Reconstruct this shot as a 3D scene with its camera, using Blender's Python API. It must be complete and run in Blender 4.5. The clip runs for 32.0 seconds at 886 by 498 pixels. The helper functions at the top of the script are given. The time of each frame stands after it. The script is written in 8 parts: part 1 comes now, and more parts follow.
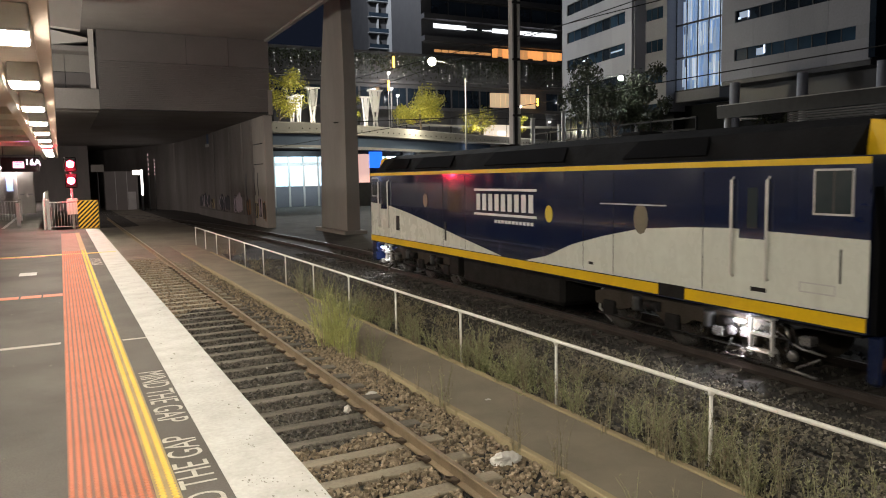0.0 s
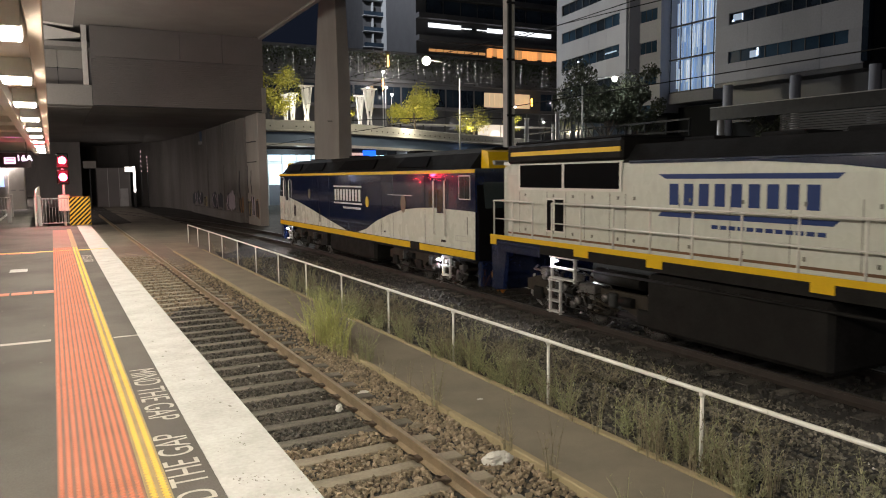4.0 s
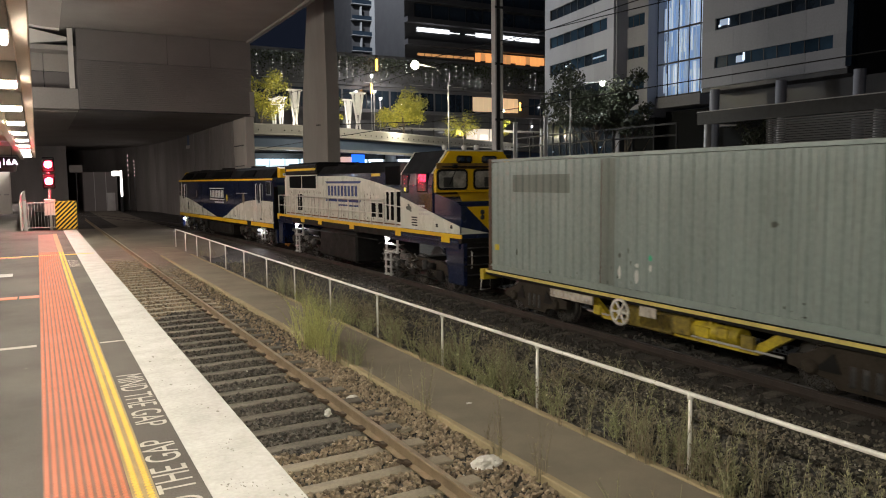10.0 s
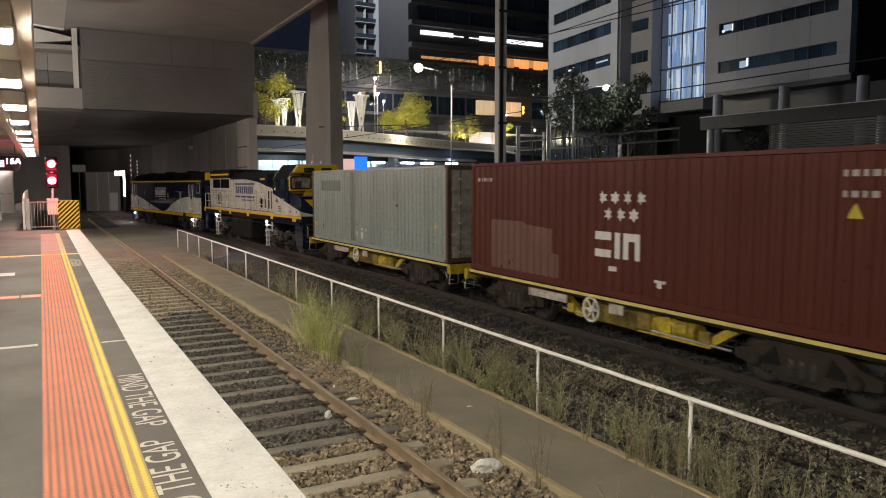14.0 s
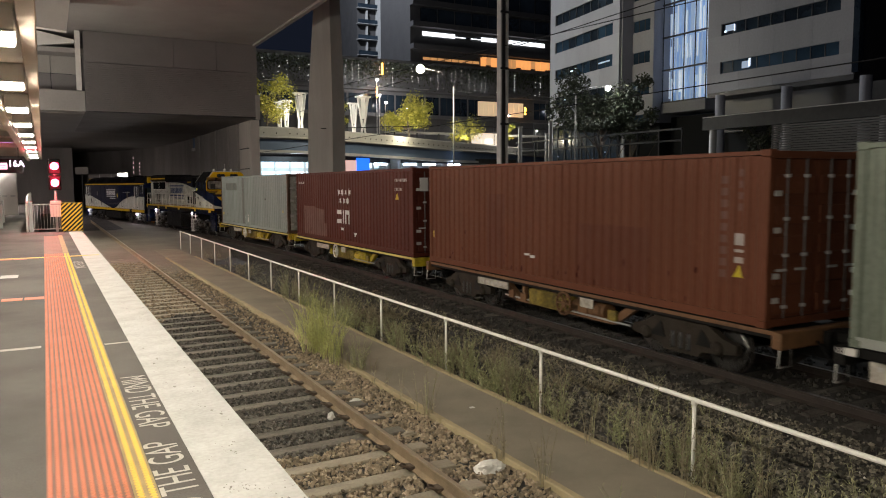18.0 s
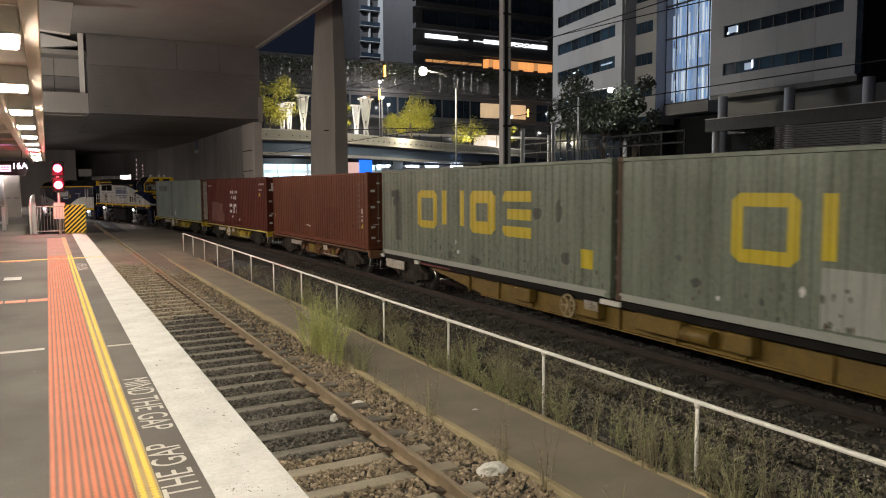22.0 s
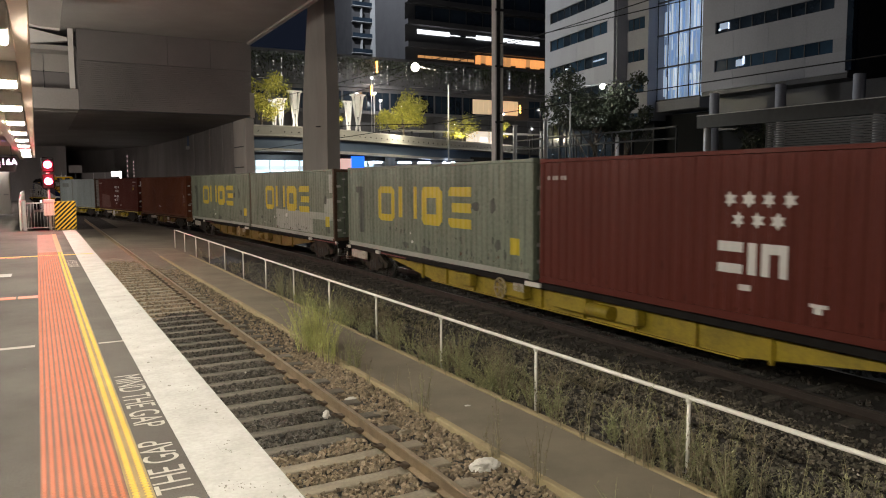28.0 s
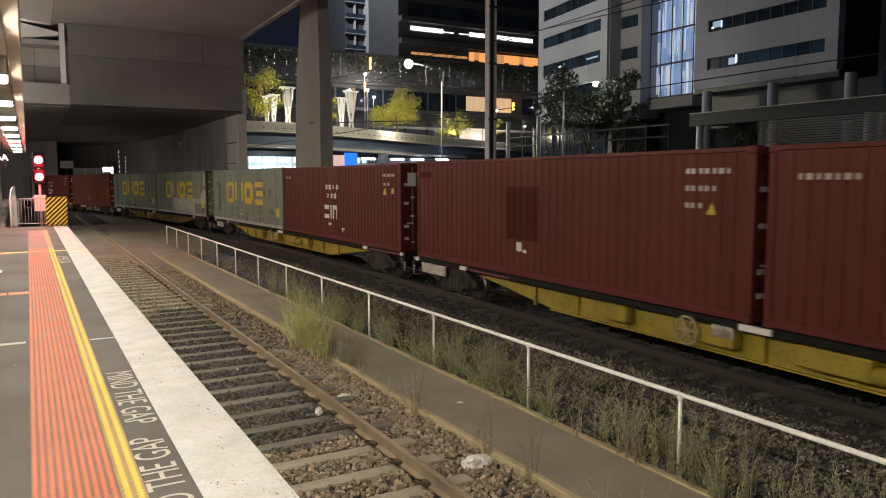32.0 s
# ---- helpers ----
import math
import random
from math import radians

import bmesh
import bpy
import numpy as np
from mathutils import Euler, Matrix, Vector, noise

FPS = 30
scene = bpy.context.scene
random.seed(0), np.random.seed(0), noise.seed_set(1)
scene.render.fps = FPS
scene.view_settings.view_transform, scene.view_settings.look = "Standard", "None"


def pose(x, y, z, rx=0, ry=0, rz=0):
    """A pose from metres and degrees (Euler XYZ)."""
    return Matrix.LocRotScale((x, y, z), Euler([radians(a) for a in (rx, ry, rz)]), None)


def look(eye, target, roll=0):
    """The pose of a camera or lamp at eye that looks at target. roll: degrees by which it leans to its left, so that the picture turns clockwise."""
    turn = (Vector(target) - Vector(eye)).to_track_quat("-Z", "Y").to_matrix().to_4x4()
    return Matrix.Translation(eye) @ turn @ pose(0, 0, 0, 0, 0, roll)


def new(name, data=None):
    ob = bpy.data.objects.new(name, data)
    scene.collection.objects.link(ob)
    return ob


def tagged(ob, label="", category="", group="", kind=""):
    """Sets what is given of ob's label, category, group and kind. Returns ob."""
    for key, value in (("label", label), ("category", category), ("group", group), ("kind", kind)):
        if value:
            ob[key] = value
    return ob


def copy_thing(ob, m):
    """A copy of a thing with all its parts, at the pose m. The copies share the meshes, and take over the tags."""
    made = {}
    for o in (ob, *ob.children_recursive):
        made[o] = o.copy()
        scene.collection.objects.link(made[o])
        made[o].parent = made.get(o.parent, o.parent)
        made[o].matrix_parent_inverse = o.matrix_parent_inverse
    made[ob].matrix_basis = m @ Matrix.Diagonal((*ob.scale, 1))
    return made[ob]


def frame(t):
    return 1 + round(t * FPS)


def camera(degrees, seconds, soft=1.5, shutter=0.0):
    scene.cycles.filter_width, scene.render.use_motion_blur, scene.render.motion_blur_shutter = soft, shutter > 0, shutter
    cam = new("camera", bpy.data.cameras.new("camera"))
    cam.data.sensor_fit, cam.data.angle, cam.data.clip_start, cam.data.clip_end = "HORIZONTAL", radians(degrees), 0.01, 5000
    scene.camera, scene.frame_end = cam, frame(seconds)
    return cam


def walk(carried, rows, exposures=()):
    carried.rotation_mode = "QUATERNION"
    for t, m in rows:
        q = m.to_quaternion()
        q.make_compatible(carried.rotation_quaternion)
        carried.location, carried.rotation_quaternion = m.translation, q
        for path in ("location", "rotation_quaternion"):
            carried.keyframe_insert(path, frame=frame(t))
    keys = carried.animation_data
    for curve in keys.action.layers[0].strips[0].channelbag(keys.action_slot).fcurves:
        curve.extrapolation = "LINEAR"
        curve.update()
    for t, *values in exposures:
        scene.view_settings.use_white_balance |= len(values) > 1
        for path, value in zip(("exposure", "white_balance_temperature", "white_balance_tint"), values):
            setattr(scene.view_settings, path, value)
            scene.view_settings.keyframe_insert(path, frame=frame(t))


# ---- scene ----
# Night at a railway platform: a freight train draws away round a curve into a tunnel.
# x runs across the tracks, y along the platform, z = 0 is the platform's top.
cam = camera(62.19, 32.0, soft=1.05, shutter=0.5)
EYE = Vector((0.0, 0.0, 2.05))


def aim(yaw, pitch, roll):
    a, b = radians(yaw), radians(pitch)
    way = Vector((-math.sin(a) * math.cos(b), math.cos(a) * math.cos(b), math.sin(b)))
    return look(EYE, EYE + way, roll)


walk(cam, [(t, aim(a, b, c)) for t, a, b, c in (
    (0, -27.35, -5.63, -1.08), (0.5, -27.54, -5.65, -0.92), (1, -27.72, -5.70, -0.78), (1.5, -27.83, -5.74, -0.68),
    (2, -27.84, -5.74, -0.61), (2.5, -27.80, -5.71, -0.59), (3, -27.79, -5.70, -0.57), (3.5, -27.81, -5.70, -0.57),
    (5.5, -28.27, -5.56, -0.74), (6, -28.35, -5.53, -0.76), (6.5, -28.40, -5.50, -0.81), (7, -28.45, -5.47, -0.87),
    (7.5, -28.52, -5.44, -0.94), (8, -28.60, -5.39, -0.95), (8.5, -28.65, -5.40, -0.93), (9, -28.67, -5.42, -0.86),
    (9.5, -28.71, -5.43, -0.74), (10, -28.76, -5.38, -0.62), (10.5, -28.81, -5.30, -0.47), (11, -28.83, -5.17, -0.29),
    (11.5, -28.82, -5.18, -0.24), (12, -28.79, -5.17, -0.16), (12.5, -28.73, -5.17, -0.10), (13, -28.67, -5.14, -0.17),
    (13.5, -28.64, -5.16, -0.09), (14, -28.62, -5.16, -0.11), (14.5, -28.55, -5.15, -0.20), (16.5, -28.37, -5.02, -0.36),
    (17, -28.39, -5.04, -0.32), (17.5, -28.41, -5.05, -0.28), (18, -28.43, -5.07, -0.28), (18.5, -28.44, -5.06, -0.26),
    (19, -28.41, -5.04, -0.24), (19.5, -28.33, -5.01, -0.28), (20, -28.25, -4.96, -0.29), (20.5, -28.19, -4.91, -0.31),
    (21, -28.18, -4.91, -0.33), (21.5, -28.18, -4.91, -0.33), (22, -28.23, -4.92, -0.31), (22.5, -28.26, -4.94, -0.29),
    (23, -28.32, -4.96, -0.30), (23.5, -28.37, -4.93, -0.29), (24, -28.41, -4.90, -0.37), (24.5, -28.44, -4.87, -0.42),
    (25, -28.48, -4.86, -0.46), (25.5, -28.53, -4.88, -0.50), (27.5, -28.76, -5.16, -0.40), (28, -28.82, -5.21, -0.32),
    (28.5, -28.87, -5.24, -0.26), (29, -28.93, -5.25, -0.19), (29.5, -28.99, -5.31, -0.15), (30, -29.06, -5.26, -0.13),
    (30.5, -29.14, -5.31, -0.15), (31, -29.23, -5.37, -0.14), (31.5, -29.31, -5.43, -0.14), (32, -29.37, -5.45, -0.12),
)])

# ---- light ----
world = bpy.data.worlds.new("night")
scene.world = world
world.use_nodes = True
bg = world.node_tree.nodes["Background"]
bg.inputs[0].default_value = (0.0032, 0.0042, 0.0075, 1)
bg.inputs[1].default_value = 1.0
scene.view_settings.exposure = 1.05


# ---- small tools ----
def thing(name, label, category, group="", kind="", at=None):
    ob = tagged(new(name), label, category, group, kind)
    ob.empty_display_size = 0.2
    if at is not None:
        ob.matrix_basis = at
    return ob


def mesh_of(name, bm, mat):
    me = bpy.data.meshes.new(name)
    bm.to_mesh(me)
    bm.free()
    for m in (mat if isinstance(mat, (list, tuple)) else [mat]):
        me.materials.append(m)
    return me


def part(name, bm, mat, parent=None, label="", at=None):
    """Links a bmesh as one mesh object under a thing or a part."""
    ob = new(name, bm if isinstance(bm, bpy.types.Mesh) else mesh_of(name, bm, mat))
    if parent is not None:
        ob.parent = parent
    if at is not None:
        ob.matrix_basis = at
    if label:
        tagged(ob, label)
    return ob


def setting(name, bm, mat, label, category=""):
    return tagged(part(name, bm, mat), label, category or name.split("_")[0], kind="structure")


def box(bm, x0, x1, y0, y1, z0, z1, bevel=0.0, mi=0):
    vs = [bm.verts.new((x, y, z)) for x in (x0, x1) for y in (y0, y1) for z in (z0, z1)]
    fs = [bm.faces.new([vs[i] for i in q]) for q in
          ((0, 1, 3, 2), (4, 6, 7, 5), (0, 4, 5, 1), (2, 3, 7, 6), (0, 2, 6, 4), (1, 5, 7, 3))]
    for f in fs:
        f.material_index = mi
    if bevel:
        es = list({e for f in fs for e in f.edges})
        r = bmesh.ops.bevel(bm, geom=es, offset=bevel, segments=1, affect="EDGES", clamp_overlap=True)
        for f in r["faces"]:
            f.material_index = mi
    return bm


def boxes(*sizes, bevel=0.0):
    bm = bmesh.new()
    for s in sizes:
        box(bm, *s, bevel=bevel)
    return bm


def prism(bm, outline, axis, a, b, mi=0):
    """A flat outline of two coordinates, drawn out from a to b along the axis."""
    def at(p, h):
        return {"x": (h, p[0], p[1]), "y": (p[0], h, p[1]), "z": (p[0], p[1], h)}[axis]
    lo, hi = [bm.verts.new(at(p, a)) for p in outline], [bm.verts.new(at(p, b)) for p in outline]
    n = len(outline)
    faces = [bm.faces.new((lo[i], lo[(i + 1) % n], hi[(i + 1) % n], hi[i])) for i in range(n)]
    faces += [bm.faces.new(lo[::-1]), bm.faces.new(hi)]
    for f in faces:
        f.material_index = mi
    bmesh.ops.recalc_face_normals(bm, faces=faces)
    return bm


def tube(bm, points, r, n=8, r2=None, mi=0, smooth=True):
    """A round bar through the points, from radius r to r2."""
    pts = [Vector(p) for p in points]
    rings = []
    for i, p in enumerate(pts):
        d = (pts[min(i + 1, len(pts) - 1)] - pts[max(i - 1, 0)]).normalized()
        side = d.cross(Vector((0, 0, 1)) if abs(d.z) < 0.95 else Vector((1, 0, 0))).normalized()
        up = side.cross(d)
        k = r if r2 is None else r + (r2 - r) * i / (len(pts) - 1)
        rings.append([bm.verts.new(p + k * (math.cos(a) * side + math.sin(a) * up)) for a in (2 * math.pi * j / n for j in range(n))])
    for a, b in zip(rings, rings[1:]):
        for j in range(n):
            f = bm.faces.new((a[j], a[(j + 1) % n], b[(j + 1) % n], b[j]))
            f.smooth, f.material_index = smooth, mi
    bm.faces.new(rings[0][::-1]).material_index = mi
    bm.faces.new(rings[-1]).material_index = mi
    return bm


def lathe(bm, profile, n=20, at=(0, 0, 0), axis="z", mi=0):
    """Turns pairs of (radius, height) about an axis."""
    rings = []
    for r, h in profile:
        ring = []
        for j in range(n):
            c, s = r * math.cos(2 * math.pi * j / n), r * math.sin(2 * math.pi * j / n)
            p = {"z": (c, s, h), "x": (h, c, s), "y": (s, h, c)}[axis]
            ring.append(bm.verts.new(Vector(p) + Vector(at)))
        rings.append(ring)
    for a, b in zip(rings, rings[1:]):
        for j in range(n):
            f = bm.faces.new((a[j], a[(j + 1) % n], b[(j + 1) % n], b[j]))
            f.smooth, f.material_index = True, mi
    bm.faces.new(rings[0][::-1]).material_index = mi
    bm.faces.new(rings[-1]).material_index = mi
    return bm


# ---- materials ----
def flat(name, color, rough=0.6, metal=0.0, emit=0.0):
    m = bpy.data.materials.new(name)
    m.use_nodes = True
    b = m.node_tree.nodes["Principled BSDF"]
    b.inputs["Base Color"].default_value = (*color, 1)
    b.inputs["Roughness"].default_value = rough
    b.inputs["Metallic"].default_value = metal
    if emit:
        b.inputs["Emission Color"].default_value = (*color, 1)
        b.inputs["Emission Strength"].default_value = emit
    return m

# ---- lamps that the place has, and added fill lamps ----
def lamp(name, x, y, z, watts, color, size):
    d = bpy.data.lights.new(name, "POINT")
    d.energy, d.color, d.shadow_soft_size = watts, color, size
    o = new(name, d)
    o.location = (x, y, z)
    return o


for y in [9.25 + 4.25 * k for k in range(-7, 10)]:
    d = bpy.data.lights.new("canopy_light", "AREA")
    d.energy, d.color, d.shape, d.size, d.size_y = 76 if y > 4 else 52, (1.0, .92, .785), "RECTANGLE", 1.0, .14
    o = new("canopy_light", d)
    o.matrix_basis = look((-.38, y, 3.5), (-.38 + .62, y, 3.5 - .76))
# Unseen lamps added to brighten the tunnel and its platform side.
for y in (60, 69, 78, 87):
    d = bpy.data.lights.new("tunnel_platform_light", "AREA")
    d.energy, d.color, d.shape, d.size, d.size_y = 150, (1.0, .84, .80), "RECTANGLE", 1.0, .3
    o = new("tunnel_platform_light", d)
    o.matrix_basis = look((-3.2, y, 3.6), (-3.2 + .15, y + .3, 3.6 - .9))
lamp("street_light", 34.4, 68.0, 13.2, 2800, (1.0, .9, .66), .3)
lamp("street_light", 42.2, 48.2, 9.7, 260, (.95, .97, 1.0), .2)
lamp("street_light", 51.8, 115, 18, 800, (1.0, .95, .9), .2)
lamp("street_light", 62.5, 94.4, 12.0, 900, (1.0, .95, .85), .2)
# This one and the next have no lamp post: added as fill.
lamp("street_light", 29, 84, 11.6, 700, (1.0, .95, .85), .2)
lamp("street_light", 38, 26, 8.5, 40, (.95, .97, 1.0), .25)
lamp("signal_light", .47, 37.7, 2.56, 105, (1.0, .02, .06), .1)
for x, y in ((39.6, 81.9), (24.2, 80.6), (52.6, 90.6), (63.6, 97.0), (32.6, 86.6)):
    lamp("tree_uplight", x, y, 8.3, 240, (1.0, .9, .66), .15)
# Fill lamps hidden above the canopy, added to brighten slab and concourse.
for x, y, z, w in ((-7.5, 46, 6.2, 900), (-7.5, 24, 6.2, 900), (-7.5, 2, 6.2, 860)):
    lamp("hall_light", x, y, z, w, (1.0, .95, .9), .4)
# Fill lamp in mid-air without a fitting, added to brighten the tower.
lamp("tower_floodlight", 40, 125, 60, 60000, (.9, .95, 1.0), .3)
lamp("shop_light", 27, 88, 4.2, 400, (.75, .9, 1.0), .5)


def surf(name, color, dark=None, rough=0.7, metal=0.0, grain=40.0, stain=1.2, mix=0.5, bump=0.15, dist=0.004,
         piece=0.0, streak=0.0, spec=0.5, island=0.0, coat=0.0):
    """A worn surface: fine grain and large stains in the object's own space (metres), with relief.
    streak stretches the stains downwards; piece and island vary whole pieces."""
    dark = dark or tuple(c * 0.55 for c in color)
    m = bpy.data.materials.new(name)
    m.use_nodes = True
    nt = m.node_tree
    b = nt.nodes["Principled BSDF"]

    def add(kind, **kw):
        n = nt.nodes.new(kind)
        for k, v in kw.items():
            n.inputs[k].default_value = v
        return n

    co = nt.nodes.new("ShaderNodeTexCoord").outputs["Object"]
    src = co
    if streak:
        mp = nt.nodes.new("ShaderNodeMapping")
        mp.inputs["Scale"].default_value = (1, 1, 1.0 / streak)
        nt.links.new(co, mp.inputs["Vector"])
        src = mp.outputs[0]
    big = add("ShaderNodeTexNoise", Scale=stain, Detail=6.0, Roughness=0.62)
    fine = add("ShaderNodeTexNoise", Scale=grain, Detail=4.0, Roughness=0.6)
    nt.links.new(src, big.inputs["Vector"])
    nt.links.new(co, fine.inputs["Vector"])
    r1 = nt.nodes.new("ShaderNodeMapRange")
    r1.inputs["From Min"].default_value, r1.inputs["From Max"].default_value = 0.38, 0.68
    nt.links.new(big.outputs["Fac"], r1.inputs["Value"])
    r2 = nt.nodes.new("ShaderNodeMapRange")
    r2.inputs["From Min"].default_value, r2.inputs["From Max"].default_value = 0.3, 0.7
    nt.links.new(fine.outputs["Fac"], r2.inputs["Value"])
    half = nt.nodes.new("ShaderNodeMath")
    half.operation = "MULTIPLY_ADD"
    half.inputs[1].default_value = 0.45
    nt.links.new(r2.outputs[0], half.inputs[0])
    sc = nt.nodes.new("ShaderNodeMath")
    sc.operation = "MULTIPLY"
    sc.inputs[1].default_value = 0.55
    nt.links.new(r1.outputs[0], sc.inputs[0])
    nt.links.new(sc.outputs[0], half.inputs[2])
    amt = nt.nodes.new("ShaderNodeMath")
    amt.operation = "MULTIPLY"
    amt.inputs[1].default_value = mix
    nt.links.new(half.outputs[0], amt.inputs[0])
    mx = nt.nodes.new("ShaderNodeMix")
    mx.data_type = "RGBA"
    mx.inputs["A"].default_value, mx.inputs["B"].default_value = (*color, 1), (*dark, 1)
    nt.links.new(amt.outputs[0], mx.inputs["Factor"])
    out = mx.outputs["Result"]
    if piece or island:
        hs = nt.nodes.new("ShaderNodeHueSaturation")
        rr = nt.nodes.new("ShaderNodeMapRange")
        k = piece or island
        rr.inputs["To Min"].default_value, rr.inputs["To Max"].default_value = 1 - k, 1 + k
        if piece:
            nt.links.new(nt.nodes.new("ShaderNodeObjectInfo").outputs["Random"], rr.inputs["Value"])
        else:
            nt.links.new(nt.nodes.new("ShaderNodeNewGeometry").outputs["Random Per Island"], rr.inputs["Value"])
        nt.links.new(rr.outputs[0], hs.inputs["Value"])
        nt.links.new(out, hs.inputs["Color"])
        out = hs.outputs[0]
    nt.links.new(out, b.inputs["Base Color"])
    ro = nt.nodes.new("ShaderNodeMapRange")
    ro.inputs["To Min"].default_value, ro.inputs["To Max"].default_value = max(0.03, rough - 0.12), min(1.0, rough + 0.12)
    nt.links.new(half.outputs[0], ro.inputs["Value"])
    nt.links.new(ro.outputs[0], b.inputs["Roughness"])
    b.inputs["Metallic"].default_value = metal
    b.inputs["Specular IOR Level"].default_value = spec
    b.inputs["Coat Weight"].default_value = coat
    if bump:
        bp = nt.nodes.new("ShaderNodeBump")
        bp.inputs["Strength"].default_value, bp.inputs["Distance"].default_value = bump, dist
        nt.links.new(fine.outputs["Fac"], bp.inputs["Height"])
        nt.links.new(bp.outputs[0], b.inputs["Normal"])
    return m


def glow(name, color, strength):
    m = bpy.data.materials.new(name)
    m.use_nodes = True
    b = m.node_tree.nodes["Principled BSDF"]
    b.inputs["Base Color"].default_value = (*color, 1)
    b.inputs["Emission Color"].default_value = (*color, 1)
    b.inputs["Emission Strength"].default_value = strength
    return m


ASPHALT = surf("platform_asphalt", (0.108, 0.096, 0.08), (0.05, 0.0445, 0.0375), rough=0.85, grain=70, stain=0.5, mix=0.95, bump=0.5)
PATH = surf("path_asphalt", (0.25, 0.218, 0.16), (0.14, 0.122, 0.09), rough=0.9, grain=120, stain=0.9, mix=0.8, bump=0.35)
ORANGE = surf("orange_rubber", (0.60, 0.178, 0.086), (0.44, 0.14, 0.07), rough=0.6, grain=60, stain=1.5, mix=0.6, bump=0.1, piece=0.06)
YELLOW_T = surf("yellow_rubber", (0.75, 0.48, 0.06), (0.55, 0.35, 0.07), rough=0.6, grain=60, stain=1.5, mix=0.6, bump=0.1)
TILE_B = surf("dirty_orange_tile", (0.25, 0.105, 0.062), (0.16, 0.085, 0.058), rough=0.7, grain=60, stain=1.5, mix=0.7, bump=0.1, piece=0.08)
YEL_B = surf("dirty_yellow_strip", (0.36, 0.25, 0.09), (0.20, 0.155, 0.09), rough=0.75, grain=60, stain=2, mix=0.8, bump=0.1)
WHITE_P = surf("white_road_paint", (0.53, 0.525, 0.495), (0.31, 0.30, 0.27), rough=0.65, grain=26, stain=2.2, mix=0.75, bump=0.15)
CONCRETE = surf("weathered_concrete", (0.34, 0.32, 0.29), (0.20, 0.185, 0.165), rough=0.85, grain=25, stain=0.35, mix=0.8, bump=0.25, streak=3)
CONC_DARK = surf("soffit_concrete", (0.33, 0.31, 0.29), (0.22, 0.205, 0.19), rough=0.9, grain=12, stain=0.25, mix=0.7, bump=0.15)
BALLAST_G = surf("ballast_bed", (0.06, 0.054, 0.045), (0.021, 0.0192, 0.0168), rough=0.95, grain=22, stain=0.8, mix=1.0, bump=1.0, dist=0.03)
STONE = surf("ballast_stone", (0.34, 0.268, 0.18), (0.09, 0.072, 0.05), rough=0.9, grain=30, stain=6, mix=0.8, bump=0.3, island=0.45)
# Darker copy of the ballast stone, used beyond the handrail.
STONE_D = surf("dark_ballast_stone", (0.185, 0.168, 0.128), (0.055, 0.049, 0.036), rough=0.9, grain=30, stain=6, mix=0.9, bump=0.3, island=0.7)
RAIL_M = surf("rusty_rail", (0.27, 0.20, 0.12), (0.13, 0.096, 0.062), rough=0.7, metal=0.2, grain=50, stain=3, mix=0.8, bump=0.2)
RAIL_TOP = surf("worn_rail_head", (0.40, 0.32, 0.22), (0.22, 0.17, 0.12), rough=0.45, metal=0.5, grain=60, stain=4, mix=0.6, bump=0.05)
SLEEPER = surf("concrete_sleeper", (0.34, 0.295, 0.215), (0.18, 0.155, 0.115), rough=0.9, grain=30, stain=2.5, mix=0.8, bump=0.3, piece=0.15)
GALV = surf("galvanised_steel", (0.84, 0.83, 0.76), (0.66, 0.64, 0.57), rough=0.5, metal=0.1, grain=60, stain=5, mix=0.6, bump=0.05)
WEED = surf("weed_green", (0.34, 0.335, 0.185), (0.19, 0.185, 0.10), rough=0.7, grain=20, stain=5, mix=0.7, bump=0.0, island=0.35)
WEED_B = surf("feathery_weed", (0.52, 0.54, 0.20), (0.32, 0.32, 0.11), rough=0.7, grain=20, stain=5, mix=0.7, bump=0.0, island=0.3)
WEED_L = surf("dusty_leafy_weed", (0.39, 0.40, 0.205), (0.22, 0.22, 0.11), rough=0.7, grain=20, stain=5, mix=0.7, bump=0.0, island=0.35)
STRAW = surf("dry_straw", (0.32, 0.28, 0.18), (0.16, 0.14, 0.09), rough=0.8, grain=20, stain=5, mix=0.7, bump=0.0, island=0.3)
KERB = surf("worn_kerb", (0.38, 0.31, 0.172), (0.23, 0.184, 0.115), rough=0.9, grain=40, stain=2.0, mix=0.8, bump=0.3)
BEIGE = surf("beige_painted_steel", (0.72, 0.60, 0.49), (0.58, 0.48, 0.39), spec=.1, rough=0.88, grain=12, stain=0.8, mix=0.5, bump=0.05)
LINING = surf("canopy_lining", (0.82, 0.74, 0.65), (0.66, 0.58, 0.50), spec=.1, rough=0.85, grain=12, stain=0.8, mix=0.6, bump=0.05)
LOUVRE = surf("grey_louvre", (0.195, 0.178, 0.168), (0.13, 0.12, 0.113), rough=0.7, grain=12, stain=0.3, mix=0.6, bump=0.05)
WALL_C = surf("tunnel_wall", (0.30, 0.275, 0.255), (0.13, 0.12, 0.11), rough=0.9, grain=9, stain=0.28, mix=0.9, bump=0.3, streak=4)
STEEL_D = surf("dark_steel", (0.04, 0.04, 0.04), (0.02, 0.02, 0.02), rough=0.55, metal=0.3, grain=30, stain=2, mix=0.7, bump=0.1)
STEEL_G = surf("grey_steel_pole", (0.48, 0.47, 0.45), (0.32, 0.31, 0.30), rough=0.5, metal=0.1, grain=30, stain=2, mix=0.6, bump=0.05)
HAZ_Y = surf("hazard_yellow", (0.80, 0.46, 0.03), (0.60, 0.34, 0.03), rough=0.5, grain=30, stain=2, mix=0.5, bump=0.03)
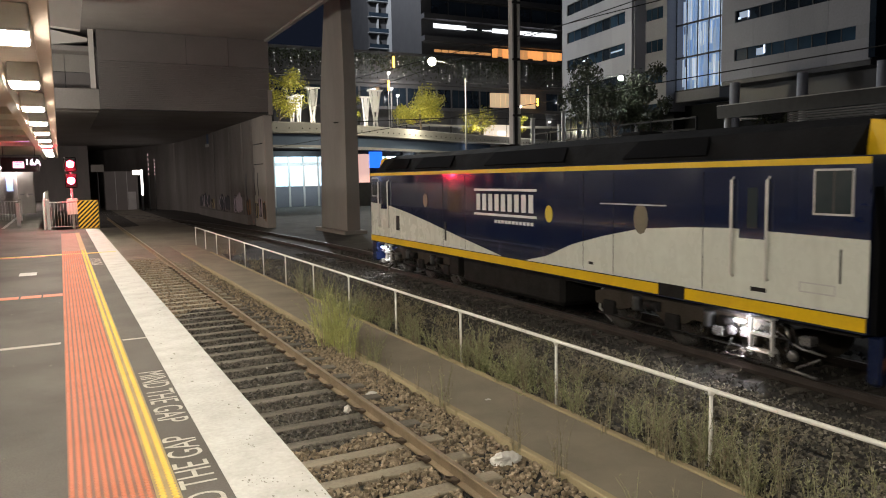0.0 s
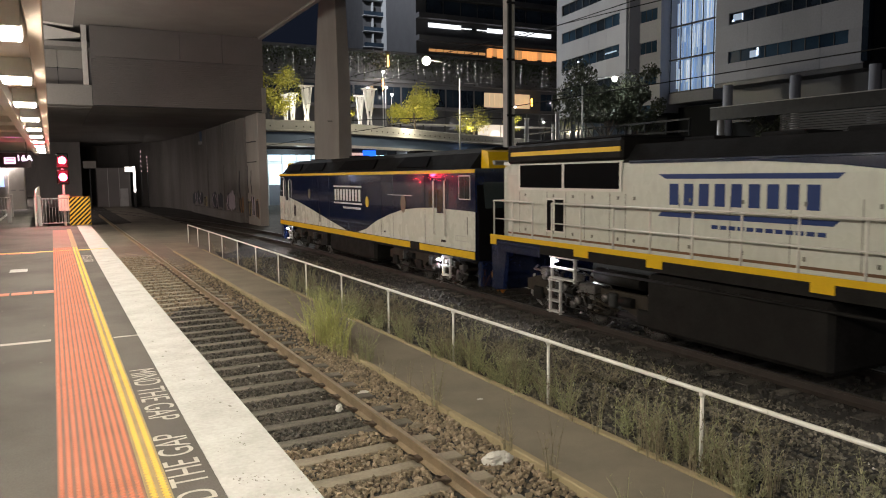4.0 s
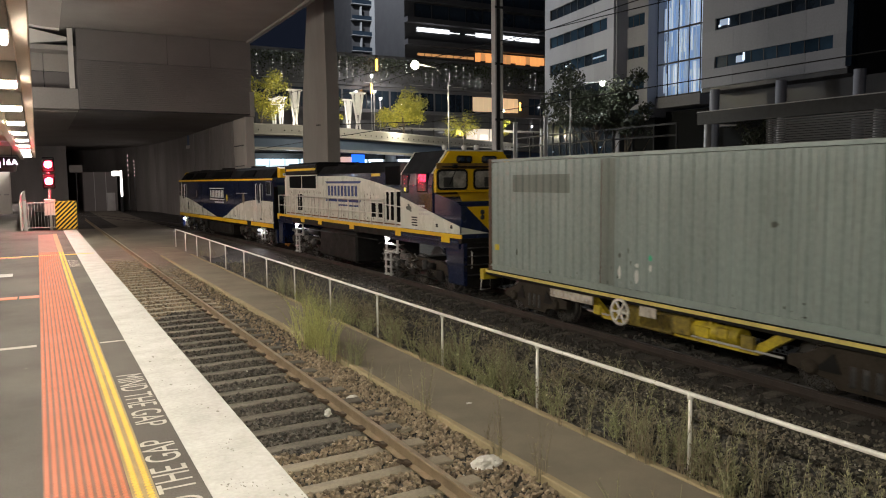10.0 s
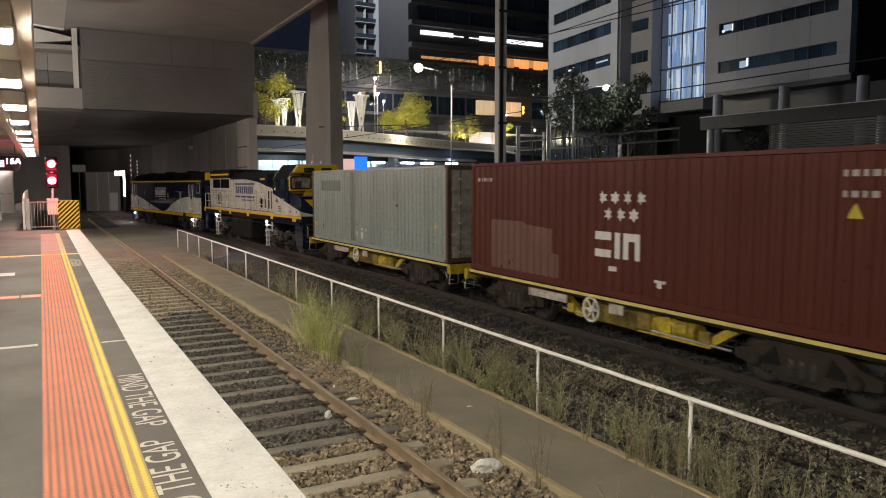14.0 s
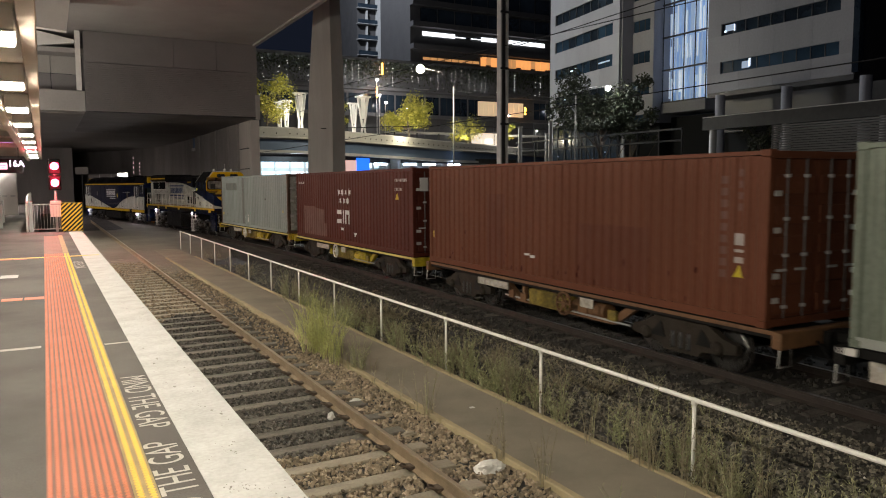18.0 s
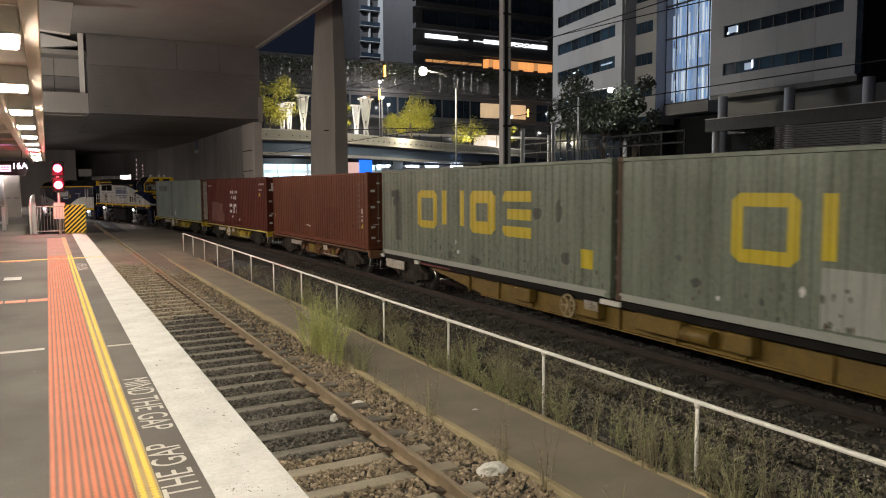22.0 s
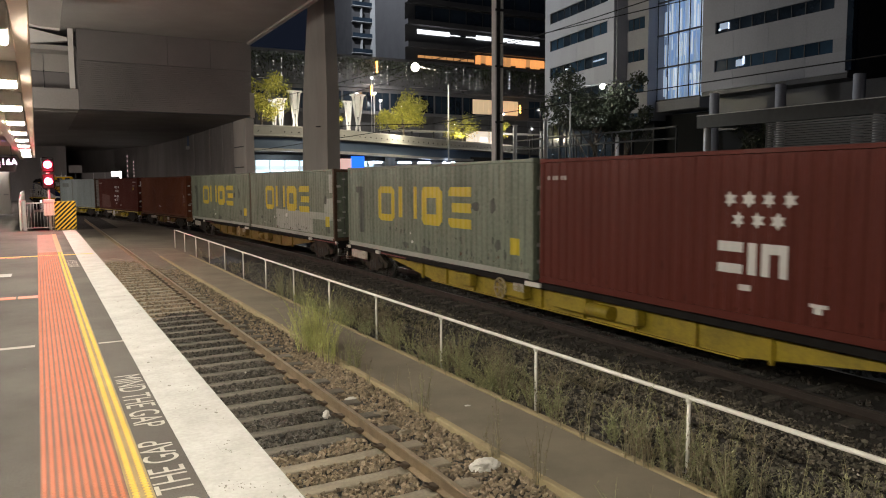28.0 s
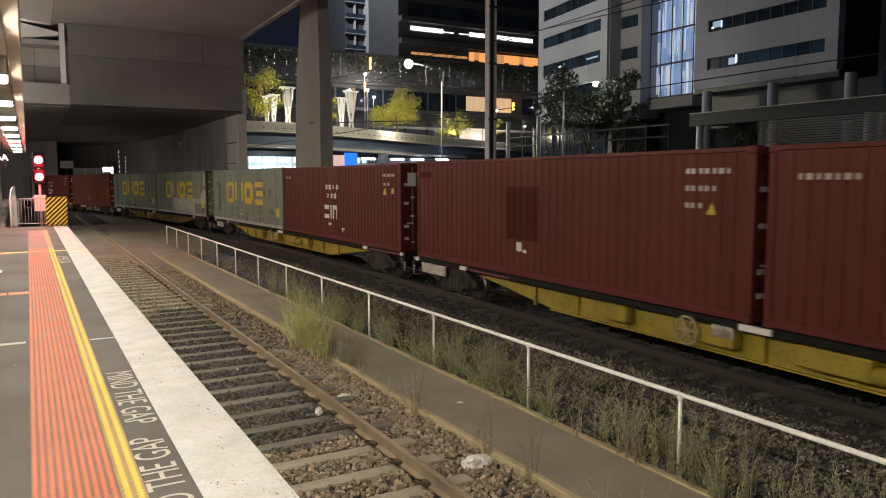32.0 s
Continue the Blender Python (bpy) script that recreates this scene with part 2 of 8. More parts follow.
BLACK_P = surf("black_paint", (0.008, 0.008, 0.008), (0.016, 0.015, 0.014), rough=0.5, grain=30, stain=2, mix=0.6, bump=0.03, spec=0.15)
OFFWHITE = surf("offwhite_enamel", (0.70, 0.68, 0.63), (0.52, 0.49, 0.44), rough=0.45, grain=20, stain=1.5, mix=0.5, bump=0.03)
LAMP_M = glow("canopy_lamp_glow", (1.0, 0.93, 0.82), 22)
RED_M = glow("signal_red_glow", (1.0, 0.02, 0.05), 120)
SIGN_W = glow("sign_white_glow", (0.95, 0.75, 1.0), 2.5)
DOOR_W = glow("lit_doorway_glow", (1.0, 0.93, 0.88), 2.2)
POST_W = glow("lit_post_glow", (1.0, 0.7, 0.7), 0.22)

# ---- the track's plan ----
TH0, X0, S0, CURV, EASE = radians(-1.172), 9.99 + 1.22, 8.28, 0.003912, 30.0
RAIL_Z = -1.30
_st = np.arange(-190.0, 260.0, 0.25)
_k = CURV * np.clip((_st - S0) / EASE, 0, 1)
_th = TH0 + np.cumsum(_k) * 0.25
_x, _y = np.cumsum(-np.sin(_th)) * 0.25, np.cumsum(np.cos(_th)) * 0.25
_i0 = int(np.argmin(np.abs(_st)))
_x, _y = _x - _x[_i0] + X0, _y - _y[_i0]


def on_track(s, side=0.0):
    """The place on the far track's centre line at s metres, side metres to its right, and its heading."""
    h = float(np.interp(s, _st, _th))
    return Vector((float(np.interp(s, _st, _x)) + side * math.cos(h), float(np.interp(s, _st, _y)) + side * math.sin(h), RAIL_Z)), h


def front(t):
    """How far along the track the leading locomotive's nose is at t seconds."""
    q, out = t / 10.0, 0.0
    for c in (-0.2024, 1.9263, -7.1555, 12.7499, -5.9557, 28.3776, 25.686):
        out = out * q + c
    return out


def train_rows(a, b):
    """Poses of a vehicle whose ends lie a and b metres behind the nose, its origin midway at rail height."""
    rows, ins = [], 0.22 * (b - a)
    for i in range(65):
        t = i * 0.5
        p, _ = on_track(front(t) - a - ins)
        q, _ = on_track(front(t) - b + ins)
        d = p - q
        m = (p + q) / 2
        rows.append((t, pose(m.x, m.y, m.z, 0, 0, math.degrees(math.atan2(-d.x, d.y)))))
    return rows

# ---- ground and tracks ----
def ground_z(x):
    return float(np.interp(x, (-20, 4.4, 6.3, 8.6, 9.6, 13.2, 16), (-1.31, -1.31, -1.36, -1.47, -1.50, -1.50, -1.42)))


bm = bmesh.new()
xs = [-700, -60, -20, 0, 1.3, 4.4, 6.3, 8.6, 9.6, 13.2, 16, 60, 700]
ys = [-400, -60, -10, 0, 20, 60, 160, 1200]
grid = [[bm.verts.new((x, y, ground_z(x))) for y in ys] for x in xs]
for a, b in zip(grid, grid[1:]):
    for j in range(len(ys) - 1):
        bm.faces.new((a[j], b[j], b[j + 1], a[j + 1]))
setting("ground", bm, BALLAST_G, "dark dirty railway ballast ground")


def stones(name, label, spots, size, mat=None):
    """Loose angular stones at the given spots, as one heap of small solids."""
    rng = np.random.default_rng(7)
    base = np.array([(-1, -1, -1), (1, -1, -1), (1, 1, -1), (-1, 1, -1), (-.8, -.7, 1), (.7, -.8, 1), (.8, .7, 1), (-.7, .8, 1)], float)
    quads = np.array([(0, 3, 2, 1), (4, 5, 6, 7), (0, 1, 5, 4), (1, 2, 6, 5), (2, 3, 7, 6), (3, 0, 4, 7)])
    n = len(spots)
    sz = size * rng.uniform(0.55, 1.25, (n, 1, 1)) * rng.uniform(0.6, 1.15, (n, 1, 3))
    pts = base[None] * sz + rng.normal(0, 0.22, (n, 8, 3)) * sz
    ang = rng.uniform(0, 2 * np.pi, (3, n))
    for k, (i, j) in enumerate(((0, 1), (1, 2), (0, 2))):
        c, s = np.cos(ang[k])[:, None], np.sin(ang[k])[:, None]
        u, v = pts[..., i].copy(), pts[..., j].copy()
        pts[..., i], pts[..., j] = c * u - s * v, s * u + c * v
    pts += np.asarray(spots)[:, None, :]
    faces = (quads[None] + 8 * np.arange(n)[:, None, None]).reshape(-1, 4)
    me = bpy.data.meshes.new(name)
    me.from_pydata(pts.reshape(-1, 3).tolist(), [], faces.tolist())
    me.materials.append(mat or STONE)
    return tagged(new(name, me), label, "ballast", kind="stuff")


# near track: sleepers 0.69 m apart, broad gauge
NEAR_X, GAUGE, TOP = 2.85, 1.6, -1.08
near_track = tagged(thing("near_track", "disused track with rusty rails on concrete sleepers", "railway track"), kind="structure")


def rail_section(x):
    return [(x - .07, -1.25), (x + .07, -1.25), (x + .07, -1.235), (x + .012, -1.215), (x + .012, -1.125), (x + .036, -1.11),
            (x + .036, -1.085), (x + .028, -1.08), (x - .028, -1.08), (x - .036, -1.085), (x - .036, -1.11), (x - .012, -1.125), (x - .012, -1.215), (x - .07, -1.235)]


for x in (NEAR_X - GAUGE / 2 - 0.03, NEAR_X + GAUGE / 2 + 0.0):
    r = part("rail", prism(bmesh.new(), rail_section(x), "y", -30, 74), RAIL_M, near_track, "rust-brown steel rail")
    part("running_surface", boxes((x - .027, x + .027, -30, 74, -1.0805, -1.078)), RAIL_TOP, r, "dull worn top of the rail")
bm = bmesh.new()
prism(bm, [(-1.3, -.18), (1.3, -.18), (1.3, .0), (.95, .012), (.65, -.012), (-.65, -.012), (-.95, .012), (-1.3, 0)], "y", -.115, .115)
bmesh.ops.bevel(bm, geom=bm.edges[:], offset=.012, segments=1, affect="EDGES", clamp_overlap=True)
sleeper_me = mesh_of("sleeper", bm, SLEEPER)
bm = bmesh.new()
tube(bm, [(-.02, -.03, .0), (.05, -.035, .03), (.075, 0, .035), (.05, .035, .03), (-.02, .03, .0)], .011, 5)
box(bm, -.03, .02, -.045, .045, -.01, .02)
clip_me = mesh_of("clip", bm, surf("dark_rusty_clip", (0.085, 0.058, 0.036), (0.04, 0.028, 0.02), rough=0.8, grain=40, stain=6, mix=0.8, bump=0.2))
clip_me.transform(Matrix.Scale(1.5, 4))
NEAR_S = [6.76 + 0.69 * i for i in range(-16, 64)]
# Darker sleepers carry the shadow lying on the near track.
SLEEPER_O = surf("shade_dark_sleeper", (0.19, 0.168, 0.13), (0.065, 0.058, 0.046), rough=0.75, grain=30, stain=2.5, mix=1.0, bump=0.3, piece=0.2)
shaded_me = sleeper_me.copy()
shaded_me.materials.clear()
shaded_me.materials.append(SLEEPER_O)


def darkened(x, y):
    """Where the shade between the near track's rails is put into the colour."""
    return 1.5 < x < 3.62 + .25 * noise.noise((0, y * .8, 1)) and 8.6 + .8 * noise.noise((x * 1.3, 0, 5)) < y < 19.5 + 1.6 * noise.noise((x * 1.1, 0, 9))


for y in NEAR_S:
    s = part("sleeper", shaded_me if darkened(2.7, y) else sleeper_me, None, near_track, at=pose(NEAR_X, y, -1.262, 0, 0, random.uniform(-.6, .6)))
    if 3 < y < 30:
        for x, rz in ((NEAR_X + .8, 0), (NEAR_X + .8, 180)):
            part("rail_clip", clip_me, None, s, at=pose(.8 + (.075 if rz == 0 else -.075), 0, .035, 0, 0, rz))


def scatter(x0, x1, y0, y1, per, keep):
    rng, out = np.random.default_rng(int(abs(x0 * 100 + y0 * 7))), []
    for _ in range(int((x1 - x0) * (y1 - y0) * per)):
        x, y = rng.uniform(x0, x1), rng.uniform(y0, y1)
        z = keep(x, y)
        if z is not None:
            out.append((x, y, z + rng.uniform(-.02, .012)))
    return out


def near_bed(x, y):
    d = abs((y - 6.76 + .345) % .69 - .345)
    if 1.55 < x < 4.15 and d < .125:
        return None
    if abs(x - 3.65) < .08 or abs(x - 2.02) < .08:
        return None
    return -1.30 + (.02 if x < 4.0 else 0) + (.05 * max(0.0, (x - 4.2)) if x > 4.2 else 0)


def mid_bed(x, y):
    return ground_z(x) + .012


NEAR_SPOTS = scatter(1.45, 4.68, 4.2, 14, 560, near_bed) + scatter(1.45, 4.68, 14, 34, 190, near_bed) + scatter(1.45, 4.68, -6, 4.2, 240, near_bed)
stones("ballast_near_track", "grey-brown crushed stone ballast between the sleepers", [p for p in NEAR_SPOTS if not darkened(p[0], p[1])], .0225)
# Darker stones for the same shadow between the rails.
STONE_O = surf("shade_dark_stone", (0.115, 0.102, 0.08), (0.03, 0.027, 0.022), rough=0.7, grain=30, stain=6, mix=0.9, bump=0.3, island=0.6)
stones("oily_ballast_near_track", "crushed stone coloured dark for the shade between the rails", [p for p in NEAR_SPOTS if darkened(p[0], p[1])], .0225, STONE_O)
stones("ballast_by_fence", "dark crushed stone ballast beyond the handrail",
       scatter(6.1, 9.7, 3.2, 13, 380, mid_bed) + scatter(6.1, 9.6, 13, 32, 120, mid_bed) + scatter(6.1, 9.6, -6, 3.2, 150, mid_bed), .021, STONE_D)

PALE_CHIP = surf("pale_stone_chip", (0.42, 0.40, 0.35), (0.25, 0.235, 0.20), rough=0.9, grain=30, stain=6, mix=0.8, bump=0.2, island=0.4)
stones("pale_chips", "pale stone chips scattered on the ballast", scatter(6.1, 9.4, 3.2, 16, 16, mid_bed) + scatter(1.5, 4.6, 4.6, 18, 2.5, near_bed), .012, PALE_CHIP)

# far track, on the curve
# Darker stone, sleeper and rail colours for the far track.
STONE_F = surf("far_ballast_stone", (0.060, 0.053, 0.043), (0.022, 0.020, 0.017), rough=0.85, grain=30, stain=6, mix=0.9, bump=0.3, island=0.5)
SLEEPER_F = surf("far_dark_sleeper", (0.125, 0.112, 0.092), (0.035, 0.031, 0.026), rough=0.85, grain=30, stain=3, mix=1.0, bump=0.3, piece=0.3)
RAIL_F = surf("far_dark_rail", (0.042, 0.031, 0.025), (0.02, 0.016, 0.013), rough=0.6, metal=0.2, grain=50, stain=3, mix=0.8, bump=0.2)
RAIL_FT = surf("polished_rail_head", (0.16, 0.14, 0.12), (0.08, 0.07, 0.06), rough=0.4, metal=0.7, grain=60, stain=4, mix=0.6, bump=0.05)
far_track = tagged(thing("far_track", "main line track curving away into the tunnel", "railway track"), kind="structure")
far_sleeper = sleeper_me.copy()
far_sleeper.materials.clear()
far_sleeper.materials.append(SLEEPER_F)


def rail_mesh(side, a, b, step):
    bm, rings = bmesh.new(), []
    outline = [(-.07, -.17), (.07, -.17), (.012, -.13), (.012, -.04), (.036, -.03), (.036, 0), (-.036, 0), (-.036, -.03), (-.012, -.04), (-.012, -.13)]
    for i in range(int((b - a) / step) + 1):
        p, h = on_track(a + i * step, side)
        rings.append([bm.verts.new((p.x + u * math.cos(h), p.y + u * math.sin(h), p.z + w)) for u, w in outline])
    for q, r in zip(rings, rings[1:]):
        for j in range(len(outline)):
            k = (j + 1) % len(outline)
            bm.faces.new((q[j], q[k], r[k], r[j])).material_index = 1 if j == 5 else 0
    return bm


for side in (-.8, .8):
    part("rail", rail_mesh(side, -60, 150, 2.0), [RAIL_F, RAIL_FT], far_track, "steel rail with a polished head")
for i in range(130):
    p, h = on_track(-2 + .69 * i)
    part("sleeper", far_sleeper, None, far_track, at=pose(p.x, p.y, p.z - .185, 0, 0, math.degrees(h)))
stones("ballast_far_track", "very dark ballast round the main line sleepers",
       [(*(on_track(s, d)[0].xy), -1.50 + .02) for s, d in
        ((np.random.default_rng(i).uniform(3, 34), np.random.default_rng(i + 90000).uniform(-2.0, 2.2)) for i in range(7000))
        if abs((s + 2 + .345) % .69 - .345) > .12 or abs(d) > 1.3], .03, STONE_F)

# the asphalt path between the tracks, with its worn edgings
path = setting("path", boxes((4.80, 5.97, -20, 39.9, -1.40, -1.235)), PATH, "narrow asphalt walkway between the tracks")
for x in (4.70, 5.97):
    bm = bmesh.new()
    y = -20.0
    while y < 33:
        box(bm, x, x + .10, y, y + 2.38, -1.42, -1.21 + random.uniform(-.008, .008), bevel=.012)
        y += 2.4
    part("edging", bm, KERB, path, "faded yellow timber edging")

DIRT = surf("trodden_dirt", (0.215, 0.188, 0.146), (0.12, 0.104, 0.08), rough=0.95, grain=40, stain=0.5, mix=0.9, bump=0.5, dist=0.01)
bm = bmesh.new()
xs, ys = [-.4, 1.45, 2.9, 4.4, 5.6, 6.8, 8.6], [39.8, 46, 52, 57, 62, 80, 120]
grid = [[bm.verts.new((x, y, float(np.interp(x, (4.4, 6.8), (-1.247, -1.335))) if y < 60 else -1.335)) for y in ys] for x in xs]
for a, b in zip(grid, grid[1:]):
    for j in range(len(ys) - 1):
        bm.faces.new((a[j], b[j], b[j + 1], a[j + 1]))
setting("apron", bm, DIRT, "trodden grey dirt and paving at the tunnel mouth", "pavement")
bm = bmesh.new()
lo = [(1.45, 33.6), (2.1, 32.4), (2.9, 34.2), (3.4, 32.2), (3.8, 30.5), (4.25, 29.0), (4.79, 27.5)]
va = [bm.verts.new((x, y, -1.295)) for x, y in lo]
vb = [bm.verts.new((x, y + 3.5, -1.257)) for x, y in lo]
vc = [bm.verts.new((x, 39.79, -1.252)) for x, y in lo]
for p, q in ((va, vb), (vb, vc)):
    for j in range(len(lo) - 1):
        bm.faces.new((p[j], p[j + 1], q[j + 1], q[j]))
vd = [bm.verts.new(p) for p in ((5.96, 33.2, -1.25), (6.5, 33.0, -1.40), (7.3, 32.6, -1.55))]
ve = [bm.verts.new(p) for p in ((5.96, 39.85, -1.245), (6.8, 39.85, -1.334), (8.6, 39.85, -1.334))]
for j in range(2):
    bm.faces.new((vd[j], vd[j + 1], ve[j + 1], ve[j]))
setting("dirt_infill", bm, DIRT, "dirt filling the track between buried sleepers", "pavement")

# ---- platform ----
platform = setting("platform", boxes((-15, 1.36, -60, 37.0, -1.42, 0), (-15, -.45, 37.0, 150, -1.42, 0.0)), ASPHALT, "worn grey asphalt station platform")
part("edge_coping", boxes((1.0, 1.42, -60, 37.0, -.16, .0035), bevel=.0), CONCRETE, platform, "concrete platform edge")
stripe = part("white_line", boxes((.892, 1.428, -30, 36.6, -.02, .0085)), WHITE_P, platform, "scuffed white line along the platform edge")
orange_tile = mesh_of("tactile_tile", boxes((-.255, .255, -.298, .298, 0, .007)), TILE_B)
for i in range(-14, 56):
    part("tactile_tile", orange_tile, None, platform, at=pose(.175, .6 + i * .6, .0005))
part("yellow_strip", boxes((.435, .585, -8, 34.2, 0, .0072)), YEL_B, platform, "yellow warning strip")


def studs(name, label, xs, y0, y1, step, r, h, mat, wide=1.0):
    """Rows of small domed studs, as one heap."""
    n = 6
    ring = [(math.cos(2 * math.pi * k / n), math.sin(2 * math.pi * k / n)) for k in range(n)]
    vs, fs = [], []
    for x in xs:
        for k in range(int((y1 - y0) / step)):
            y, b = y0 + k * step, len(vs)
            vs += [(x + r * wide * c, y + r * s, .007) for c, s in ring] + [(x + .62 * r * wide * c, y + .62 * r * s, .007 + h) for c, s in ring]
            fs += [(b + j, b + (j + 1) % n, b + n + (j + 1) % n, b + n + j) for j in range(n)] + [tuple(b + n + j for j in range(n))]
    me = bpy.data.meshes.new(name)
    me.from_pydata(vs, [], fs)
    me.materials.append(mat)
    ob = new(name, me)
    ob.parent = platform
    return tagged(ob, label, kind="stuff")


studs("orange_studs", "rows of raised orange studs", [-.08 + .025 + .0505 * k for k in range(10)], 3.6, 25, .05, .0205, .008, ORANGE)
studs("yellow_studs", "two rows of raised yellow studs", [.474, .548], 3.6, 25, .05, .0225, .008, YELLOW_T, 1.15)


def words(name, body, size, mat, m, parent=None, label="", squeeze=1.0, depth=.0):
    cu = bpy.data.curves.new(name, "FONT")
    cu.body, cu.size, cu.align_x, cu.align_y, cu.extrude = body, size, "CENTER", "CENTER", depth
    ob = new(name, cu)
    me = bpy.data.meshes.new_from_object(ob.evaluated_get(bpy.context.evaluated_depsgraph_get()))
    bpy.data.objects.remove(ob)
    me.transform(Matrix.Diagonal((squeeze, 1, 1, 1)))
    me.materials.clear()
    me.materials.append(mat)
    ob = new(name, me)
    ob.parent = parent
    ob.matrix_basis = m
    if label:
        tagged(ob, label)
    return ob


PAINT_G = surf("faded_letter_paint", (0.50, 0.46, 0.40), (0.24, 0.215, 0.185), rough=0.7, grain=60, stain=9, mix=0.75, bump=0.05)
words("painted_words", "MIND THE GAP", .36, PAINT_G, pose(.73, 7.46, .004, 0, 0, -90), platform, "faded painted words MIND THE GAP", .78)
words("painted_words", "MIND THE GAP", .36, PAINT_G, pose(.73, 5.16, .004, 0, 0, 90), platform, "faded painted words MIND THE GAP", .78)
words("painted_words", "MIND THE GAP", .34, PAINT_G, pose(.73, 21.2, .004, 0, 0, 90), platform, "faded painted words MIND THE GAP", .78)
for y in (23.9, -11):
    part("cross_line", boxes((-3.2, 1.36, y - .10, y + .10, .0, .0092)), YELLOW_T, platform, "faded yellow line across the platform")
for y, xa in ((15.25, -2.2), (23.7, -3.0)):
    for k in range(7):
        if xa + k * .36 < -.35:
            part("paver", boxes((xa + k * .36, xa + k * .36 + .33, y - .16, y + .16, 0, .006)), ORANGE, platform, "worn orange paver")
part("paver", boxes((-.95, -.6, 18.9, 19.5, 0, .005)), WHITE_P, platform, "worn pale patch")
part("repair_patch", boxes((-1.6, -.12, 10.5, 10.62, 0, .003)), PAINT_G, platform, "pale cement crack repair")
part("repair_patch", boxes((.6, .94, 10.3, 10.36, 0, .003)), PAINT_G, platform, "pale cement crack repair")

# scuffs and grit along the white line
rng = random.Random(77)
SCUFF = surf("dark_scuff", (0.27, 0.26, 0.22), (0.14, 0.13, 0.11), rough=0.9, grain=60, stain=9, mix=0.8, bump=0.1)
bm = bmesh.new()
for k in range(110):
    x, y = rng.uniform(.96, 1.41), 3.0 + 22 * rng.random() ** 1.6
    r0 = rng.choice((.004, .006, .009, .016))
    bm.faces.new([bm.verts.new((x + r0 * rng.uniform(.5, 1.2) * math.cos(a), y + 1.8 * r0 * rng.uniform(.5, 1.3) * math.sin(a), .0098 + k * 4e-6)) for a in (j * 1.047 for j in range(6))])
for k in range(26):
    x, y = rng.uniform(.93, 1.38), 4.4 + 12 * rng.random() ** 1.4
    for j in range(rng.randint(4, 9)):
        xx, yy, r0 = x + rng.gauss(0, .035), y + rng.gauss(0, .07), rng.uniform(.002, .007)
        bm.faces.new([bm.verts.new((xx + r0 * rng.uniform(.5, 1.4) * math.cos(a), yy + 2.4 * r0 * rng.uniform(.5, 1.3) * math.sin(a), .0102 + k * 4e-6 + j * 3e-7)) for a in (i * 1.047 for i in range(6))])
tagged(part("scuff_marks", bm, SCUFF, platform, "dark scuffs on the white line"), kind="stuff")
bm = bmesh.new()
for k in range(70):
    x, y, s_ = rng.uniform(-3.5, .9), rng.uniform(3.2, 20), rng.uniform(.006, .016)
    box(bm, x, x + s_, y, y + s_ * rng.uniform(.6, 2), .001, .004 + s_ * .3)
tagged(part("grit", bm, SCUFF, platform, "grit and crumbs on the asphalt"), kind="stuff")

# hazard board at the platform's end
board = thing("hazard_board", "yellow and black striped hazard board at the platform end", "hazard board", at=pose(1.06, 36.85, 0))
part("panel", boxes((-.43, .43, -.03, .03, .03, 1.29), bevel=.006), HAZ_Y, board)
bm = bmesh.new()
for k in range(-5, 8):
    lo = -.43 + k * .19 - .62
    pts = []
    for a, z in ((lo, .04), (lo + .095, .04), (lo + .095 + 1.24, 1.28), (lo + 1.24, 1.28)):
        pts.append((a, z))
    poly = pts
    for axis, lim, keep in ((0, -.425, 1), (0, .425, -1)):
        res = []
        for i in range(len(poly)):
            p, q = poly[i], poly[(i + 1) % len(poly)]
            ip, iq = keep * (p[axis] - lim) >= 0, keep * (q[axis] - lim) >= 0
            if ip:
                res.append(p)
            if ip != iq:
                f = (lim - p[0]) / (q[0] - p[0])
                res.append((lim, p[1] + f * (q[1] - p[1])))
        poly = res
        if len(poly) < 3:
            break
    if len(poly) >= 3:
        prism(bm, poly, "y", -.034, -.029)
part("stripes", bm, BLACK_P, board, "diagonal black stripes")
for x in (-.35, .35):
    part("foot", boxes((x - .03, x + .03, .03, .5, 0, .05)), STEEL_G, board)

# the railing and ramp beside it
gate = thing("platform_railing", "grey steel railing closing the platform end", "railing", at=pose(0, 37.3, 0))
part("top_rail", tube(bmesh.new(), [(-.5, 0, 1.22), (.62, 0, 1.22)], .025), STEEL_G, gate)
part("bottom_rail", tube(bmesh.new(), [(-.5, 0, .12), (.62, 0, .12)], .02), STEEL_G, gate)
for k in range(9):
    part("bar", tube(bmesh.new(), [(-.42 + .125 * k, 0, .12), (-.42 + .125 * k, 0, 1.22)], .011, 6), STEEL_G, gate)
part("end_post", boxes((-.62, -.47, -.08, .08, 0, 1.36), bevel=.02), STEEL_G, gate)
wing = thing("ramp_balustrade", "pale solid balustrade curving beside the platform ramp", "balustrade", at=pose(0, 0, 0))
bm = bmesh.new()
prism(bm, [(37.4, 0), (37.4, 1.25), (40, 1.55), (43, 1.6), (52, 1.6), (52, 0)], "x", -.75, -.68)
part("panel", bm, OFFWHITE, wing)
part("handrail", tube(bmesh.new(), [(-.71, 37.4, 1.28), (-.71, 40, 1.58), (-.71, 43, 1.64), (-.71, 52, 1.64)], .03), STEEL_G, wing)

